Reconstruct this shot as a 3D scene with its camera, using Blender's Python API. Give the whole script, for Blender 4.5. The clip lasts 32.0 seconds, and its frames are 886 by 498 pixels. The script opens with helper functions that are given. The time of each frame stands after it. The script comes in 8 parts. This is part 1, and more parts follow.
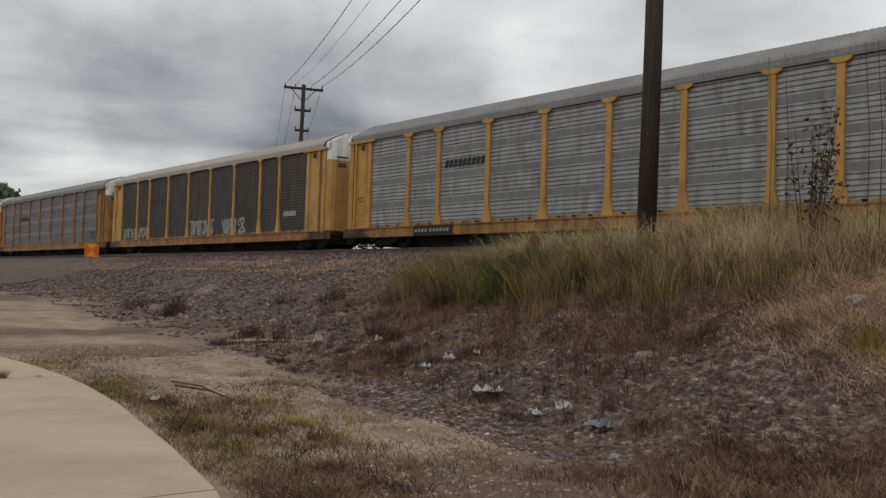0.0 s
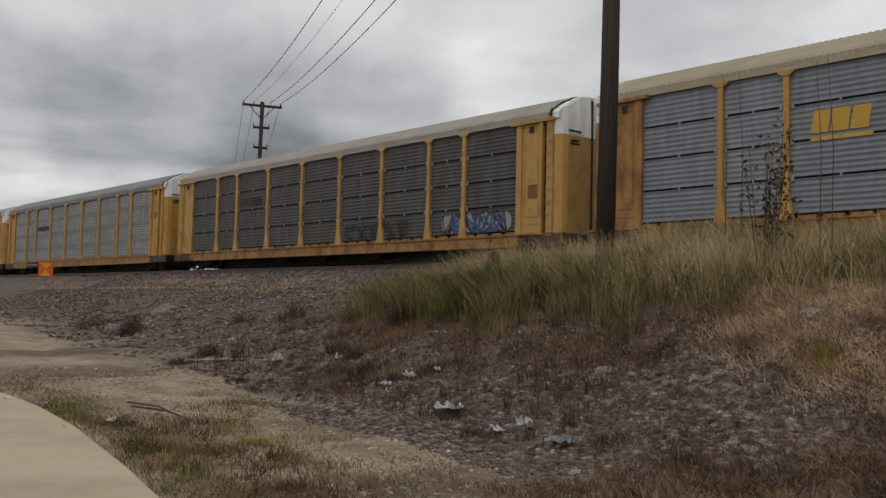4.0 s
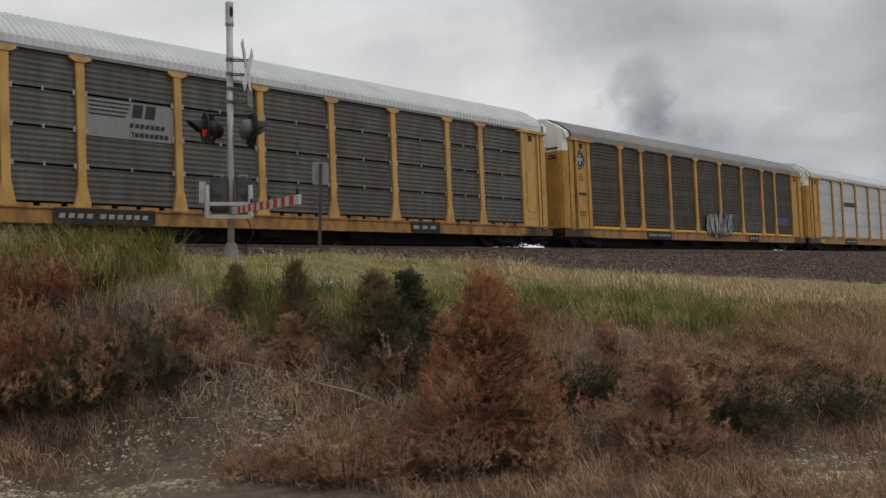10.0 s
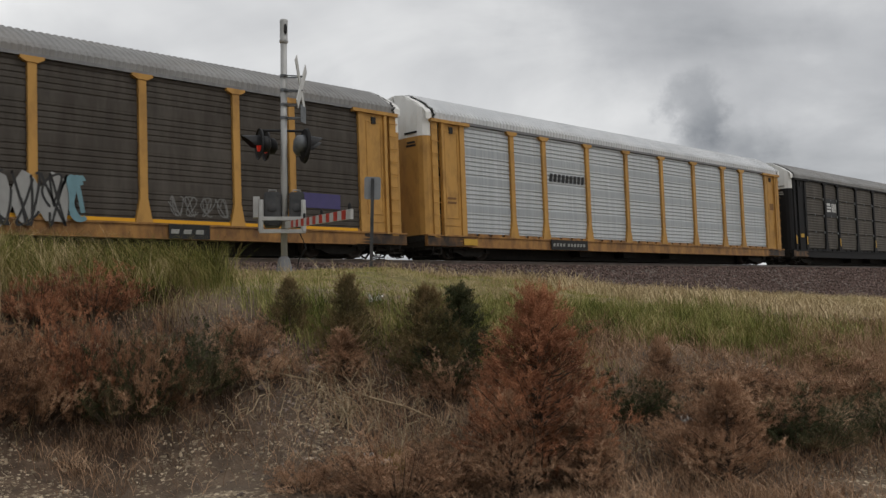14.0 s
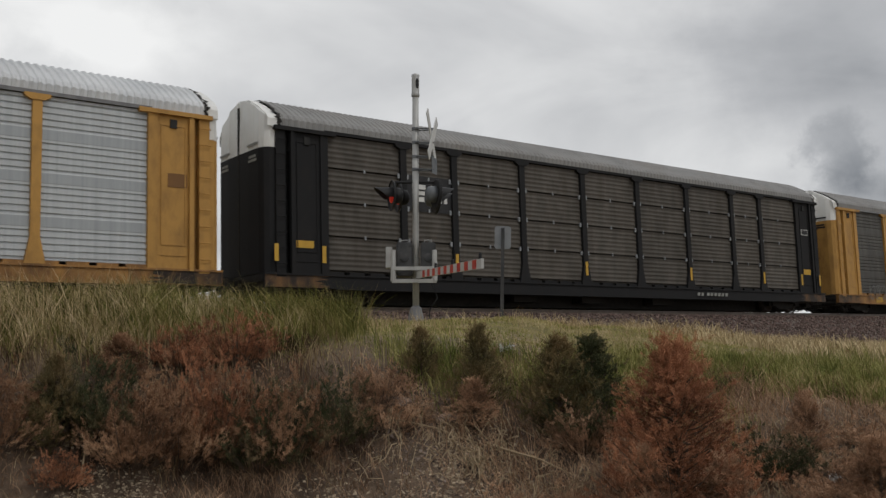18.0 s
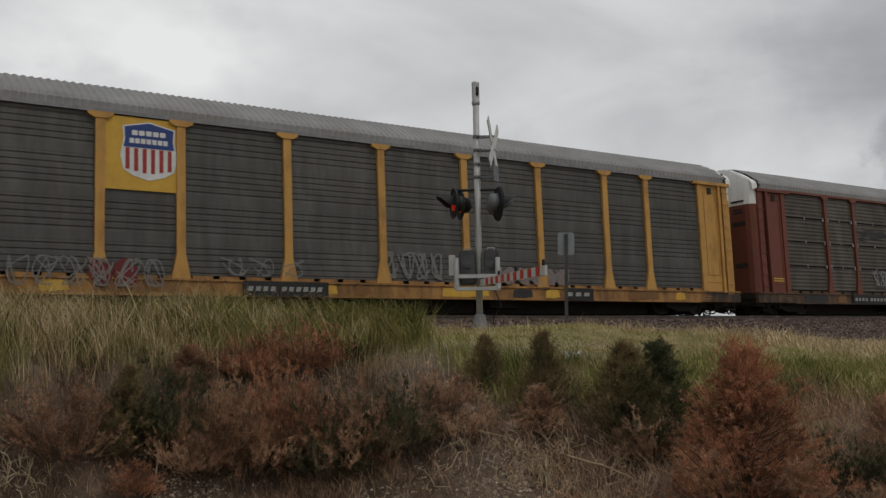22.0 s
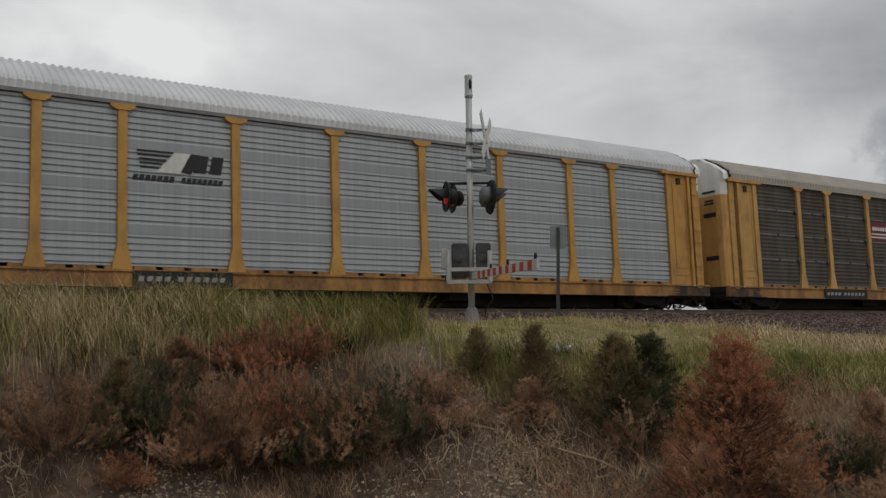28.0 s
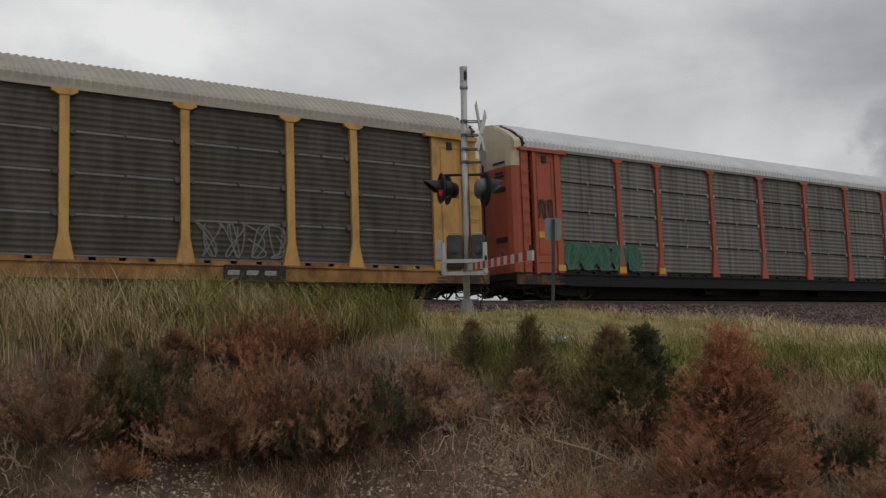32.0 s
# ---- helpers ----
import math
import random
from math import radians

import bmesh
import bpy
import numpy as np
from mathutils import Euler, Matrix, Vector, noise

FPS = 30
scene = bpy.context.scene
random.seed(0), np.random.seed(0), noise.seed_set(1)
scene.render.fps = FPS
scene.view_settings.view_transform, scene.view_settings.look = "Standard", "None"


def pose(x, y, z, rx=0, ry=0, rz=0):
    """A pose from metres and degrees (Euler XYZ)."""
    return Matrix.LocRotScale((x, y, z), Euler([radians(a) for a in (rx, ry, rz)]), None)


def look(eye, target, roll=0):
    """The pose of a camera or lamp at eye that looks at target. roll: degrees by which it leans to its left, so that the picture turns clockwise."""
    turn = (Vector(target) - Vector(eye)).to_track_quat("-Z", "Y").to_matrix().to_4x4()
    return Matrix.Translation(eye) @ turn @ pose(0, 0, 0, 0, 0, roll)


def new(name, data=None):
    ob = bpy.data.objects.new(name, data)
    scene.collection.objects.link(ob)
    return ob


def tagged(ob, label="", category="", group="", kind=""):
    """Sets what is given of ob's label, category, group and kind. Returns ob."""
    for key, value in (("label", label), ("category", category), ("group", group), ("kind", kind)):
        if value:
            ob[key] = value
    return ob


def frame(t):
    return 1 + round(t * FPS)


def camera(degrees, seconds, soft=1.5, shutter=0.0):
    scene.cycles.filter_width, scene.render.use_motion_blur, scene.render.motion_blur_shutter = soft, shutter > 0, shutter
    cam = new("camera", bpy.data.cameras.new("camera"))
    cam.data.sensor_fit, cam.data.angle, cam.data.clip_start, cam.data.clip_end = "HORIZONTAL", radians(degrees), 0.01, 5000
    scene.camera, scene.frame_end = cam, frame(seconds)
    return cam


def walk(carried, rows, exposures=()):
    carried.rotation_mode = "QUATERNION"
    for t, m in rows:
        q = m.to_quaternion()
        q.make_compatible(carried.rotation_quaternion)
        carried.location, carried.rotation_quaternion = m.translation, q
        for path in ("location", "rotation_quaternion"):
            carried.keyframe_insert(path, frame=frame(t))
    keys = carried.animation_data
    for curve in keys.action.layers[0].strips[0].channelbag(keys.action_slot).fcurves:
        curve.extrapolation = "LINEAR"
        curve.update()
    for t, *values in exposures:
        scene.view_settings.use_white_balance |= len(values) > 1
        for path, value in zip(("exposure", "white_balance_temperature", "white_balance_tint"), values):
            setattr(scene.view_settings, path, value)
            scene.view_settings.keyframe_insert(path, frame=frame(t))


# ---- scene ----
cam = camera(49.6, 32.0, soft=1.4, shutter=0.1)

# ---- the camera: it stands at one spot, 1.6 m over the lower ground, and pans ----
EYE = (0.0, 0.0, 1.6)
PAN = [  # seconds, yaw, pitch, roll
    (0, 51.33, 1.05, -2.81),
    (0.5, 51.09, 1.09, -2.74),
    (1, 52.05, 1.27, -2.82),
    (1.5, 53.22, 1.11, -2.89),
    (2, 53.00, 1.27, -2.93),
    (2.5, 52.65, 1.33, -2.68),
    (4.5, 44.02, 3.29, -2.08),
    (4.8, 26.68, 5.33, -3.87),
    (5, 14.22, 5.63, -3.69),
    (5.2, 2.59, 5.31, -5.40),
    (5.5, -16.23, 5.89, -3.02),
    (5.8, -29.87, 4.41, -0.32),
    (6, -36.17, 3.56, -0.16),
    (6.5, -45.82, 5.64, 0.26),
    (7, -46.74, 5.15, 0.43),
    (7.5, -48.02, 5.58, 1.08),
    (8, -48.99, 4.38, 1.15),
    (8.5, -49.77, 4.13, 1.23),
    (9, -49.77, 4.48, 0.99),
    (9.5, -49.39, 4.12, 1.06),
    (10, -49.01, 3.64, 1.24),
    (10.5, -48.63, 4.21, 1.20),
    (11, -48.19, 4.80, 1.42),
    (11.5, -47.36, 4.60, 1.39),
    (12, -45.83, 4.07, 1.59),
    (12.5, -46.70, 4.19, 1.30),
    (13, -47.09, 5.05, 0.86),
    (13.5, -45.99, 4.75, 1.22),
    (14, -45.97, 4.57, 0.88),
    (14.5, -45.73, 4.59, 0.82),
    (15, -45.14, 4.55, 0.88),
    (15.5, -39.38, 5.63, 0.84),
    (17.5, -37.51, 7.72, 0.54),
    (18, -38.20, 7.60, 0.34),
    (18.5, -38.03, 7.70, 0.39),
    (19, -37.27, 8.03, 0.37),
    (19.5, -35.57, 8.18, 0.58),
    (20, -34.42, 8.53, 0.53),
    (20.5, -34.23, 8.33, 0.70),
    (21, -34.25, 8.21, 0.77),
    (21.5, -34.08, 8.17, 0.83),
    (22, -34.35, 8.10, 0.78),
    (22.5, -34.62, 7.93, 0.76),
    (23, -34.66, 7.68, 0.61),
    (23.5, -34.60, 7.79, 0.73),
    (24, -34.44, 7.73, 0.71),
    (24.5, -34.15, 7.63, 0.78),
    (25, -33.86, 7.65, 0.81),
    (25.5, -33.85, 7.50, 0.90),
    (27.5, -34.54, 7.81, 0.59),
    (28, -34.85, 7.68, 0.60),
    (28.5, -35.11, 7.42, 0.70),
    (29, -35.31, 7.33, 0.79),
    (29.5, -35.31, 7.14, 0.84),
    (30, -35.41, 6.97, 0.75),
    (30.5, -35.36, 7.07, 0.93),
    (31, -35.48, 7.18, 0.98),
    (31.5, -35.51, 7.22, 0.76),
    (32, -35.14, 7.18, 0.64),
]
walk(cam, [(t, pose(*EYE, 90 + p, r, y)) for t, y, p, r in PAN],
     exposures=[(0, -0.06), (5, -0.1), (7, 0.08), (15, 0.08), (18, 0.0), (20, -0.12), (27, -0.17), (32, -0.17)])

# ---- plan ----
TRACK_Y = 24.26            # centre line of the track, which runs along x
GRADE = 0.0285             # the track climbs towards +x
TILT = -math.degrees(math.atan(GRADE))
SPACING = 28.6


def rail_z(x):
    return 3.2 + GRADE * x


def ran(t):
    """How far the train has run at t seconds, towards -x."""
    return 9.9172 * t - 0.0131 * (t - 16) ** 2 + 0.0001 * (t - 16) ** 3


# ---- world and sun: an overcast day ----
world = bpy.data.worlds.new("overcast_sky")
scene.world = world
world.use_nodes = True


def build_sky():
    nt = world.node_tree
    nt.nodes.clear()
    N, L = nt.nodes.new, nt.links.new
    out, bg = N("ShaderNodeOutputWorld"), N("ShaderNodeBackground")
    sky = N("ShaderNodeTexSky")
    sky.sky_type, sky.sun_disc = 'NISHITA', False
    sky.sun_elevation, sky.sun_rotation = radians(56), radians(160)
    co = N("ShaderNodeTexCoord")
    sep = N("ShaderNodeSeparateXYZ")
    L(co.outputs["Generated"], sep.inputs[0])

    def m(op, a, b=None, clamp=False):
        n = N("ShaderNodeMath")
        n.operation, n.use_clamp = op, clamp
        for i, v in enumerate((a, b)):
            if v is None:
                continue
            if isinstance(v, (int, float)):
                n.inputs[i].default_value = v
            else:
                L(v, n.inputs[i])
        return n.outputs[0]

    up = m('ADD', m('MAXIMUM', sep.outputs[2], 0.0), 0.16)
    flat = N("ShaderNodeCombineXYZ")
    L(m('DIVIDE', sep.outputs[0], up), flat.inputs[0])
    L(m('DIVIDE', sep.outputs[1], up), flat.inputs[1])
    flat.inputs[2].default_value = 3.7

    def cloud(scale, detail, rough, dist=0.0):
        n = N("ShaderNodeTexNoise")
        n.inputs["Scale"].default_value, n.inputs["Detail"].default_value = scale, detail
        n.inputs["Roughness"].default_value, n.inputs["Distortion"].default_value = rough, dist
        L(flat.outputs[0], n.inputs["Vector"])
        return n.outputs["Fac"]

    mix = m('ADD', m('MULTIPLY', cloud(0.5, 5, 0.5, 0.5), 0.76), m('MULTIPLY', cloud(1.7, 5, 0.52, 0.4), 0.24))
    # heavier and lighter masses of cloud: azimuth and height in degrees, spread, weight
    wob = N("ShaderNodeTexNoise")
    wob.inputs["Scale"].default_value, wob.inputs["Detail"].default_value, wob.inputs["Roughness"].default_value = 9.0, 6, 0.6
    L(co.outputs["Generated"], wob.inputs["Vector"])
    shift = N("ShaderNodeVectorMath")
    shift.operation = 'MULTIPLY_ADD'
    L(wob.outputs["Color"], shift.inputs[0])
    shift.inputs[1].default_value = (0.16, 0.16, 0.10)
    L(co.outputs["Generated"], shift.inputs[2])
    for az, el, spread, weight in ((-69, 8.8, 5.5, -0.13), (-59, 8.5, 6.5, -0.15), (-50, 8.5, 5, -0.08), (-67, 17, 9, 0.02), (-73, 6, 4, 0.03), (-47.5, 11.5, 4, 0.07), (-52, 21, 13, 0.06), (-36, 15, 8, -0.035), (-5, 14, 8, 0.05), (9, 22, 12, 0.10), (17, 20, 8, 0.07), (14, 15.5, 3, -0.05), (33, 20, 10, -0.03), (56, 6.5, 9, 0.085),
                                   (61.5, 12.3, 2.2, -0.10), (63.2, 9.2, 3.6, -0.10), (68, 9.5, 4, -0.05), (78, 7, 8, -0.11), (61, 20, 10, -0.14), (39, 12.5, 2.2, -0.035), (44, 9, 6, 0.05)):
        c = Vector((math.sin(radians(az)) * math.cos(radians(el)), math.cos(radians(az)) * math.cos(radians(el)), math.sin(radians(el)))) + Vector((0.08, 0.08, 0.05))
        gap = N("ShaderNodeVectorMath")
        gap.operation = 'DISTANCE'
        L(shift.outputs[0], gap.inputs[0])
        gap.inputs[1].default_value = c
        soft = N("ShaderNodeMapRange")
        soft.interpolation_type = 'SMOOTHSTEP'
        soft.inputs["From Min"].default_value, soft.inputs["From Max"].default_value = radians(spread) * (0.55 if spread < 3.8 else 0.0), radians(spread) * 1.25
        soft.inputs["To Min"].default_value, soft.inputs["To Max"].default_value = weight, 0.0
        L(gap.outputs["Value"], soft.inputs["Value"])
        mix = m('ADD', mix, soft.outputs[0])
    ramp = N("ShaderNodeValToRGB")
    e = ramp.color_ramp.elements
    e[0].position, e[0].color = 0.26, (0.20, 0.212, 0.23, 1)
    e[1].position, e[1].color = 0.64, (1.0, 1.0, 0.99, 1)
    k = e.new(0.46)
    k.color = (0.55, 0.557, 0.57, 1)
    L(mix, ramp.inputs[0])
    dim = N("ShaderNodeMixRGB")
    dim.blend_type, dim.inputs[0].default_value = 'MULTIPLY', 1.0
    L(sky.outputs[0], dim.inputs[1])
    dim.inputs[2].default_value = (0.1, 0.1, 0.1, 1)
    both = N("ShaderNodeMixRGB")
    both.inputs[0].default_value = 0.94
    L(dim.outputs[0], both.inputs[1])
    L(ramp.outputs[0], both.inputs[2])
    L(both.outputs[0], bg.inputs[0])
    bg.inputs[1].default_value = 0.92
    L(bg.outputs[0], out.inputs[0])


build_sky()
sun = new("sun", bpy.data.lights.new("sun", 'SUN'))
sun.data.energy, sun.data.angle, sun.data.color = 0.85, radians(12), (1.0, 0.97, 0.92)
sun.matrix_basis = look((5, -14, 22), (0, 0, 0))


# ---- materials ----
def material(name, colors, scale=3.0, stretch=(1, 1, 1), rough=0.7, metal=0.0, bump=0.0, bump_scale=40.0,
             dirt=None, dirt_amount=0.5, dirt_scale=1.2, dirt_stretch=(1, 1, 1), dirt_at=(0.46, 0.72), island=0.0, random=0.0, space="Object"):
    """A surface of two or three tones of grain, with stains of its own over them and fine relief."""
    mt = bpy.data.materials.new(name)
    mt.use_nodes = True
    nt = mt.node_tree
    N, L = nt.nodes.new, nt.links.new
    b = nt.nodes["Principled BSDF"]
    b.inputs["Roughness"].default_value, b.inputs["Metallic"].default_value = rough, metal
    b.inputs["Specular IOR Level"].default_value = 0.25
    co = N("ShaderNodeTexCoord")
    info = N("ShaderNodeObjectInfo")

    def noise_at(s, st, detail=5.0):
        mp = N("ShaderNodeMapping")
        mp.inputs["Scale"].default_value = st
        L(co.outputs[space], mp.inputs["Vector"])
        off = N("ShaderNodeVectorMath")
        off.operation = 'ADD'
        L(mp.outputs[0], off.inputs[0])
        sc = N("ShaderNodeMath")
        sc.operation = 'MULTIPLY'
        sc.inputs[1].default_value = 37.0
        L(info.outputs["Random"], sc.inputs[0])
        L(sc.outputs[0], off.inputs[1])
        n = N("ShaderNodeTexNoise")
        n.inputs["Scale"].default_value, n.inputs["Detail"].default_value = s, detail
        n.inputs["Roughness"].default_value = 0.62
        L(off.outputs[0], n.inputs["Vector"])
        return n.outputs["Fac"]

    ramp = N("ShaderNodeValToRGB")
    e = ramp.color_ramp.elements
    while len(e) < len(colors):
        e.new(0.5)
    for i, c in enumerate(colors):
        e[i].position = 0.3 + 0.4 * i / max(1, len(colors) - 1)
        e[i].color = (*c, 1)
    L(noise_at(scale, stretch), ramp.inputs[0])
    col = ramp.outputs[0]
    if dirt:
        r2 = N("ShaderNodeValToRGB")
        r2.color_ramp.elements[0].position, r2.color_ramp.elements[1].position = dirt_at
        r2.color_ramp.elements[1].color = (dirt_amount,) * 3 + (1,)
        L(noise_at(dirt_scale, dirt_stretch, 7.0), r2.inputs[0])
        mx = N("ShaderNodeMixRGB")
        L(r2.outputs[0], mx.inputs[0])
        L(col, mx.inputs[1])
        mx.inputs[2].default_value = (*dirt, 1)
        col = mx.outputs[0]
    if island or random:
        hs = N("ShaderNodeHueSaturation")
        src = info.outputs["Random"]
        if island:
            src = N("ShaderNodeNewGeometry").outputs["Random Per Island"]
        mr = N("ShaderNodeMapRange")
        amount = island or random
        mr.inputs["To Min"].default_value, mr.inputs["To Max"].default_value = 1 - amount, 1 + amount
        L(src, mr.inputs["Value"])
        L(mr.outputs[0], hs.inputs["Value"])
        L(col, hs.inputs["Color"])
        col = hs.outputs[0]
    L(col, b.inputs["Base Color"])
    if bump:
        bp = N("ShaderNodeBump")
        bp.inputs["Strength"].default_value, bp.inputs["Distance"].default_value = bump, 0.02
        L(noise_at(bump_scale, (1, 1, 1), 3.0), bp.inputs["Height"])
        L(bp.outputs[0], b.inputs["Normal"])
    return mt


def paint(name, c, rust=(0.09, 0.045, 0.025), amount=0.5, rough=0.55, down=0.8, at=(0.50, 0.82)):
    k = tuple(v * 0.88 for v in c)
    return material(name, (k, c), 1.1, (1, 1, 0.7), rough, dirt=rust, dirt_amount=amount, dirt_scale=1.5,
                    dirt_stretch=(1.6, 1.6, down), dirt_at=at, bump=0.05, bump_scale=60, random=0.05)


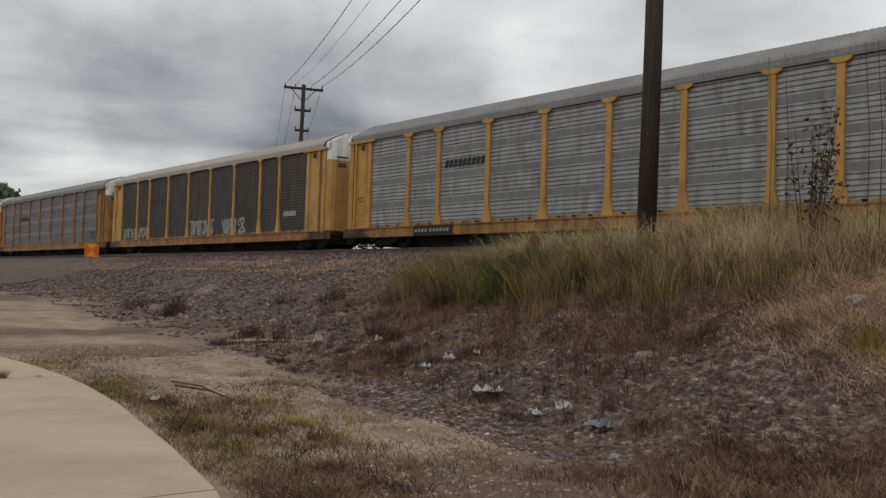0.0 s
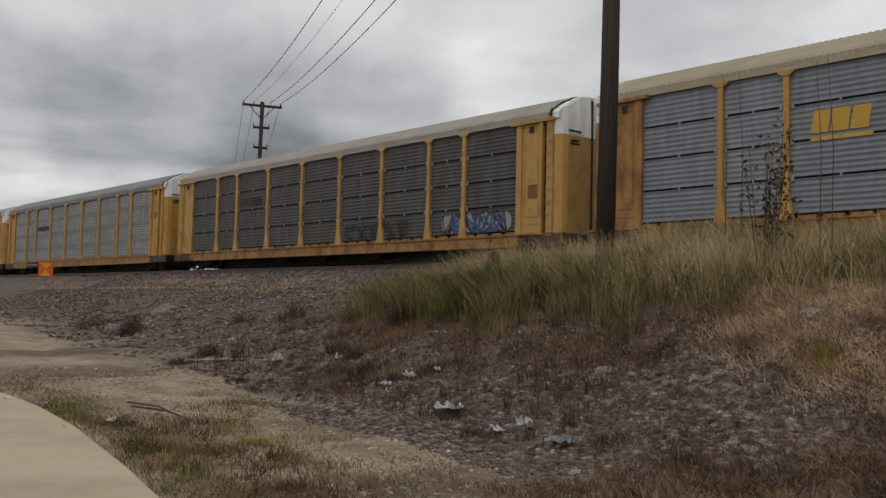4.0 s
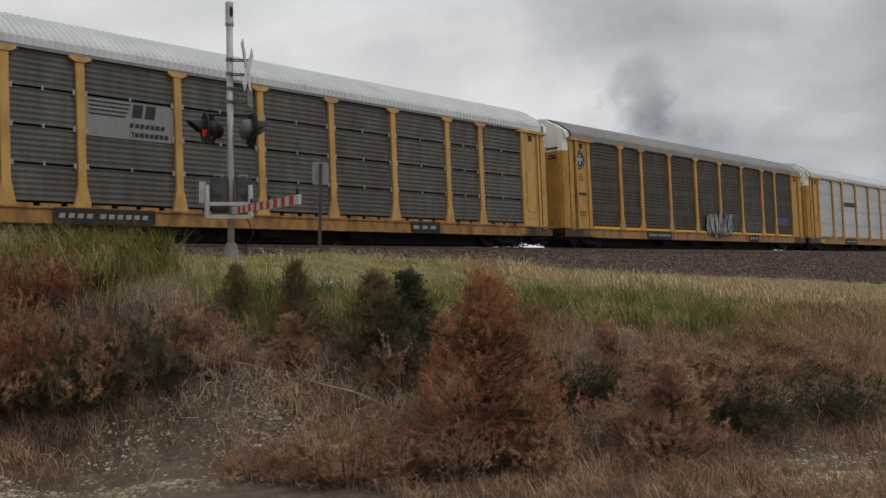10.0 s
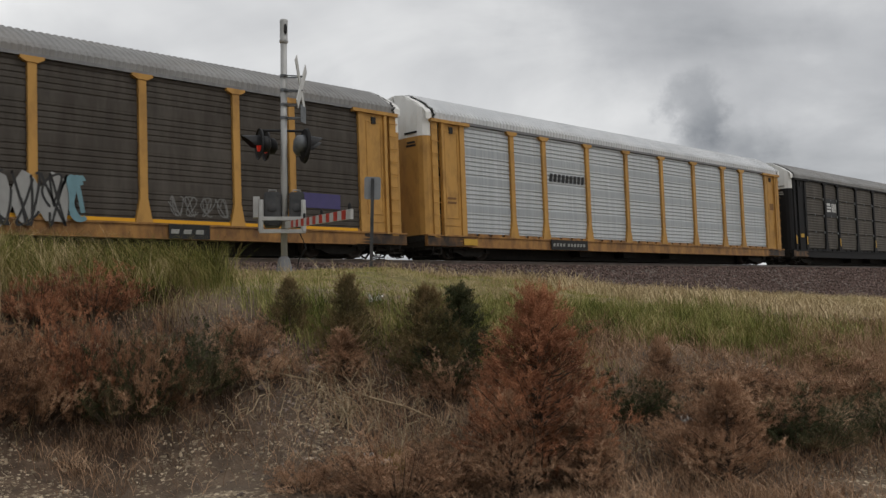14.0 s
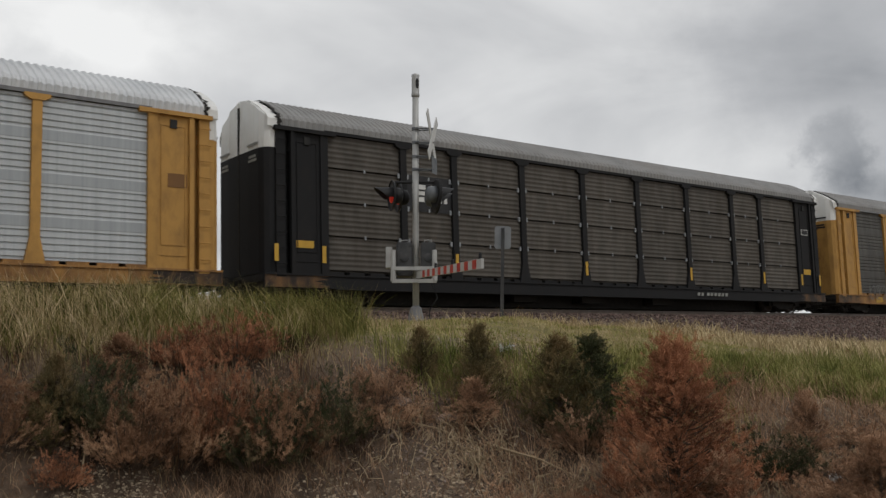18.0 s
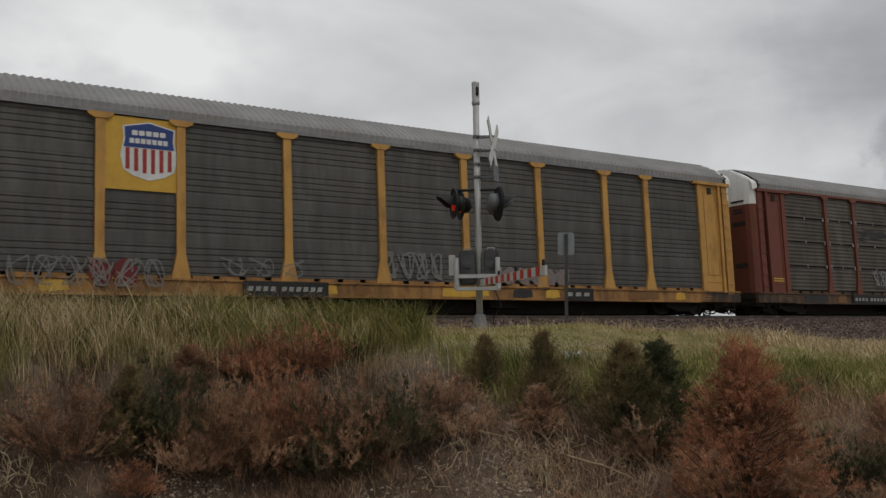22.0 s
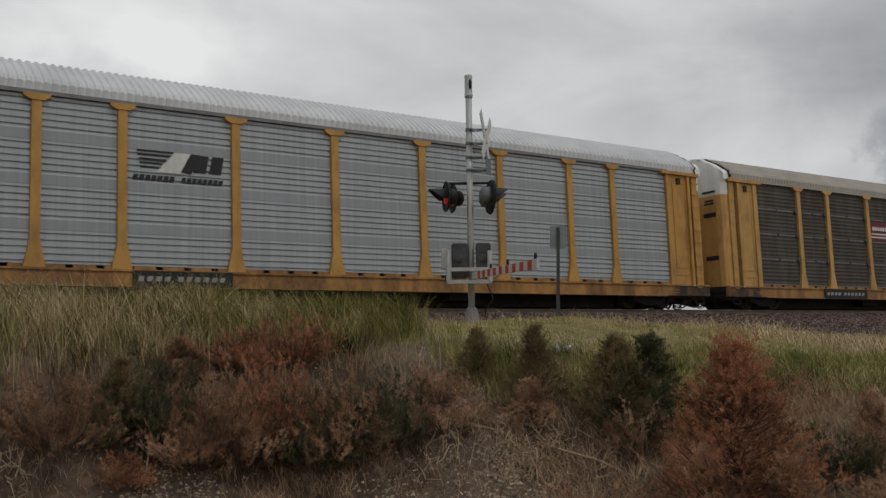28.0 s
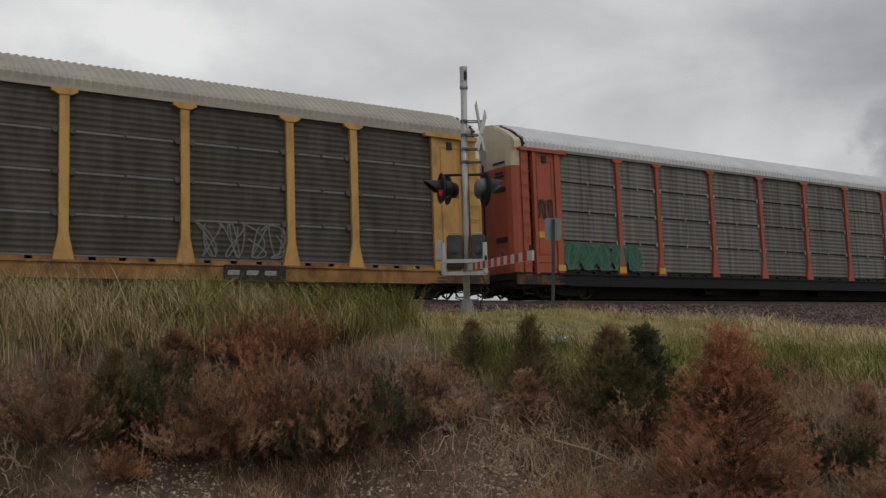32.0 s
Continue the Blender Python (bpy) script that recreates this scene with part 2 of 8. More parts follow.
M = {
    "yellow": paint("yellow_car_paint", (0.47, 0.258, 0.07), amount=0.6, at=(0.46, 0.80)),
    "pale_yellow": paint("faded_yellow_car_paint", (0.49, 0.29, 0.095), amount=0.6, at=(0.46, 0.80)),
    "new_yellow": paint("clean_yellow_car_paint", (0.48, 0.27, 0.08), amount=0.2),
    "rust_red": paint("brown_red_car_paint", (0.145, 0.046, 0.029), amount=0.5),
    "orange_red": paint("faded_orange_red_paint", (0.33, 0.085, 0.05), amount=0.45),
    "black": paint("black_car_paint", (0.012, 0.012, 0.013), amount=0.35, rust=(0.032, 0.025, 0.02), rough=0.75),
    "bright_yellow": paint("bright_yellow_paint", (0.72, 0.36, 0.02), amount=0.1),
    "door_white": paint("white_door_paint", (0.74, 0.74, 0.72), amount=0.35, rust=(0.34, 0.29, 0.22)),
    "grimy_sill": paint("soot_covered_sill_paint", (0.15, 0.08, 0.034), amount=0.9, rust=(0.03, 0.024, 0.02), at=(0.36, 0.6)),
    "sooty_end": paint("grease_blackened_paint", (0.16, 0.085, 0.035), amount=0.95, rust=(0.022, 0.018, 0.016), at=(0.34, 0.56)),
    "white": paint("white_paint", (0.528, 0.528, 0.512), amount=0.280, rust=(0.3, 0.27, 0.22)),
    "galv": material("galvanised_sheet", ((0.238, 0.252, 0.266), (0.302, 0.317, 0.331)), 1.6, (7, 1, 0.16), 0.5, 0.25,
                     dirt=(0.25, 0.25, 0.25), dirt_amount=0.6, dirt_scale=1.8, dirt_stretch=(3.0, 1, 0.25), bump=0.04, random=0.05),
    "clean_galv": material("clean_galvanised_sheet", ((0.295, 0.315, 0.33), (0.40, 0.42, 0.43)), 1.6, (7, 1, 0.16), 0.45, 0.25,
                           dirt=(0.36, 0.37, 0.38), dirt_amount=0.35, dirt_scale=1.8, dirt_stretch=(4.0, 1, 0.2), bump=0.03, random=0.03),
    "dirty_galv": material("sooty_galvanised_sheet", ((0.25, 0.26, 0.26), (0.37, 0.38, 0.38)), 1.6, (1.6, 1, 0.6), 0.6, 0.1,
                           dirt=(0.13, 0.12, 0.11), dirt_amount=0.7, dirt_scale=1.6, dirt_stretch=(2.2, 1, 0.35), bump=0.05, random=0.06),
    "brown_sheet": material("brown_weathered_sheet", ((0.043, 0.037, 0.031), (0.078, 0.068, 0.058)), 1.5, (1.8, 1, 0.5), 0.7,
                            dirt=(0.036, 0.028, 0.022), dirt_amount=0.65, dirt_scale=1.4, dirt_stretch=(2, 1, 0.3), bump=0.05, random=0.07),
    "grey_sheet": material("grey_weathered_sheet", ((0.060, 0.058, 0.054), (0.102, 0.099, 0.092)), 1.5, (1.8, 1, 0.5), 0.65,
                           dirt=(0.055, 0.048, 0.042), dirt_amount=0.6, dirt_scale=1.4, dirt_stretch=(2, 1, 0.3), bump=0.05, random=0.07),
    "bright_galv": material("bright_galvanised_sheet", ((0.41, 0.43, 0.445), (0.54, 0.56, 0.57)), 1.6, (7, 1, 0.16), 0.45, 0.15,
                            dirt=(0.42, 0.43, 0.44), dirt_amount=0.35, dirt_scale=1.8, dirt_stretch=(4.0, 1, 0.2), bump=0.03, random=0.03),
    "blue_galv": material("blue_grey_galvanised_sheet", ((0.162, 0.174, 0.196), (0.230, 0.242, 0.268)), 1.6, (2.5, 1, 0.5), 0.5, 0.2,
                          dirt=(0.13, 0.135, 0.15), dirt_amount=0.5, dirt_scale=1.6, dirt_stretch=(2.6, 1, 0.3), bump=0.05, random=0.08),
    "grey_band": material("dull_grey_flat_band", ((0.15, 0.15, 0.155), (0.22, 0.22, 0.225)), 1.6, (2.5, 1, 0.5), 0.6, 0.1,
                          dirt=(0.10, 0.10, 0.10), dirt_amount=0.5, dirt_scale=1.6, dirt_stretch=(2.6, 1, 0.3), bump=0.04, random=0.05),
    "tan_sheet": material("sooty_tan_grey_sheet", ((0.054, 0.048, 0.041), (0.100, 0.089, 0.076)), 1.3, (1.6, 1, 0.8), 0.65,
                          dirt=(0.055, 0.045, 0.036), dirt_amount=0.8, dirt_scale=1.1, dirt_stretch=(2.4, 1, 0.35), bump=0.05, random=0.10),
    "streaked_sheet": material("grey_sheet_with_dark_streaks", ((0.10, 0.095, 0.086), (0.175, 0.167, 0.155)), 1.5, (4, 1, 0.25), 0.65,
                               dirt=(0.045, 0.036, 0.03), dirt_amount=0.9, dirt_scale=1.5, dirt_stretch=(3.0, 1, 0.12), bump=0.05, random=0.10),
    "worn_yellow": paint("grimy_yellow_car_paint", (0.37, 0.19, 0.058), amount=0.85, rust=(0.10, 0.05, 0.025), down=0.8, at=(0.38, 0.66)),
    "cream": paint("cream_paint", (0.52, 0.45, 0.34), amount=0.5, rust=(0.3, 0.22, 0.14)),
    "roof_white": material("white_ribbed_roof", ((0.492, 0.508, 0.525), (0.607, 0.615, 0.623)), 0.8, (1, 1, 1), 0.5,
                           dirt=(0.4, 0.4, 0.4), dirt_amount=0.4, dirt_scale=0.7, bump=0.03),
    "roof_grey": material("grey_weathered_roof", ((0.18, 0.178, 0.175), (0.262, 0.260, 0.254)), 0.8, (1, 1, 1), 0.6,
                          dirt=(0.2, 0.18, 0.16), dirt_amount=0.5, dirt_scale=0.6, bump=0.04),
    "roof_cream": material("cream_weathered_roof", ((0.27, 0.25, 0.215), (0.36, 0.335, 0.29)), 0.8, (1, 1, 1), 0.6,
                           dirt=(0.26, 0.22, 0.17), dirt_amount=0.4, dirt_scale=0.6, bump=0.04),
    "roof_tan": material("tan_weathered_roof", ((0.31, 0.262, 0.185), (0.40, 0.34, 0.25)), 0.8, (1, 1, 1), 0.6,
                         dirt=(0.25, 0.20, 0.14), dirt_amount=0.4, dirt_scale=0.6, bump=0.04),
    "under": material("black_oily_steel", ((0.012, 0.011, 0.010), (0.03, 0.026, 0.022)), 6, rough=0.75, bump=0.1),
    "wheel": material("worn_wheel_steel", ((0.05, 0.04, 0.035), (0.09, 0.075, 0.065)), 6, rough=0.5, metal=0.5),
    "plate_black": material("black_stencil_panel", ((0.016, 0.016, 0.016), (0.028, 0.027, 0.026)), 5, rough=0.7),
    "letter": material("white_stencil_paint", ((0.20, 0.20, 0.185), (0.32, 0.32, 0.30)), 9, rough=0.7),
    "rail": material("rail_steel", ((0.10, 0.075, 0.06), (0.17, 0.14, 0.12)), 3, rough=0.45, metal=0.6),
    "mast": material("grey_aluminium_mast", ((0.34, 0.34, 0.33), (0.44, 0.44, 0.43)), 5, (1, 1, 0.3), 0.5, 0.4,
                     dirt=(0.22, 0.2, 0.17), dirt_amount=0.4, dirt_scale=3),
    "lamp_black": material("black_lamp_housing", ((0.012, 0.012, 0.013), (0.025, 0.025, 0.026)), 6, rough=0.6),
    "lamp_grey": material("weathered_lamp_back", ((0.10, 0.11, 0.12), (0.17, 0.18, 0.19)), 6, rough=0.6),
    "red": material("red_reflective_sheeting", ((0.42, 0.035, 0.02), (0.50, 0.05, 0.03)), 6, rough=0.5),
    "wood": material("dark_creosoted_wood", ((0.028, 0.021, 0.017), (0.06, 0.047, 0.038)), 3, (6, 6, 0.35), 0.85,
                     dirt=(0.10, 0.08, 0.065), dirt_amount=0.35, dirt_scale=3, dirt_stretch=(5, 5, 0.3), bump=0.4, bump_scale=18),
    "concrete": material("pale_concrete", ((0.44, 0.345, 0.245), (0.51, 0.415, 0.305)), 1.4, rough=0.9,
                         dirt=(0.27, 0.215, 0.155), dirt_amount=0.4, dirt_scale=0.8, bump=0.15, bump_scale=120),
}


# ---- mesh helpers ----
def from_arrays(name, verts, faces, mat):
    me = bpy.data.meshes.new(name)
    me.from_pydata([tuple(v) for v in verts], [], [tuple(f) for f in faces])
    me.materials.append(mat)
    return me


def box(bm, x0, x1, y0, y1, z0, z1):
    v = [bm.verts.new(c) for c in ((x0, y0, z0), (x1, y0, z0), (x1, y1, z0), (x0, y1, z0),
                                   (x0, y0, z1), (x1, y0, z1), (x1, y1, z1), (x0, y1, z1))]
    for f in ((0, 3, 2, 1), (4, 5, 6, 7), (0, 1, 5, 4), (1, 2, 6, 5), (2, 3, 7, 6), (3, 0, 4, 7)):
        bm.faces.new([v[i] for i in f])
    return v


def prism(bm, outline, y0, y1):
    """An outline in x, z, given thickness from y0 to y1."""
    a = [bm.verts.new((x, y0, z)) for x, z in outline]
    b = [bm.verts.new((x, y1, z)) for x, z in outline]
    n = len(a)
    bm.faces.new(a)
    bm.faces.new(b[::-1])
    for i in range(n):
        j = (i + 1) % n
        bm.faces.new((a[j], a[i], b[i], b[j]))


def tube(bm, points, radii, seg=8, caps=True):
    """A round bar along points; radii: one or one for each."""
    pts = [Vector(p) for p in points]
    rr = radii if isinstance(radii, (list, tuple)) else [radii] * len(pts)
    rings = []
    for i, p in enumerate(pts):
        d = (pts[min(i + 1, len(pts) - 1)] - pts[max(i - 1, 0)]).normalized()
        q = d.to_track_quat('Z', 'Y').to_matrix()
        rings.append([bm.verts.new(p + q @ Vector((math.cos(a) * rr[i], math.sin(a) * rr[i], 0)))
                      for a in (2 * math.pi * k / seg for k in range(seg))])
    for a, b in zip(rings, rings[1:]):
        for k in range(seg):
            bm.faces.new((a[k], a[(k + 1) % seg], b[(k + 1) % seg], b[k]))
    if caps:
        bm.faces.new(rings[0][::-1])
        bm.faces.new(rings[-1])


def mesh(name, bm, mat, smooth=False):
    bmesh.ops.recalc_face_normals(bm, faces=bm.faces)
    me = bpy.data.meshes.new(name)
    bm.to_mesh(me)
    bm.free()
    for m1 in (mat if isinstance(mat, (list, tuple)) else [mat]):
        me.materials.append(m1)
    if smooth:
        for p in me.polygons:
            p.use_smooth = True
    return me


def put(name, me, parent=None, m=None, label=""):
    ob = new(name, me)
    ob.parent = parent
    if m is not None:
        ob.matrix_basis = m
    if label:
        ob["label"] = label
    return ob


def part(name, bm, mat, parent, label="", m=None, smooth=False):
    return put(name, mesh(name, bm, mat, smooth), parent, m, label)


CACHE = {}


def shared(key, build):
    if key not in CACHE:
        CACHE[key] = build()
    return CACHE[key]


# ---- ground: low dirt, a bank up to a grassy bench, the ballast of the track ----
def lerp_table(x, table):
    return np.interp(x, [a for a, b in table], [b for a, b in table])


TOE = [(-70, 14), (-40, 9.5), (-18, 7.4), (-10, 6.6), (-5, 6.5), (-2, 7.8), (2, 9.0), (4.5, 8.8), (7, 5.8), (8.5, 4.0), (12, 1.0), (20, -4.0), (60, -9.0)]
CREST = [(-70, 19), (-40, 18.5), (-18, 17.0), (-13, 13.5), (-9, 11.6), (-5, 11.5), (0, 12.0), (5, 12.0), (9, 11.2), (14, 11.2), (27, 12.0), (60, 14.0)]


def ground_z(x, y):
    """Height of the ground, arrays or numbers."""
    x, y = np.asarray(x, float), np.asarray(y, float)
    rz = 3.2 + GRADE * np.clip(x, -400, 400)
    low = np.minimum(0.0, rz - 2.2)
    bench = np.clip(rz - 0.72, low + 0.3, 2.9)
    toe, crest = lerp_table(x, TOE), lerp_table(x, CREST)
    edge = np.maximum(bench - 0.45 - 0.5 * np.clip((x - 11) / 14, 0, 1), low + 0.2)
    u = np.clip((y - toe) / (crest - toe), 0, 1)
    even = np.clip((x - 7) / 4, 0, 1)
    z = low + (edge - low) * ((u * u * (3 - 2 * u)) * (1 - even) + u * even)
    v = np.clip((y - crest) / (19.8 - crest), 0, 1)
    rank = np.clip((x - 11) / 6, 0, 1)
    z = z + (bench - edge) * (np.sqrt(v) * (1 - rank) + v ** 1.4 * rank)
    foot = 22.2 - 1.7 * (rz - 0.24 - bench)
    w = np.clip((y - foot) / (22.2 - foot), 0, 1)
    z = z + (rz - 0.24 - bench) * w
    back = np.clip((y - 26.4) / 4.0, 0, 1)
    z = z - back * 2.2
    z = np.where(y > 30.4, z - np.clip((y - 30.4) / 80, 0, 1) * (rz - 2.4), z)
    rough = (np.sin(x * 1.3 + 0.7 * np.sin(y * 1.9)) * np.sin(y * 1.1 + 1.1 * np.sin(x * 0.8)) * 0.07
             + np.sin(x * 3.1 + y * 2.3) * np.sin(y * 3.7 - x * 1.7) * 0.025)
    return z + rough * np.clip((19.5 - y) / 3, 0, 1) * np.clip((y - 4.2) / 2, 0.0, 1)


def gz(x, y):
    return float(ground_z(x, y))


def axis(*spans):
    out = []
    for a, b, n in spans:
        out += list(np.linspace(a, b, n, endpoint=False))
    return np.array(out + [spans[-1][1]])


def ground_material():
    mt = bpy.data.materials.new("earth_gravel_and_turf")
    mt.use_nodes = True
    nt = mt.node_tree
    N, L = nt.nodes.new, nt.links.new
    b = nt.nodes["Principled BSDF"]
    b.inputs["Roughness"].default_value = 0.95
    co = N("ShaderNodeTexCoord")
    at = N("ShaderNodeAttribute")
    at.attribute_name = "cover"
    sp = N("ShaderNodeSeparateColor")
    L(at.outputs["Color"], sp.inputs[0])

    def nz(s, detail=6):
        n = N("ShaderNodeTexNoise")
        n.inputs["Scale"].default_value, n.inputs["Detail"].default_value, n.inputs["Roughness"].default_value = s, detail, 0.65
        L(co.outputs["Object"], n.inputs["Vector"])
        return n.outputs["Fac"]

    def ramp(fac, *stops):
        r = N("ShaderNodeValToRGB")
        e = r.color_ramp.elements
        while len(e) < len(stops):
            e.new(0.5)
        for i, (p, c) in enumerate(stops):
            e[i].position, e[i].color = p, (*c, 1)
        L(fac, r.inputs[0])
        return r.outputs[0]

    def mixc(fac, a, c):
        m = N("ShaderNodeMixRGB")
        L(fac, m.inputs[0])
        L(a, m.inputs[1])
        L(c, m.inputs[2])
        return m.outputs[0]

    vo = N("ShaderNodeTexVoronoi")
    vo.inputs["Scale"].default_value = 16
    L(co.outputs["Object"], vo.inputs["Vector"])
    dirt = ramp(nz(1.7, 9), (0.3, (0.19, 0.135, 0.085)), (0.48, (0.33, 0.25, 0.17)), (0.7, (0.45, 0.355, 0.25)))
    stone = ramp(vo.outputs["Color"], (0.1, (0.045, 0.034, 0.029)), (0.5, (0.105, 0.082, 0.07)), (0.9, (0.20, 0.16, 0.137)))
    turf = ramp(nz(0.9), (0.3, (0.08, 0.075, 0.025)), (0.5, (0.20, 0.165, 0.06)), (0.7, (0.34, 0.26, 0.12)))
    brown = ramp(nz(3.5, 9), (0.3, (0.038, 0.024, 0.016)), (0.5, (0.092, 0.060, 0.039)), (0.72, (0.195, 0.132, 0.087)))
    c = mixc(sp.outputs[0], dirt, stone)
    c = mixc(sp.outputs[1], c, turf)
    c = mixc(sp.outputs[2], c, brown)
    L(c, b.inputs["Base Color"])
    bp = N("ShaderNodeBump")
    bp.inputs["Strength"].default_value, bp.inputs["Distance"].default_value = 1.0, 0.07
    L(nz(9, 8), bp.inputs["Height"])
    L(bp.outputs[0], b.inputs["Normal"])
    return mt


def smooth_noise(x, y, s, seed):
    """A cheap wavy field from 0 to 1 over arrays."""
    r = np.random.RandomState(seed)
    v = 0
    for i in range(5):
        a, ph = r.uniform(0, 2 * np.pi), r.uniform(0, 6.28)
        k = s * r.uniform(0.6, 1.8)
        v = v + np.sin((x * np.cos(a) + y * np.sin(a)) * k + ph)
    return np.clip(0.5 + v / 5.0, 0, 1)


def cover_at(x, y):
    """How much stone, turf and brown litter lies on the ground."""
    x, y = np.asarray(x, float), np.asarray(y, float)
    toe, crest = lerp_table(x, TOE), lerp_table(x, CREST)
    u = (y - toe) / (crest - toe)
    left = np.clip((-x - 3) / 8, 0, 1)
    rz = 3.2 + GRADE * np.clip(x, -400, 400)
    foot = 22.2 - 1.7 * (rz - 0.24 - np.clip(rz - 0.72, 0, 2.9))
    track = np.clip((y - np.minimum(20.0, foot - 0.5)) / 0.5, 0, 1) * np.clip((29.6 - y) / 0.7, 0, 1)
    bank = np.clip((u + 0.1) * 3, 0, 1) * np.clip((1.1 - u) * 5, 0, 1)
    n1, n2 = smooth_noise(x, y, 1.1, 3), smooth_noise(x, y, 0.6, 8)
    stone = np.clip(np.maximum(track, bank * (0.35 + 0.75 * np.clip(-(x + 2.0) / 5, 0, 1)) * (0.4 + n1)), 0, 1)
    far_left = np.clip((-x - 12.5) / 2.0, 0, 1)
    stone = np.maximum(stone, far_left * np.clip((u - 0.05) * 4, 0, 1) * 0.9)
    turf = np.clip((u - 0.72 + 0.3 * (n2 - 0.5)) * 5, 0, 1) * (1 - track) * (1 - far_left)
    turf = np.maximum(turf, np.clip((y - 29) / 1.5, 0, 1))
    brown = np.clip(np.clip((u + 0.05) * 4, 0, 1) * np.clip((0.95 - u) * 4, 0, 1) * (0.55 + 0.8 * n2), 0, 0.97) * (1 - 0.45 * far_left)
    right = np.clip((x - 0.5) / 1.5, 0, 1) * (y > -20)
    brown = np.maximum(brown, right * np.clip((1.0 - u) * 3, 0, 1) * (0.86 + 0.12 * n2))
    brown = np.maximum(brown, np.clip((x - 0.5) / 2, 0, 1) * np.clip((u - 0.02) * 8, 0, 1) * np.clip((0.9 - u) * 5, 0, 1) * 0.88)
    brown = np.maximum(brown, 0.75 * np.clip((n1 - 0.5) * 3, 0, 1) * (u < 0))
    bare = np.clip(1.5 - 1.2 * np.minimum(np.hypot((x - 4.9) / 1.1, (y - 7.9) / 0.8), np.hypot((x - 9.3) / 1.1, (y - 3.2) / 0.9)), 0, 1)
    brown = brown * (1 - 0.12 * bare)
    stone = np.where((u > 0.85) & (far_left > 0.2), np.maximum(stone, 0.95), stone)
    mound = np.clip(1.3 - np.hypot((x + 4.8) / 1.9, (y - 9.75) / 1.25), 0, 1)
    turf = np.maximum(turf * (1 - mound), 0)
    return stone, turf, brown


def build_ground():
    xs = axis((-2600, -400, 8), (-400, -60, 18), (-60, -24, 30), (-24, 24, 190), (24, 70, 44), (70, 420, 18), (420, 2600, 8))
    ys = axis((-2500, -300, 5), (-300, -20, 8), (-20, 2, 11), (2, 21, 105), (21, 30, 26), (30, 110, 16), (110, 400, 6), (400, 2600, 6))
    X, Y = np.meshgrid(xs, ys)
    Z = ground_z(X, Y)
    n, k = len(ys), len(xs)
    verts = np.stack([X, Y, Z], -1).reshape(-1, 3)
    i = np.arange(n - 1)[:, None] * k + np.arange(k - 1)[None, :]
    faces = np.stack([i, i + 1, i + k + 1, i + k], -1).reshape(-1, 4)
    me = from_arrays("ground", verts, faces.tolist(), ground_material())
    c = cover_at(X.ravel(), Y.ravel())
    at = me.color_attributes.new("cover", 'FLOAT_COLOR', 'POINT')
    at.data.foreach_set("color", np.stack([c[0], c[1], c[2], np.ones_like(c[0])], -1).ravel())
    for p in me.polygons:
        p.use_smooth = True
    return tagged(new("ground", me), "bare dirt rising into a stony weedy bank below a track", "ground", kind="structure")


build_ground()


# ---- the track ----
def build_track():
    holder = tagged(new("railway_track"), "single railway track of two steel rails on wooden sleepers", "track", kind="structure")
    holder.matrix_basis = pose(0, TRACK_Y, 3.2, 0, TILT, 0)
    for side in (-1, 1):
        bm = bmesh.new()
        y = side * 0.755
        prof = [(-0.07, -0.17), (0.07, -0.17), (0.07, -0.155), (0.012, -0.13), (0.012, -0.045), (0.036, -0.035), (0.034, 0.0),
                (-0.034, 0.0), (-0.036, -0.035), (-0.012, -0.045), (-0.012, -0.13), (-0.07, -0.155)]
        a = [bm.verts.new((-330, y + p, q)) for p, q in prof]
        b = [bm.verts.new((330, y + p, q)) for p, q in prof]
        for i in range(len(a)):
            j = (i + 1) % len(a)
            bm.faces.new((a[i], a[j], b[j], b[i]))
        part("rail", bm, M["rail"], holder)
    def tie():
        bm = bmesh.new()
        box(bm, -0.11, 0.11, -1.3, 1.3, -0.36, -0.172)
        return mesh("sleeper", bm, M["wood"])
    for i in range(-130, 150):
        put("sleeper", shared("tie", tie), holder, pose(i * 0.55, 0, 0))


build_track()


# ---- auto rack cars ----
HALF = 13.77                # half the body's length
P_W, Q_W = 2.8785, 1.95     # wide and narrow bays
POSTS = [-(2.5 * P_W + Q_W), -2.5 * P_W, -1.5 * P_W, -0.5 * P_W, 0.5 * P_W, 1.5 * P_W, 2.5 * P_W, 2.5 * P_W + Q_W]
EDGE = 11.88                # where the bays end and the end plates begin
Z_SILL0, Z_SILL1, Z_LOW, Z_EAVE, Z_PEAK = 0.45, 0.84, 0.93, 4.76, 5.79
ROOF = [(-1.50, 4.80), (-1.50, 5.02), (-1.42, 5.14), (-0.98, 5.44), (-0.42, 5.73), (0, 5.79)]


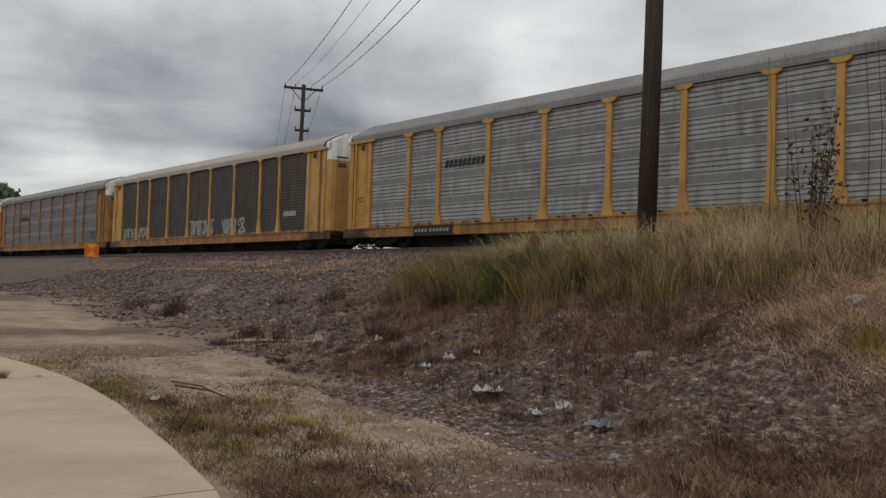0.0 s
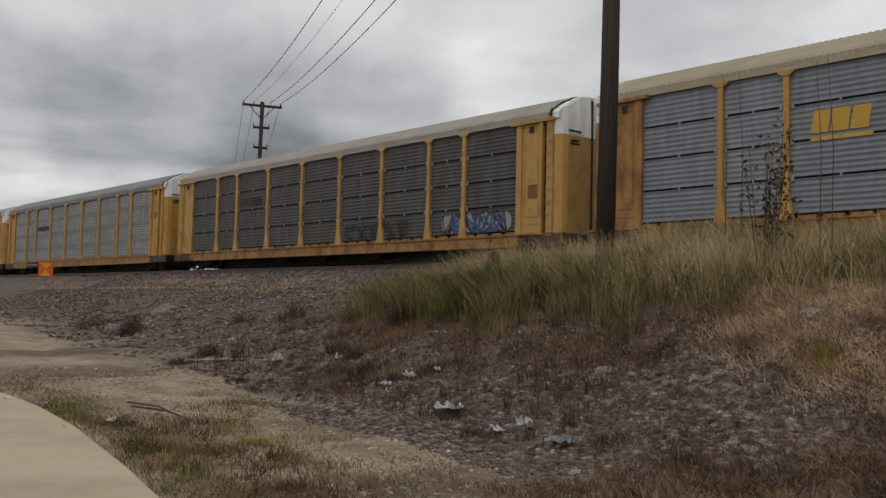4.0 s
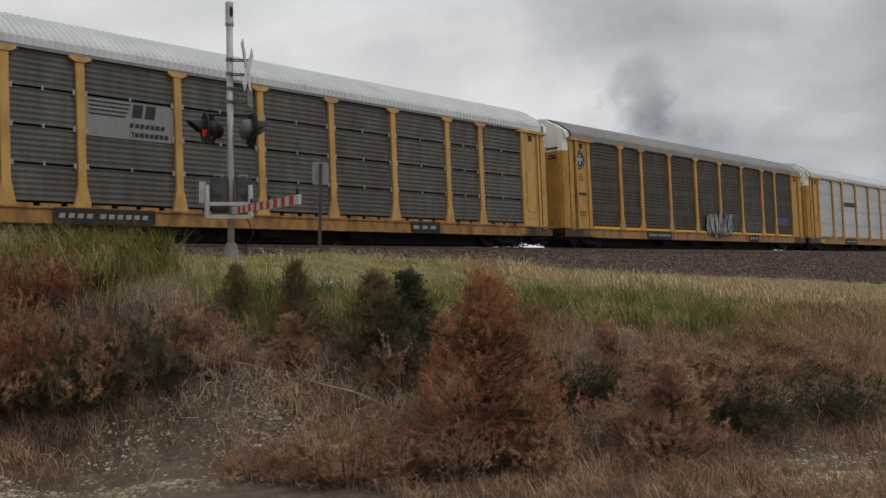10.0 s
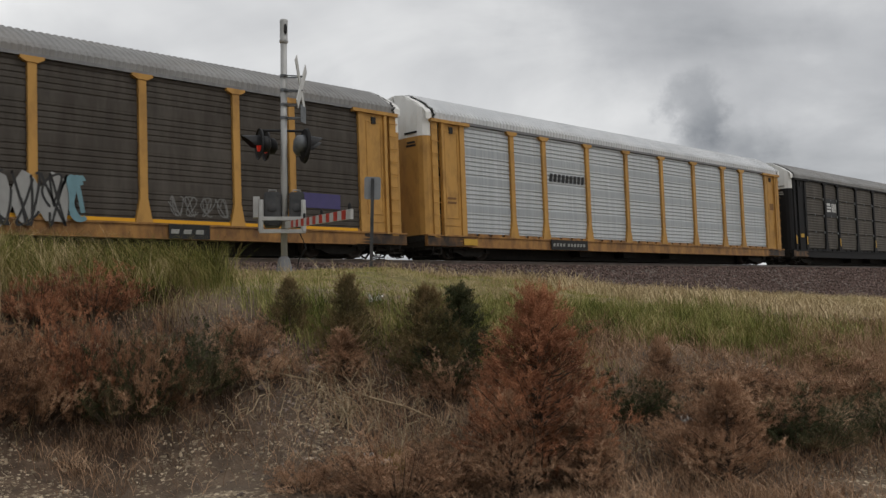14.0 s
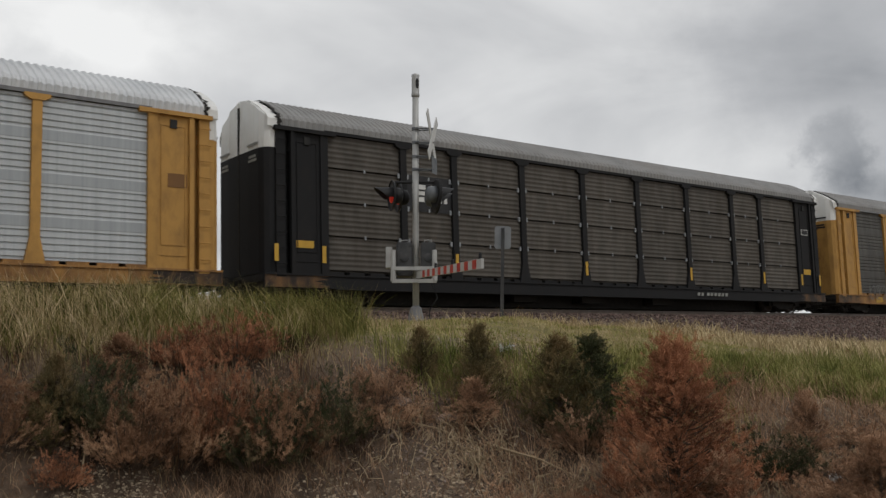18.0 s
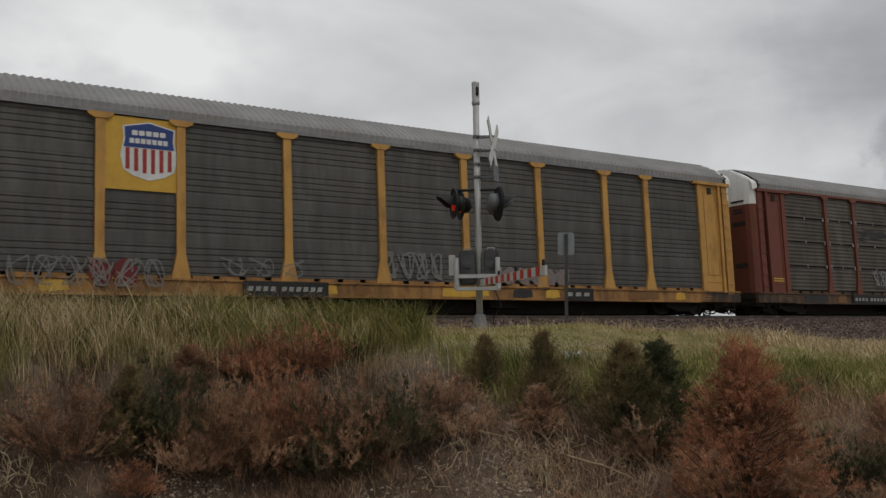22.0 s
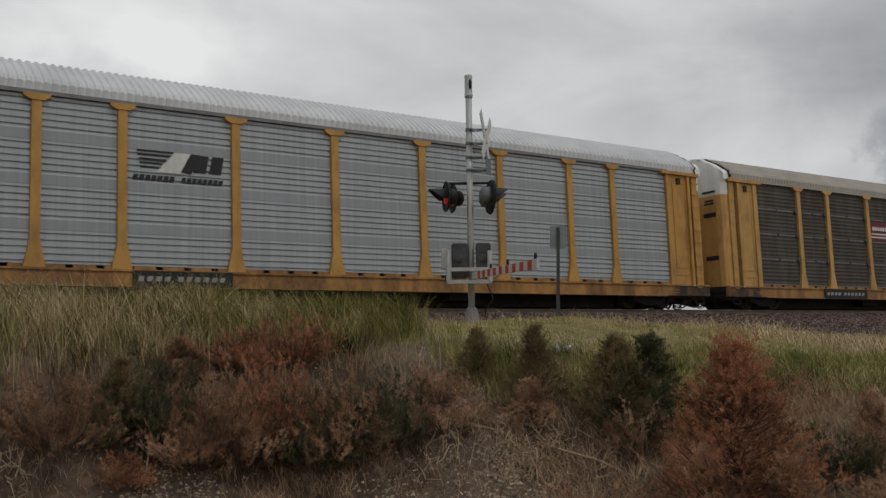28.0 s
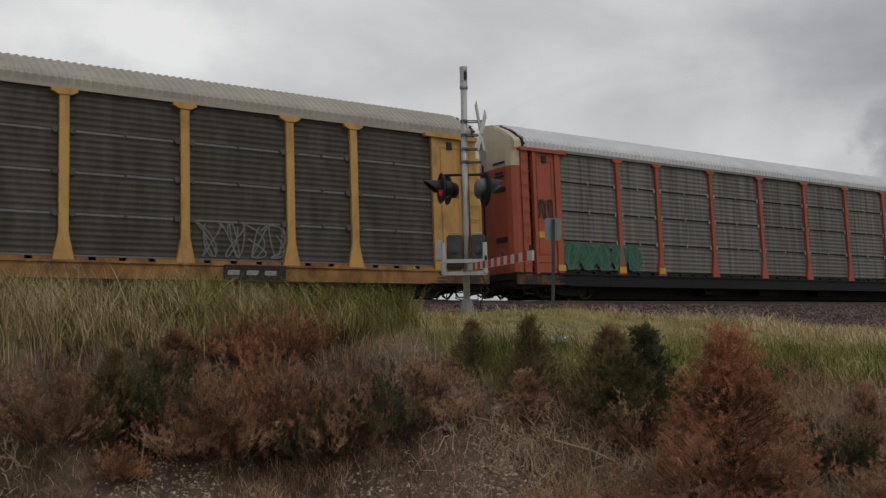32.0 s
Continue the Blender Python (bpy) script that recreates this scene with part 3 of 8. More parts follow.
def rib_profile(style, h):
    """Height, depth and band (1: flat band or joint) up one bay's sheet."""
    pts = []
    if style in ("grouped", "soft_grouped"):          # four groups of ribs with three flat bands between them
        deep = 0.038 if style == "grouped" else 0.018
        group = (h - 0.75) / 4
        for g in range(4):
            z0 = g * (group + 0.25)
            pts.append((z0, 0.0, 0))
            for r in range(5):
                z = z0 + 0.02 + r * group / 5
                pts += [(z, 0.0, 0), (z + 0.008, -deep, 0), (z + 0.036, -deep, 0), (z + 0.06, 0.0, 0)]
            pts.append((z0 + group - 0.02, 0.0, 1))
            if g < 3:
                pts += [(z0 + group, 0.004, 1), (z0 + group + 0.23, 0.004, 0)]
        pts.append((h, 0.0, 0))
    elif style in ("sheets", "pale_joints"):  # four bolted sheets of even ribs, with open joints between
        deep = -0.12 if style == "sheets" else -0.015
        gap = 0.05
        for g in range(4):
            z0 = g * h / 4
            pts += [(z0, deep, 1), (z0 + gap - 0.003, deep, 1), (z0 + gap, 0.0, 0)]
            for r in range(6):
                z = z0 + gap + 0.03 + r * 0.145
                pts += [(z, 0.0, 0), (z + 0.045, -0.014, 0), (z + 0.078, -0.014, 0), (z + 0.125, 0.0, 0)]
            pts += [(z0 + h / 4 - 0.008, 0.0, 0), (z0 + h / 4 - 0.004, deep, 1)]
    else:                           # fine even ribs
        n = 26
        for r in range(n):
            z = r * h / n
            pts += [(z + 0.005, 0.0, 0), (z + 0.045, -0.015, 0), (z + 0.085, -0.015, 0), (z + 0.13, 0.0, 0)]
    return pts


def sheet_mesh(style, w, mat, h=Z_EAVE - Z_LOW):
    def build():
        prof = rib_profile(style, h)
        v, f, band = [], [], []
        for x in (-w / 2, w / 2):
            for z, d, k in prof:
                v.append((x, -d, z))
        n = len(prof)
        for i in range(n - 1):
            f.append((i, n + i, n + i + 1, i + 1))
            band.append(prof[i][2])
        # back, so that the sheet has thickness
        b = len(v)
        v += [(-w / 2, 0.13, 0), (w / 2, 0.13, 0), (w / 2, 0.13, h), (-w / 2, 0.13, h)]
        f += [(b + 1, b, b + 3, b + 2)]
        band.append(0)
        me = from_arrays("side_sheet", v, f, M[mat])
        me.materials.append(M[BANDS.get((style, mat), mat)])
        for pl, k in zip(me.polygons, band):
            pl.material_index = k
        return me
    return shared(("sheet", style, round(w, 3), mat, h), build)


BANDS = {("grouped", "galv"): "dirty_galv", ("grouped", "clean_galv"): "galv", ("grouped", "bright_galv"): "clean_galv", ("grouped", "dirty_galv"): "grey_band",
         ("sheets", "blue_galv"): "under", ("sheets", "grey_sheet"): "under", ("sheets", "brown_sheet"): "under", ("pale_joints", "brown_sheet"): "grey_band"}


def sheet_clips(car, up, round_ones):
    """Small bolt plates beside the posts and in the joints of a bolted side, each by itself."""
    mat = "grey_sheet" if round_ones else "galv"

    def beside():
        bm = bmesh.new()
        if round_ones:
            tube(bm, [(0, -0.03, 0), (0, 0.03, 0)], 0.085, 8)
        else:
            box(bm, -0.035, 0.035, -0.022, 0.022, -0.07, 0.07)
        return mesh("sheet_clip", bm, M[mat])

    def between():
        bm = bmesh.new()
        box(bm, -0.025, 0.025, -0.015, 0.015, -0.05, 0.06)
        return mesh("sheet_clip", bm, M[mat])
    h = (Z_EAVE - Z_LOW) / 4
    cuts = [-EDGE] + POSTS + [EDGE]
    for g in range(1, 4):
        z = Z_LOW + g * h + 0.02
        for x in POSTS:
            for q in (-0.19, 0.19) if round_ones else (-0.165, 0.165):
                put("sheet_clip", shared(("clip", round_ones), beside), car, up @ pose(x + q, -1.46, z))
        for a, b in zip(cuts, cuts[1:]):
            put("sheet_clip", shared(("small_clip", round_ones), between), car, up @ pose((a + b) / 2, -1.445, z))


def post_mesh(style, mat):
    def build():
        bm = bmesh.new()
        h = Z_EAVE - Z_SILL1
        if style == "flared":
            prism(bm, [(-0.24, 0), (0.24, 0), (0.11, 0.62), (0.11, h - 0.02), (-0.11, h - 0.02), (-0.11, 0.62)], -0.05, 0.06)
            prism(bm, [(-0.15, h - 0.13), (0.15, h - 0.13), (0.30, h - 0.05), (0.30, h + 0.02), (-0.30, h + 0.02), (-0.30, h - 0.05)], -0.075, 0.05)
        elif style == "slim":
            prism(bm, [(-0.2, 0), (0.2, 0), (0.08, 0.7), (0.08, h), (-0.08, h), (-0.08, 0.7)], -0.05, 0.06)
            prism(bm, [(-0.08, h - 0.12), (0.08, h - 0.12), (0.24, h - 0.04), (0.24, h + 0.02), (-0.24, h + 0.02), (-0.24, h - 0.04)], -0.07, 0.05)
        else:
            prism(bm, [(-0.13, 0), (0.13, 0), (0.13, h), (-0.13, h)], -0.03, 0.06)
        return mesh("side_post", bm, M[mat])
    return shared(("post", style, mat), build)


def roof_line(rise, lower=0.0):
    prof = ROOF + [(-y, z) for y, z in ROOF[-2::-1]]
    return [(y * (1 - lower * 0.6), z + rise * (z - 4.8) - lower) for y, z in prof]


def roof_mesh(mat, ribbed, half, rise=0.0, lift=0.0):
    def build():
        prof = [(y, z + lift) for y, z in roof_line(rise)]
        v, f, xs = [], [], []
        pitch = 0.19 if ribbed else 0.72
        depth = 0.04 if ribbed and mat == "roof_white" else 0.026 if ribbed else 0.012
        n = int(2 * half / pitch)
        pitch = 2 * half / n
        for i in range(n):
            x = -half + i * pitch
            xs += [(x, 0), (x + pitch * 0.3, 0), (x + pitch * 0.5, depth), (x + pitch * 0.8, depth)]
        xs.append((half, 0))
        k = len(prof)
        for x, d in xs:
            for j, (y, z) in enumerate(prof):
                q = Vector((y, (z - 4.6) * 0.9)).normalized() * (d if 0 < j < k - 1 else 0.0)
                v.append((x, y + q.x, z + q.y))
        for i in range(len(xs) - 1):
            for j in range(k - 1):
                a = i * k + j
                f.append((a, a + 1, a + k + 1, a + k))
        return from_arrays("roof", v, f, M[mat])
    return shared(("roof", mat, ribbed, half, rise, lift), build)


def beam_mesh(mat, half):
    def build():
        bm = bmesh.new()
        for s in (-1, 1):
            y0, y1 = sorted((s * 1.49, s * 1.36))
            box(bm, -half, half, y0, y1, Z_SILL0, Z_SILL1)
            y0, y1 = sorted((s * 1.53, s * 1.30))
            box(bm, -half, half, y0, y1, Z_SILL1 - 0.05, Z_SILL1)
            box(bm, -half + 2.2, half - 2.2, y0, y1, Z_SILL0 - 0.03, Z_SILL0)
            for i in range(34):
                x = -EDGE + 0.35 + i * (2 * EDGE - 0.7) / 33
                y0, y1 = sorted((s * 1.47, s * 1.40))
                box(bm, x - 0.26, x + 0.26, y0, y1, Z_SILL1, Z_LOW - 0.012)
        return mesh("side_sill", bm, M[mat])
    return shared(("beam", mat, half), build)


def rail_beam_mesh(mat, half):
    def build():
        bm = bmesh.new()
        for s in (-1, 1):
            y0, y1 = sorted((s * 1.51, s * 1.38))
            box(bm, -half, half, y0, y1, Z_EAVE + 0.012, Z_EAVE + 0.10)
        return mesh("top_rail", bm, M[mat])
    return shared(("toprail", mat, half), build)


def deck_mesh(half):
    def build():
        bm = bmesh.new()
        box(bm, -half, half, -1.35, 1.35, 0.62, 0.82)
        return mesh("deck", bm, M["under"])
    return shared(("deck", half), build)


def under_parts(car, half):
    """Deck, centre sill, draft sill, upper decks and gear boxes."""
    put("deck", deck_mesh(half), car)
    def block(*c):
        def build():
            bm = bmesh.new()
            box(bm, *c)
            return mesh("under_block", bm, M["under"])
        return shared(("block", *c), build)
    put("centre_sill", block(-half + 3.75, half - 3.75, -0.5, 0.5, 0.08, 0.62), car)
    put("draft_sill", block(-half + 0.6, half - 0.6, -0.35, 0.35, 0.24, 0.618), car)
    for z in (2.1, 3.4):
        put("upper_deck", block(-half + 0.35, half - 0.35, -1.28, 1.28, z, z + 0.06), car)
    for x in (-4.4, -1.2, 2.6):
        put("brake_box", block(x, x + 1.1, -1.0, -0.52, 0.22, 0.615), car)


def end_plate_mesh(mat, half):
    """The solid plate and the folded corner post at one end of one side; it reaches towards +x."""
    def build():
        bm = bmesh.new()
        h0, h1 = Z_SILL1, Z_EAVE
        prism(bm, [(EDGE, h0), (half - 0.86, h0), (half - 0.86, h1), (EDGE, h1)], -1.47, -1.40)
        prism(bm, [(EDGE - 0.10, h0), (EDGE + 0.14, h0), (EDGE + 0.14, h1), (EDGE - 0.10, h1)], -1.52, -1.40)
        prism(bm, [(half - 0.92, h0 - 0.05), (half - 0.80, h0 - 0.05), (half - 0.80, h1), (half - 0.92, h1)], -1.55, -1.40)
        prism(bm, [(half - 0.80, h0 - 0.1), (half - 0.64, h0 - 0.1), (half - 0.64, h1), (half - 0.80, h1)], -1.33, -1.28)
        prism(bm, [(half - 0.64, h0 - 0.1), (half - 0.36, h0 - 0.1), (half - 0.36, h1), (half - 0.64, h1)], -1.50, -1.36)
        prism(bm, [(EDGE - 0.35, h1 - 0.06), (half - 0.30, h1 - 0.06), (half - 0.30, h1 + 0.05), (EDGE - 0.35, h1 + 0.05)], -1.58, -1.38)
        for i in range(9):
            z = h0 + 0.25 + i * 0.42
            tube(bm, [(half - 0.66, -1.50, z), (half - 0.65, -1.56, z), (half - 0.35, -1.56, z), (half - 0.34, -1.50, z)], 0.013, 5)
        # the pressed outline of the inspection panel
        x0, x1 = EDGE + 0.24, half - 1.0
        for c in ((x0, x1, 1.42, 1.45), (x0, x1, 4.43, 4.46), (x0, x0 + 0.025, 1.42, 4.46), (x1 - 0.025, x1, 1.42, 4.46), (x0, x1, 1.16, 1.18)):
            box(bm, c[0], c[1], -1.488, -1.47, c[2], c[3])
        return mesh("end_plate", bm, M[mat])
    return shared(("endplate", mat, half), build)


LEAF_LINE = [(-1.44, 0.34), (-1.42, 0.20), (-1.33, 0.08), (-1.15, 0.01), (-0.6, -0.01), (-0.06, -0.01)]     # y and set-back across one end door
Z_BAND = 4.22               # where the white upper part of the doors begins


def end_door_mesh(mat, half):
    """One leaf of the end doors, a smooth sheet rounded at its outer edge, on the side of -y."""
    def build():
        bm = bmesh.new()
        lo = [bm.verts.new((half - d, y, Z_SILL1)) for y, d in LEAF_LINE]
        hi = [bm.verts.new((half - d, y, Z_BAND)) for y, d in LEAF_LINE]
        back = [bm.verts.new((half - 0.36, y, z)) for y, z in ((-1.44, Z_SILL1), (-0.06, Z_SILL1), (-0.06, Z_BAND), (-1.44, Z_BAND))]
        for i in range(len(lo) - 1):
            bm.faces.new((lo[i], lo[i + 1], hi[i + 1], hi[i]))
        bm.faces.new(back)
        bm.faces.new([back[0], back[1]] + lo[::-1])
        bm.faces.new([back[3], back[2]] + hi[::-1])
        bm.faces.new((back[0], lo[0], hi[0], back[3]))
        bm.faces.new((back[1], lo[-1], hi[-1], back[2]))
        return mesh("end_door", bm, M[mat])
    return shared(("enddoor", mat, half), build)


def door_top_mesh(mat, half, rise):
    """The white upper part of the same leaf, cut to the roof's outline."""
    def build():
        ring = roof_line(rise, 0.045)
        ys, zs = [q[0] for q in ring], [q[1] for q in ring]
        line = LEAF_LINE[:4] + [(-0.8, 0.042), LEAF_LINE[4], (-0.3, 0.032), LEAF_LINE[5]]
        bm = bmesh.new()
        lo = [bm.verts.new((half - d, y, Z_BAND + 0.004)) for y, d in line]
        hi = [bm.verts.new((half - d - 0.03, y, max(Z_BAND + 0.1, float(np.interp(y, ys, zs))))) for y, d in line]
        lb = [bm.verts.new((half - 0.40, y, Z_BAND + 0.004)) for y, d in line]
        hb = [bm.verts.new((half - 0.40, v.co.y, v.co.z)) for v in hi]
        n = len(line)
        for i in range(n - 1):
            bm.faces.new((lo[i], lo[i + 1], hi[i + 1], hi[i]))
            bm.faces.new((hi[i], hi[i + 1], hb[i + 1], hb[i]))
            bm.faces.new((hb[i], hb[i + 1], lb[i + 1], lb[i]))
            bm.faces.new((lb[i], lb[i + 1], lo[i + 1], lo[i]))
        bm.faces.new((lo[0], hi[0], hb[0], lb[0]))
        bm.faces.new((lo[-1], lb[-1], hb[-1], hi[-1]))
        return mesh("upper_panel", bm, M[mat])
    return shared(("doortop", mat, half, rise), build)


def end_cap_mesh(mat, half, rise=0.0, x0=1.0):
    """The smooth hood that carries the roof on over the end doors, set a little under it."""
    def build():
        ring = roof_line(rise, 0.02)
        v, f = [], []
        for x in (half - x0, half - 0.35, half - 0.12):
            v += [(x, y, z) for y, z in ring] + [(x, y * 0.985, z - 0.025) for y, z in ring]
        k = len(ring)
        for a in (0, 1):
            for j in range(k - 1):
                p, q = a * 2 * k + j, (a + 1) * 2 * k + j
                f.append((p, p + 1, q + 1, q))
                f.append((p + k, q + k, q + k + 1, p + k + 1))
        e = 4 * k
        for j in range(k - 1):
            f.append((e + j, e + j + 1, e + k + j + 1, e + k + j))
        return from_arrays("end_cap", v, f, M[mat])
    return shared(("endcap", mat, half, rise, x0), build)


def seam_mesh(half):
    """The dark gap between the two end doors."""
    bm = bmesh.new()
    box(bm, half - 0.30, half + 0.016, -0.045, 0.045, Z_SILL1, 5.55)
    return mesh("door_seam", bm, M["under"])


def soot_mesh(flip):
    """Grease and soot thrown up on the end of the sill, ragged towards the middle."""
    r = random.Random(7 + flip)
    bm = bmesh.new()
    n = 9
    edge = [(-flip * (0.75 + 0.35 * r.random() + 0.25 * (i % 2)), -0.20 + 0.37 * i / (n - 1)) for i in range(n)]
    prism(bm, edge + [(flip * 0.735, 0.17), (flip * 0.735, -0.20)], -0.004, 0.0)
    return mesh("soot_stain", bm, M["sooty_end"])


def port_mesh():
    def build():
        bm = bmesh.new()
        box(bm, -0.09, 0.09, -0.02, 0.02, -0.12, 0.1)
        return mesh("side_port", bm, M["plate_black"])
    return shared("port", build)


def hose_mesh():
    """Brake hose and uncoupling rod hanging under one end; it reaches towards +x."""
    def build():
        bm = bmesh.new()
        tube(bm, [(-1.2, -0.9, 0.36), (-0.7, -0.95, 0.22), (-0.2, -0.7, 0.24), (0.1, -0.3, 0.33)], 0.022, 6)
        tube(bm, [(-0.05, 0.25, 0.45), (0.15, 0.2, 0.16), (0.45, 0.1, 0.14), (0.62, 0.0, 0.3)], 0.03, 6)
        tube(bm, [(-0.05, -1.25, 0.5), (0.06, -1.25, 0.28), (0.06, -0.3, 0.3), (0.3, -0.1, 0.45)], 0.018, 6)
        tube(bm, [(-1.0, 0.8, 0.4), (-0.6, 0.85, 0.12), (-0.3, 0.8, 0.12), (0.0, 0.8, 0.38)], 0.025, 6)
        box(bm, -0.95, -0.55, -1.15, -0.8, 0.26, 0.46)
        r = random.Random(12)
        for i in range(12):
            x, y = r.uniform(-2.0, 0.2), r.uniform(-1.1, 1.0)
            tube(bm, [(x, y, 0.45), (x + r.uniform(-0.1, 0.1), y, r.uniform(0.06, 0.25)), (x + r.uniform(0.1, 0.5), y + r.uniform(-0.3, 0.3), r.uniform(0.05, 0.3)), (x + 0.5, y, 0.42)], r.uniform(0.02, 0.045), 5)
        box(bm, -1.9, -1.5, -0.6, 0.6, 0.12, 0.4)
        return mesh("brake_gear", bm, M["under"])
    return shared("hose", build)


def roof_joint_mesh(half, rise):
    """The dark open joint between roof and end hood."""
    def build():
        ring = []
        for (y0, z0), (y1, z1) in zip(roof_line(rise, -0.02), roof_line(rise, -0.02)[1:]):
            ring += [(y0 + (y1 - y0) * q, z0 + (z1 - z0) * q) for q in (0, 0.25, 0.5, 0.75)]
        v, f = [], []
        k = len(ring)
        rag = [0.05 * math.sin(i * 2.3) + 0.03 * math.sin(i * 5.1) for i in range(k)]
        for x in (half - 0.50, half - 0.40):
            v += [(x + rag[i] + (0.03 * math.sin(i * 3.7) if x > half - 0.45 else 0), y, z) for i, (y, z) in enumerate(ring)]
        for j in range(k - 1):
            f.append((j, j + 1, k + j + 1, k + j))
        return from_arrays("roof_joint", v, f, M["under"])
    return shared(("joint", half, rise), build)


def slot_mesh():
    def build():
        bm = bmesh.new()
        box(bm, -0.02, 0.012, -0.28, 0.28, -0.08, 0.08)
        return mesh("door_slot", bm, M["plate_black"])
    return shared("slot", build)


def wheel_mesh():
    def build():
        bm = bmesh.new()
        prof = [(-0.80, 0.0), (-0.80, 0.10), (-0.79, 0.30), (-0.82, 0.31), (-0.82, 0.375), (-0.71, 0.38), (-0.68, 0.405), (-0.66, 0.405), (-0.66, 0.30), (-0.68, 0.09)]
        prof = prof + [(-y, r) for y, r in prof[::-1]]
        seg = 20
        rings = [[bm.verts.new((math.cos(a) * max(r, 0.004), y, math.sin(a) * max(r, 0.004))) for a in (2 * math.pi * k / seg for k in range(seg))]
                 for y, r in prof]
        for a, b in zip(rings, rings[1:]):
            for k in range(seg):
                bm.faces.new((a[k], a[(k + 1) % seg], b[(k + 1) % seg], b[k]))
        return mesh("wheelset", bm, M["wheel"], True)
    return shared("wheel", build)


def bogie_mesh():
    def build():
        bm = bmesh.new()
        for s in (-1, 1):
            y0, y1 = sorted((s * 0.92, s * 1.08))
            prism(bm, [(-1.15, 0.34), (-1.1, 0.26), (-0.7, 0.26), (-0.4, 0.14), (0.4, 0.14), (0.7, 0.26), (1.1, 0.26), (1.15, 0.34),
                       (1.1, 0.52), (0.7, 0.56), (0.35, 0.62), (-0.35, 0.62), (-0.7, 0.56), (-1.1, 0.52)], y0, y1)
            for x in (-0.86, 0.86):
                y0, y1 = sorted((s * 1.06, s * 1.16))
                box(bm, x - 0.13, x + 0.13, y0, y1, 0.28, 0.5)
        box(bm, -0.22, 0.22, -0.92, 0.92, 0.30, 0.58)
        box(bm, -1.25, 1.25, -0.64, 0.64, 0.10, 0.60)
        return mesh("bogie_frame", bm, M["under"])
    return shared("bogie", build)


def coupler_mesh():
    def build():
        bm = bmesh.new()
        box(bm, 0.0, 0.62, -0.09, 0.09, 0.56, 0.74)
        prism(bm, [(0.5, 0.5), (0.72, 0.52), (0.76, 0.66), (0.70, 0.8), (0.5, 0.8)], -0.16, 0.14)
        tube(bm, [(0.1, -0.35, 0.6), (0.4, -0.3, 0.35), (0.72, -0.2, 0.42)], 0.03, 6)
        return mesh("coupler", bm, M["under"])
    return shared("coupler", build)


def stirrup_mesh():
    def build():
        bm = bmesh.new()
        tube(bm, [(-0.2, 0, 0.5), (-0.2, 0, 0.17), (0.2, 0, 0.17), (0.2, 0, 0.5)], 0.022, 6)
        return mesh("step_stirrup", bm, M["under"])
    return shared("stirrup", build)


def end_sill_mesh():
    def build():
        bm = bmesh.new()
        prism(bm, [(-2.2, 0.36), (-1.9, 0.40), (-0.9, 0.40), (-0.7, 0.34), (-0.1, 0.34), (-0.04, 0.44), (-0.04, 0.615), (-2.2, 0.615)], -1.28, 1.28)
        return mesh("end_sill", bm, M["under"])
    return shared("endsill", build)


def rolling_gear(car, half):
    for s in (-1, 1):
        b = put("bogie", bogie_mesh(), car, pose(s * (half - 2.6), 0, 0))
        for k in (-0.86, 0.86):
            put("wheelset", wheel_mesh(), b, pose(k, 0, 0.405))
        put("end_sill", end_sill_mesh(), car, pose(s * half, 0, 0, 0, 0, 0 if s > 0 else 180))
        for w in (-1.44, 1.44):
            put("step_stirrup", stirrup_mesh(), car, pose(s * (half - 0.5), w, 0))
        put("brake_gear", hose_mesh(), car, pose(s * (half - 0.1), 0, 0, 0, 0, 0 if s > 0 else 180))["kind"] = "stuff"
        put("coupler", coupler_mesh(), car, pose(s * (half - 0.12), 0, 0, 0, 0, 0 if s > 0 else 180))


def raised(dz):
    """Stretches what stands on the sill, for a taller or lower body."""
    k = (Z_EAVE - Z_SILL1 + dz) / (Z_EAVE - Z_SILL1)
    return Matrix.Translation((0, 0, Z_SILL1)) @ Matrix.Diagonal((1, 1, k, 1)) @ Matrix.Translation((0, 0, -Z_SILL1))


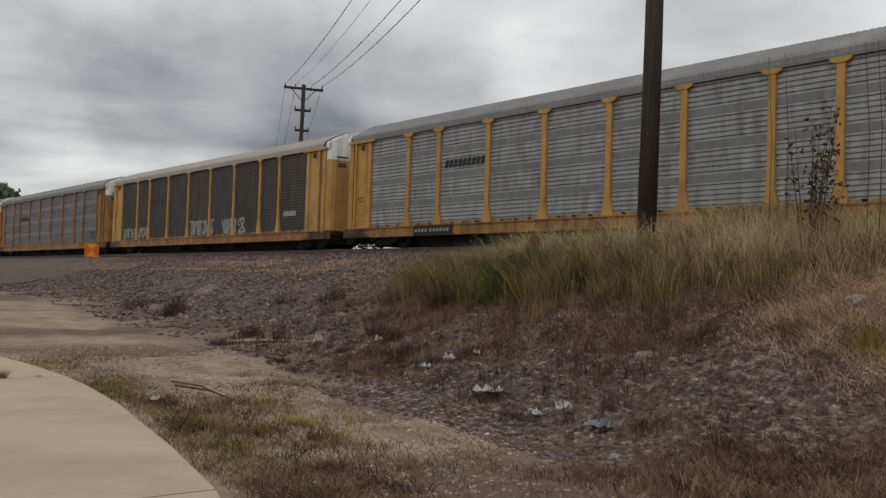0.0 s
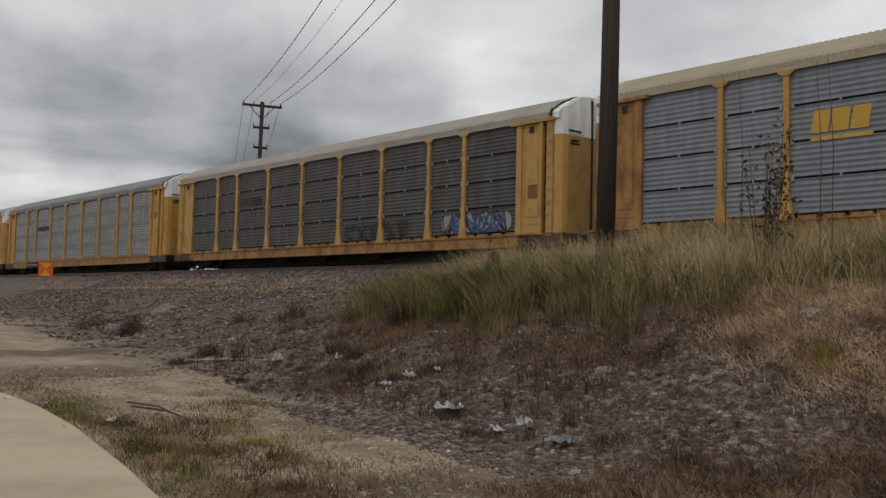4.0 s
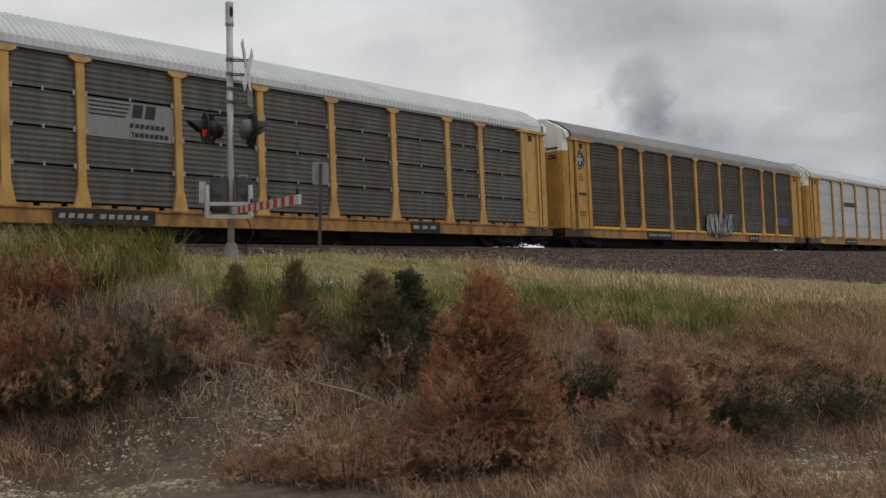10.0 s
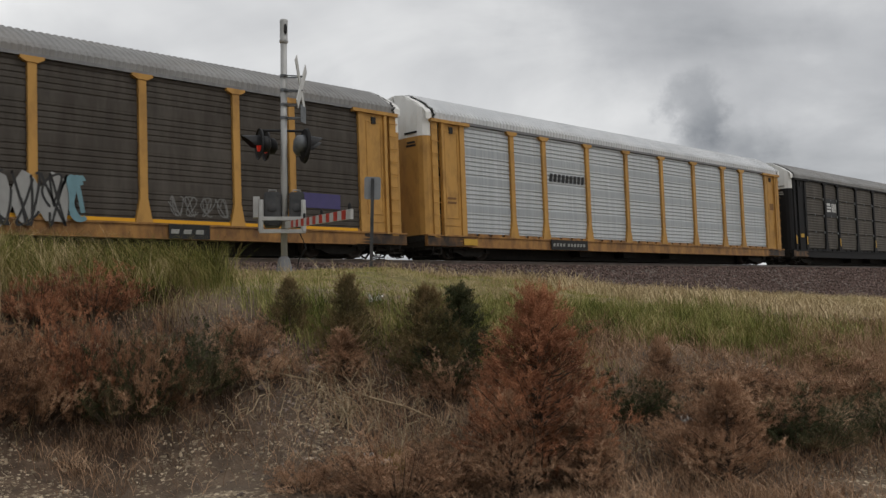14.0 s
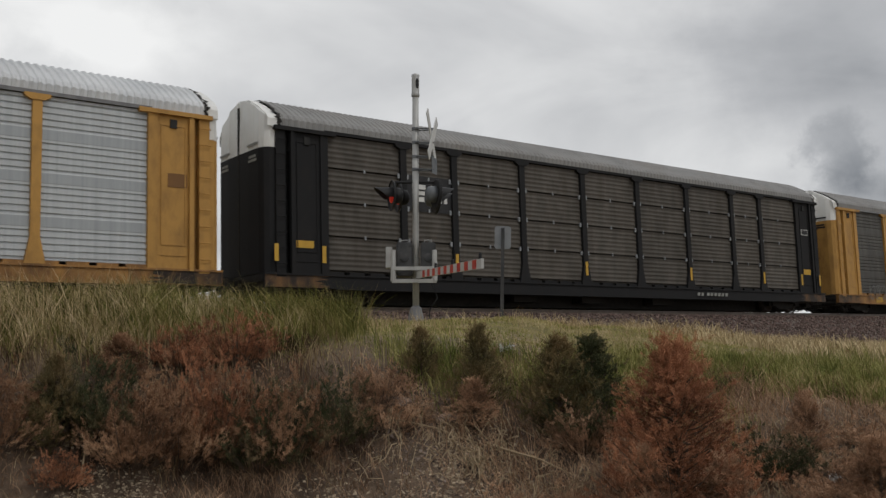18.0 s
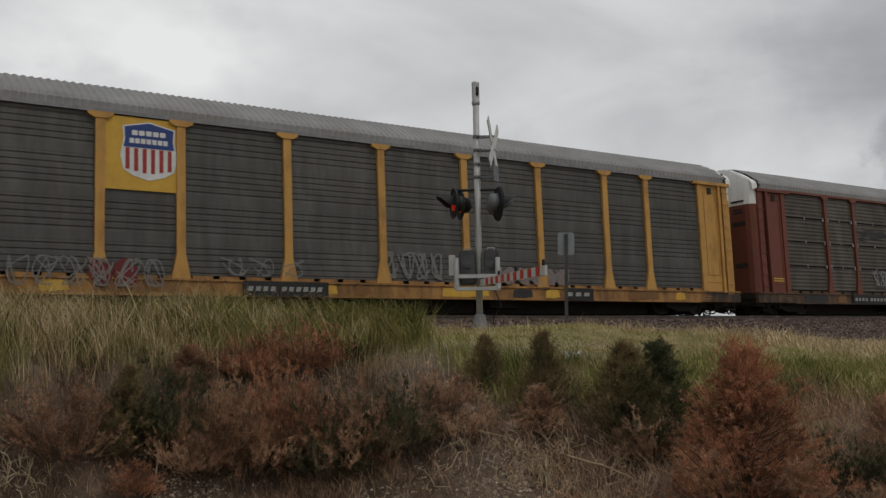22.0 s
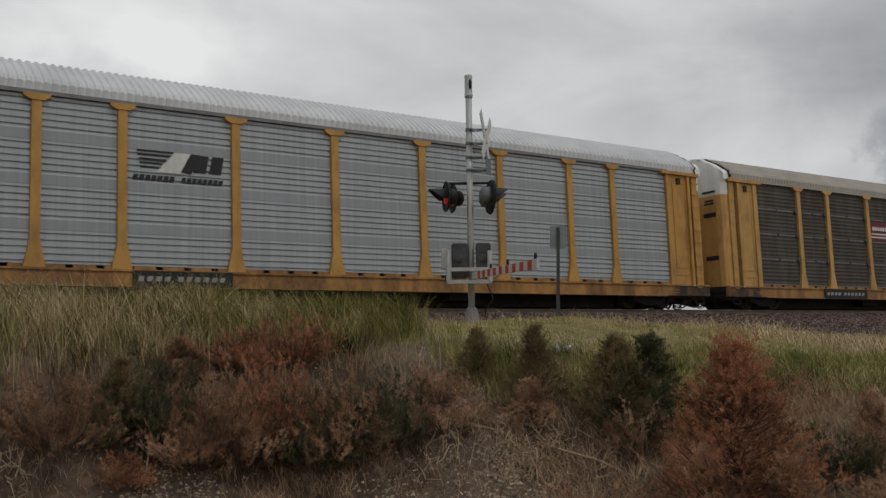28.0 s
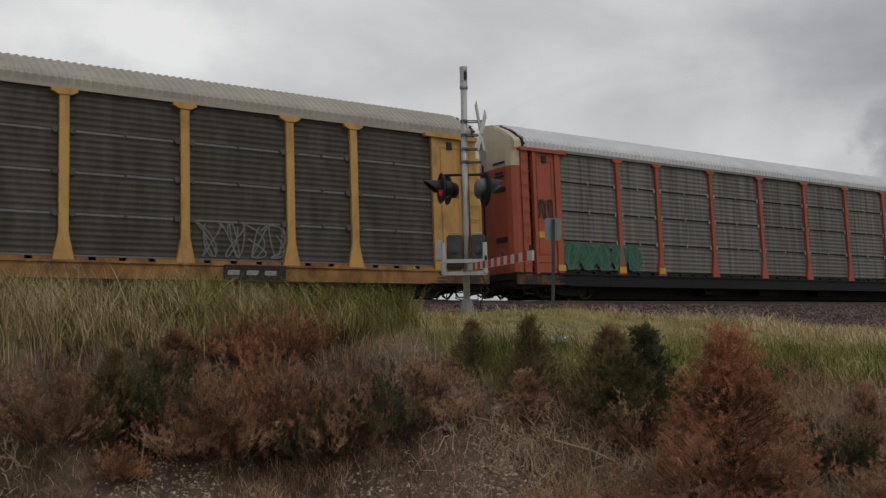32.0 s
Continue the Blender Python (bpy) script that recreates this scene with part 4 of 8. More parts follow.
def auto_rack(label, sheet, frame_mat, post, style, roof, ribbed, sill=None, end=None, cap="door_white", number=None, maker=None, dz=0.0, rise=0.0, strip=None):
    """One covered car carrier: bays of sheet between posts, end plates and doors, sill, roof and running gear."""
    sill, end = sill or ('worn_yellow' if 'yellow' in frame_mat else frame_mat), end or frame_mat
    car = tagged(new("auto_rack_car"), label, "rail car", group="cars of the freight train")
    up = raised(dz)
    under_parts(car, HALF)
    put("side_sill", beam_mesh(sill, HALF), car)
    put("top_rail", rail_beam_mesh(frame_mat if frame_mat in ("black", "rust_red") else roof if roof in ("roof_cream", "roof_tan") else "grey_band", EDGE), car, up)
    put("roof", roof_mesh(roof, ribbed, HALF - 0.5, rise), car, up)
    cuts = [-EDGE] + POSTS + [EDGE]
    for s in (-1, 1):
        turn = 0 if s < 0 else 180
        for a, b in zip(cuts, cuts[1:]):
            put("side_sheet", sheet_mesh(style, round(b - a - 0.1, 3), sheet), car, up @ pose((a + b) / 2, s * 1.43, Z_LOW, 0, 0, turn))
        for x in POSTS:
            put("side_post", post_mesh(post, frame_mat), car, up @ pose(x, s * 1.47, Z_SILL1, 0, 0, turn))
        if style in ("sheets", "pale_joints") and s < 0:
            sheet_clips(car, up, style == "pale_joints")
        if strip:
            for a, b in zip(cuts, cuts[1:]):
                bm = bmesh.new()
                box(bm, a + 0.24, b - 0.24, -0.01, 0.01, 0.845, 0.935)
                part("sill_strip", bm, M[strip], car, "bright yellow reflective strip", pose(0, s * 1.475, 0))
    for s in (-1, 1):
        turn = 0 if s > 0 else 180
        put("end_plate", end_plate_mesh(end, HALF), car, up @ pose(0, 0, 0, 0, 0, turn))
        put("end_plate", mirrored(end_plate_mesh, end, HALF, "plate"), car, up @ pose(0, 0, 0, 0, 0, turn))
        for flip in (0, 1):
            d = put("end_door", mirrored(end_door_mesh, end, HALF, "door") if flip else end_door_mesh(end, HALF), car, up @ pose(0, 0, 0, 0, 0, turn))
            put("upper_panel", mirrored(lambda a, b: door_top_mesh(a, b, rise), cap, HALF, ("top", rise)) if flip else door_top_mesh(cap, HALF, rise), d, None, "white upper part of the door")
            for z, w in ((4.36, 0.62), (4.03, 0.40), (3.92, 0.46)):
                put("stencil_mark", shared(("doormark", w, frame_mat == "black"), lambda: door_mark_mesh(w, "letter" if frame_mat == "black" else "plate_black")), d, pose(HALF + 0.015, -0.85 if not flip else 0.85, z))
            if frame_mat in ("rust_red", "orange_red") or style == "pale_joints":
                for z in (1.9, 3.5):
                    put("door_slot", slot_mesh(), d, pose(HALF + 0.008, (0.85 if flip else -0.85), z))
        put("door_seam", shared(("seam", HALF), lambda: seam_mesh(HALF)), car, up @ pose(0, 0, 0, 0, 0, turn))
        put("soot_stain", shared(("soot", s), lambda: soot_mesh(s)), car, pose(s * (HALF - 0.75), -1.494, 0.66))
        put("end_cap", end_cap_mesh(cap, HALF, rise, 0.42), car, up @ pose(0, 0, 0, 0, 0, turn))
        put("roof_joint", roof_joint_mesh(HALF, rise), car, up @ pose(0, 0, 0, 0, 0, turn))
        put("side_port", port_mesh(), car, up @ pose(s * (EDGE + 0.56), -1.49, Z_EAVE - 0.26))
    rolling_gear(car, HALF)
    if number:
        stencil_panel(car, *number, [1, 1, 1, 1, 0.2, 1, 1, 1, 1, 1, 1])
    if maker:
        stencil_panel(car, *maker, [1, 1, 1])
    return car


def stencil_panel(car, x0, x1, widths, plate=True):
    x, w = (x0 + x1) / 2, x1 - x0
    if plate:
        bm = bmesh.new()
        box(bm, x - w / 2, x + w / 2, -1.545, -1.532, Z_SILL0 - 0.02, Z_SILL1 - 0.02)
        p = part("stencil_panel", bm, M["plate_black"], car, "black panel with white stencil marks")
    else:
        p = car
    tot = sum(widths) + 0.6 * len(widths)
    px = x - w * 0.45
    for a in widths:
        cw = w * 0.9 * a / tot
        if a > 0.3:
            put("stencil_mark", shared(("mark", round(cw, 3)), lambda: mark_mesh(cw)), p, pose(px + cw / 2, -1.549, (Z_SILL0 + Z_SILL1) / 2 - 0.02))
        px += w * 0.9 * (a + 0.6) / tot


def door_mark_mesh(w, mat):
    bm = bmesh.new()
    box(bm, -0.004, 0.004, -w / 2, w / 2, -0.035, 0.035)
    return mesh("stencil_mark", bm, M[mat])


def mark_mesh(w, h=0.12):
    bm = bmesh.new()
    prism(bm, [(-w / 2 - 0.015, -h / 2), (w / 2 - 0.015, -h / 2), (w / 2 + 0.015, h / 2), (-w / 2 + 0.015, h / 2)], -0.003, 0.003)
    return mesh("stencil_mark", bm, M["letter"])


def mirrored(fn, mat, half, kind):
    def build():
        me = fn(mat, half).copy()
        me.transform(Matrix.Diagonal((1, -1, 1, 1)))
        me.flip_normals()
        return me
    return shared(("mirror", kind, mat, half), build)


def big_rack(label):
    """The taller, cleaner car with wide solid plates between its bays and rounded ends."""
    half = 13.85
    car = tagged(new("auto_rack_car"), label, "rail car", group="cars of the freight train")
    under_parts(car, half - 0.2)
    put("side_sill", beam_mesh("new_yellow", half - 0.1), car)
    put("roof", roof_mesh("roof_white", True, half - 0.5, 0.0, 0.12), car)
    bays = [(-11.95, -9.28), (-7.05, -4.25), (-4.25, -1.4), (-1.4, 1.43), (1.43, 4.3), (4.3, 7.1), (9.3, 11.97)]
    h = 4.82 - 0.95
    for s in (-1, 1):
        turn = 0 if s < 0 else 180
        for a, b in bays:
            put("side_sheet", sheet_mesh("grouped", 2.6, "bright_galv", h), car, pose((a + b) / 2, s * 1.45, 0.95, 0, 0, turn))
        plates = [(-half + 0.35, -11.92), (-9.31, -6.98), (6.99, 9.33), (11.94, half - 0.35)]
        for a, b in plates:
            bm = bmesh.new()
            box(bm, a, b, -0.04, 0.05, Z_SILL1, 4.86)
            part("side_plate", bm, M["new_yellow"], car, m=pose(0, s * 1.47, 0))
        for x in (-4.25, -1.4, 1.43, 4.3):
            bm = bmesh.new()
            prism(bm, [(-0.22, 0), (0.22, 0), (0.13, 0.5), (0.13, 4.02), (-0.13, 4.02), (-0.13, 0.5)], -0.05, 0.05)
            part("side_post", bm, M["new_yellow"], car, m=pose(x, s * 1.475, Z_SILL1))
        bm = bmesh.new()
        box(bm, -half + 0.3, half - 0.3, -0.02, 0.06, Z_SILL1, 0.94)
        part("lower_rail", bm, M["new_yellow"], car, m=pose(0, s * 1.455, 0))
        for a, b in bays:
            for k in range(3):
                bm = bmesh.new()
                box(bm, a + 0.2 + k * 0.85, a + 0.75 + k * 0.85, -0.012, 0.0, 0.885, 0.925)
                part("drain_slot", bm, M["under"], car, m=pose(0, s * 1.478, 0))
        bm = bmesh.new()
        box(bm, -half + 0.3, half - 0.3, -0.05, 0.06, 4.82, 4.95)
        part("top_rail", bm, M["new_yellow"], car, m=pose(0, s * 1.47, 0))
    for s in (-1, 1):
        turn = 0 if s > 0 else 180
        # rounded end: folded sheet between the corners, white with a yellow top
        for z0, z1, mat, nm in ((Z_SILL1, 4.45, "white", "end_door"), (4.45, 5.42, "bright_yellow", "end_header")):
            bm = bmesh.new()
            arc = [(-1.50, half - 0.36), (-1.46, half - 0.16), (-1.30, half - 0.05), (-1.0, half), (-0.6, half), (-0.55, half - 0.08), (-0.4, half - 0.08), (-0.35, half), (0.35, half),
                   (0.4, half - 0.08), (0.55, half - 0.08), (0.6, half), (1.0, half), (1.30, half - 0.05), (1.46, half - 0.16), (1.50, half - 0.36)]
            lo = [bm.verts.new((x, y, z0)) for y, x in arc]
            hi = [bm.verts.new((x if z1 < 5 else x - 0.1, y * (1 if z1 < 5 else 0.86), z1 + (0 if z1 < 5 else 0.45 * (1 - abs(y) / 1.5)))) for y, x in arc]
            for i in range(len(arc) - 1):
                bm.faces.new((lo[i], lo[i + 1], hi[i + 1], hi[i]))
            bm.faces.new(lo)
            bm.faces.new(hi[::-1])
            part(nm, bm, M[mat], car, m=pose(0, 0, 0, 0, 0, turn))
    for x in (-13.05, -12.6, -8.9, -7.4, 7.4, 8.9, 12.6, 13.05):
        bm = bmesh.new()
        box(bm, x - 0.012, x + 0.012, -1.517, -1.506, Z_SILL1 + 0.05, 4.80)
        part("plate_seam", bm, M["worn_yellow"], car)
    rolling_gear(car, half)
    stencil_panel(car, -5.93, -3.4, [1, 1, 1, 1, 0.2, 1, 1, 1, 1, 1, 1])
    for x in (-9.15, -7.15, 7.2, 9.15):
        bm = bmesh.new()
        tube(bm, [(x, -1.53, 0.9), (x + (0.08 if x > 0 else -0.05), -1.53, 1.55)], 0.018, 5)
        part("tie_rod", bm, M["under"], car)
    return car


CENTRES = {}
for i, k in enumerate("ZABCDE"):
    CENTRES[k] = 32.00 + (i - 5) * SPACING
CENTRES["A"], CENTRES["B"], CENTRES["C"], CENTRES["D"] = CENTRES["A"] - 0.6, CENTRES["B"] - 0.56, CENTRES["C"] - 0.32, CENTRES["D"] - 0.12
CENTRES["F"], CENTRES["f"] = 60.90, 89.76
for i, k in enumerate("GHIJKLMNO"):
    CENTRES[k] = 118.24 + i * SPACING
CENTRES["H"], CENTRES["J"], CENTRES["K"], CENTRES["L"] = CENTRES["H"] + 0.1, CENTRES["J"] + 0.13, CENTRES["K"] + 0.18, CENTRES["L"] + 0.15

CARS = {
    "Z": auto_rack("weathered yellow covered car carrier with grey sheet sides", "grey_band", "worn_yellow", "slim", "grouped", "roof_grey", False, dz=-0.2),
    "A": auto_rack("weathered yellow car carrier with dull grey ribbed sides", "grey_band", "worn_yellow", "slim", "grouped", "roof_grey", True, dz=-0.2, rise=-0.1),
    "B": auto_rack("yellow car carrier with dark brown sides and white graffiti", "brown_sheet", "pale_yellow", "slim", "fine", "roof_cream", False, dz=-0.2, rise=-0.1),
    "C": auto_rack("yellow car carrier with streaked grey ribbed sides", "dirty_galv", "yellow", "flared", "grouped", "roof_grey", True, number=(-8.6, -6.2), dz=-0.22, rise=-0.04),
    "D": auto_rack("yellow car carrier with dark grey bolted sheet sides", "grey_sheet", "pale_yellow", "slim", "sheets", "roof_cream", True, dz=-0.22, rise=-0.06),
    "E": auto_rack("yellow car carrier with blue-grey bolted sheets and cream roof", "blue_galv", "yellow", "slim", "sheets", "roof_tan", True, end="worn_yellow", dz=-0.07, rise=-0.06),
    "F": big_rack("clean yellow car carrier with bright ribbed sides, white ends"),
    "f": big_rack("clean yellow car carrier with bright ribbed sides, white ends"),
    "G": auto_rack("yellow car carrier with dark bolted sheet sides, black stencil panels", "grey_sheet", "pale_yellow", "flared", "sheets", "roof_white", True, sill="worn_yellow", number=(-8.0, -5.15), maker=(5.05, 6.55), dz=-0.06, rise=0.16),
    "H": auto_rack("yellow car carrier with dark brown ribbed sides and graffiti", "brown_sheet", "yellow", "flared", "soft_grouped", "roof_grey", True, sill="worn_yellow", number=(-6.9, -4.5), maker=(5.0, 6.25), dz=-0.04, strip="bright_yellow"),
    "I": auto_rack("yellow car carrier with bright ribbed sides and ribbed roof", "bright_galv", "yellow", "flared", "grouped", "roof_white", True, number=(-7.0, -4.6), dz=0.03, rise=0.05),
    "J": auto_rack("black car carrier with brown-grey ribbed sheet sides", "tan_sheet", "black", "flared", "sheets", "roof_grey", True, dz=0.06),
    "K": auto_rack("yellow car carrier with dark ribbed sides, graffiti on sill", "grey_sheet", "yellow", "flared", "soft_grouped", "roof_grey", True, sill="worn_yellow", number=(-5.6, -3.2), maker=(5.2, 6.4)),
    "L": auto_rack("brown-red car carrier with stained grey sheets and graffiti", "tan_sheet", "rust_red", "slim", "sheets", "roof_grey", True, sill="grimy_sill", number=(-7.8, -5.0)),
    "M": auto_rack("yellow car carrier with pale ribbed sides and white roof", "clean_galv", "yellow", "flared", "grouped", "roof_white", True, number=(-6.95, -4.45), dz=0.06, rise=0.08),
    "N": auto_rack("faded yellow car carrier with brown bolted sheet sides", "brown_sheet", "pale_yellow", "flared", "pale_joints", "roof_cream", True, number=(-7.9, -4.9), maker=(5.3, 7.0), dz=0.07),
    "O": auto_rack("faded orange-red car carrier with dirty grey sheets", "streaked_sheet", "orange_red", "slim", "sheets", "roof_white", True, sill="black", cap="cream"),
}


# ---- emblems, stencils and graffiti on the cars ----
def plain(name, c, rough=0.6):
    return material(name, (tuple(v * 0.85 for v in c), c), 4, rough=rough, dirt=tuple(v * 0.6 + 0.02 for v in c), dirt_amount=0.45, dirt_scale=3.0, dirt_stretch=(2, 1, 0.5))


INK = {"black": plain("black_emblem_paint", (0.025, 0.025, 0.027)), "white": plain("white_emblem_paint", (0.62, 0.62, 0.60)), "orange": plain("orange_emblem_paint", (0.62, 0.12, 0.03)),
       "gold": plain("gold_emblem_paint", (0.55, 0.33, 0.05)), "pale": plain("pale_patch_paint", (0.22, 0.225, 0.225)), "blue": plain("blue_emblem_paint", (0.03, 0.055, 0.19)),
       "red": plain("red_emblem_paint", (0.30, 0.035, 0.03)), "maroon": plain("maroon_emblem_paint", (0.13, 0.022, 0.02)), "chalk": plain("faded_chalky_spray_paint", (0.17, 0.168, 0.16)), "spray_white": plain("white_spray_paint", (0.30, 0.30, 0.29)),
       "spray_pink": plain("pinkish_spray_paint", (0.27, 0.19, 0.165)), "spray_blue": plain("blue_spray_paint", (0.06, 0.10, 0.22)), "spray_cyan": plain("cyan_spray_paint", (0.15, 0.27, 0.31)),
       "spray_green": plain("green_spray_paint", (0.035, 0.10, 0.055)), "spray_teal": plain("pale_teal_spray_paint", (0.06, 0.155, 0.12)), "spray_black": plain("black_spray_paint", (0.03, 0.03, 0.03)),
       "violet": plain("violet_spray_paint", (0.07, 0.06, 0.16)), "chalk_white": plain("dull_white_emblem_paint", (0.36, 0.37, 0.38)), "brown": plain("brown_stencil_paint", (0.19, 0.095, 0.035))}
FACE = -1.437


def decal(car, outline, ink, name="emblem_shape", y=FACE, label=""):
    bm = bmesh.new()
    prism(bm, outline, y - 0.006, y)
    return part(name, bm, INK[ink], car, label)


def rect(x0, x1, z0, z1, slant=0.0):
    return [(x0, z0), (x1, z0), (x1 + slant, z1), (x0 + slant, z1)]


def disc(x, z, r, n=20, a0=0.0, a1=360.0, rz=None):
    return [(x + r * math.cos(radians(a0 + (a1 - a0) * i / n)), z + (rz or r) * math.sin(radians(a0 + (a1 - a0) * i / n))) for i in range(n + (0 if a1 - a0 == 360 else 1))]


def word_blocks(car, x0, x1, z0, z1, n, ink, slant=0.0, y=FACE - 0.008, gap=0.22):
    w = (x1 - x0) / n
    for i in range(n):
        decal(car, rect(x0 + i * w, x0 + (i + 1 - gap) * w, z0, z1, slant), ink, "emblem_block", y)


def ribbon(pts, w):
    """A stroke's outline along points in x, z."""
    left, right = [], []
    for i, p in enumerate(pts):
        a, b = pts[max(0, i - 1)], pts[min(len(pts) - 1, i + 1)]
        dx, dz = b[0] - a[0], b[1] - a[1]
        k = math.hypot(dx, dz) or 1
        nx, nz = -dz / k * w / 2, dx / k * w / 2
        left.append((p[0] + nx, p[1] + nz))
        right.append((p[0] - nx, p[1] - nz))
    return left, right


def scrawl(car, x0, x1, z0, z1, letters, ink, line, seed, width=0.05, fill=True, y=FACE):
    """Spray-painted tangle without words: rounded fills with looping strokes over them."""
    r = random.Random(seed)
    w = (x1 - x0) / letters
    for i in range(letters):
        cx, cz = x0 + (i + 0.5) * w, (z0 + z1) / 2
        if fill:
            k = [0.8 + 0.3 * r.random() for _ in range(14)]
            decal(car, [(cx + 0.56 * w * k[j] * math.cos(j * 0.4488), cz + 0.5 * (z1 - z0) * k[j] * math.sin(j * 0.4488)) for j in range(14)], ink, "graffiti_fill", y - 0.004 * (i % 2) - 0.004)
        bm = bmesh.new()
        for q in range(3):
            f1, f2, ph = r.uniform(0.8, 2.2), r.uniform(0.8, 2.4), r.uniform(0, 6.28)
            pts = [(cx + 0.5 * w * math.sin(f1 * t + ph) * (0.7 + 0.3 * math.cos(t)), cz + 0.48 * (z1 - z0) * math.sin(f2 * t + ph * 1.7)) for t in [j * 0.22 for j in range(18)]]
            left, right = ribbon(pts, width)
            yy = y - 0.018 - 0.003 * q
            va, vb = [bm.verts.new((a, yy, b)) for a, b in left], [bm.verts.new((a, yy, b)) for a, b in right]
            for j in range(len(pts) - 1):
                bm.faces.new((va[j], vb[j], vb[j + 1], va[j + 1]))
        part("graffiti_stroke", bm, INK[line], car)


def stencil_lines(car, x0, x1, z0, z1, rows, ink, y, seed=1):
    r = random.Random(seed)
    h = (z1 - z0) / rows
    for i in range(rows):
        decal(car, rect(x0, x1 - (x1 - x0) * 0.35 * r.random(), z0 + i * h + h * 0.3, z0 + i * h + h * 0.75), ink, "stencil_line", y)


def emblems():
    for k in "Ff":           # slanted orange blocks over a black wedge
        c = CARS[k]
        word_blocks(c, 4.62, 6.72, 3.42, 3.72, 4, "orange", 0.12, -1.462, 0.12)
        decal(c, [(4.5, 3.26), (6.75, 3.34), (6.8, 3.38), (4.55, 3.38)], "black", y=-1.458)
        stencil_lines(c, 11.95, 12.75, 3.1, 3.5, 4, "brown", -1.515, 3)
        stencil_lines(c, 11.85, 12.8, 2.55, 2.95, 3, "brown", -1.515, 4)
        decal(c, disc(12.2, 2.32, 0.14), "white", "round_sticker", -1.515)
        decal(c, rect(12.0, 12.75, 1.95, 2.2), "gold", "yellow_placard", -1.515)
        stencil_lines(c, 12.08, 12.65, 2.0, 2.15, 2, "brown", -1.522, 4)
        stencil_lines(c, -12.6, -11.95, 2.7, 3.05, 3, "brown", -1.515, 5)
        decal(c, rect(-12.75, -12.0, 1.5, 1.75), "gold", "yellow_placard", -1.515)
        decal(c, rect(6.5, 6.9, 0.5, 0.78), "black", "black_placard", -1.535)
        word_blocks(c, 12.75, 13.05, 2.75, 3.0, 3, "white", 0.0, -1.515)
    g = CARS["G"]
    decal(g, rect(-7.05, -4.42, 2.72, 3.72), "pale", "pale_patch")
    for i in range(4):
        decal(g, rect(-6.95, -5.75 - 0.05 * i, 3.62 - i * 0.11, 3.66 - i * 0.11), "black", "emblem_bar", FACE - 0.008)
    word_blocks(g, -5.72, -4.95, 3.32, 3.68, 2, "black", 0.06)
    word_blocks(g, -5.8, -4.7, 3.04, 3.16, 7, "black", 0.02)
    word_blocks(g, -5.8, -4.6, 2.80, 2.92, 8, "black", 0.02)
    m = CARS["M"]
    for i in range(5):
        decal(m, rect(-6.85 + 0.02 * i, -5.95 - 0.09 * i, 3.74 - i * 0.10, 3.79 - i * 0.10, 0.02), "black", "emblem_bar")
    decal(m, [(-6.35, 3.26), (-5.75, 3.26), (-5.45, 3.78), (-5.9, 3.78)], "white")
    decal(m, [(-5.75, 3.3), (-5.5, 3.26), (-5.3, 3.6), (-5.25, 3.78), (-5.5, 3.78)], "black", y=FACE - 0.008)
    word_blocks(m, -5.42, -4.62, 3.32, 3.76, 2, "black", 0.08)
    word_blocks(m, -6.95, -5.9, 3.03, 3.17, 7, "black", 0.03)
    word_blocks(m, -5.75, -4.65, 3.03, 3.17, 8, "black", 0.03)
    for k in "CI":
        word_blocks(CARS[k], -6.85, -4.5, 2.98 if k == "C" else 3.12, 3.28 if k == "C" else 3.44, 9, "black", 0.06, gap=0.3)
        stencil_lines(CARS[k], -12.7, -12.1, 1.9, 2.2, 2, "brown", -1.478, 6)
        decal(CARS[k], rect(12.3, 12.8, 2.9, 3.25), "brown", "stencil_frame", -1.478)
    decal(CARS["I"], rect(-12.0, -11.3, 0.5, 0.72), "gold", "yellow_placard", -1.535)
    e = CARS["E"]
    word_blocks(e, -6.55, -5.0, 2.98, 3.55, 3, "gold", 0.08, gap=0.12)
    decal(e, rect(-6.55, -4.95, 2.78, 2.88), "gold", "emblem_bar", FACE - 0.008)
    for x0, z0, x1, z1 in ((12.15, 3.4, 12.75, 3.95), (12.2, 1.9, 12.75, 2.15), (12.3, 2.35, 12.65, 2.6)):
        decal(e, rect(x0, x1, z0, z1), "brown", "stencil_frame", -1.478)
    bm = bmesh.new()
    tube(bm, [(12.35, -1.62, 1.45), (12.35, -1.48, 1.45)], 0.16, 14)
    box(bm, 11.9, 12.5, -1.6, -1.48, 1.2, 1.35)
    part("hand_brake", bm, M["under"], e, "black hand brake wheel")
    decal(e, disc(13.0, 1.6, 0.13), "white", "round_sticker", -1.42)
    d = CARS["D"]
    for i in range(4):
        decal(d, rect(-6.8, -5.6, 3.28 - i * 0.10, 3.32 - i * 0.10), "spray_black", "emblem_bar")
    word_blocks(d, -5.55, -4.9, 2.95, 3.3, 2, "spray_black")
    scrawl(d, 8.0, 11.5, 0.95, 1.72, 4, "spray_white", "spray_black", 21, 0.06)
    scrawl(d, 8.4, 11.2, 1.0, 1.6, 3, "spray_blue", "spray_blue", 121, 0.08, False, FACE - 0.006)
    scrawl(d, 1.7, 6.2, 0.95, 1.6, 5, "spray_black", "spray_black", 22, 0.05, False)
    decal(d, rect(12.3, 12.75, 2.0, 2.45), "brown", "stencil_frame", -1.478)
    b = CARS["B"]
    scrawl(b, -11.5, -7.1, 0.98, 1.6, 7, "spray_white", "spray_white", 23, 0.09, False)
    scrawl(b, -1.1, 2.0, 0.95, 1.75, 4, "spray_white", "spray_white", 24, 0.10, False)
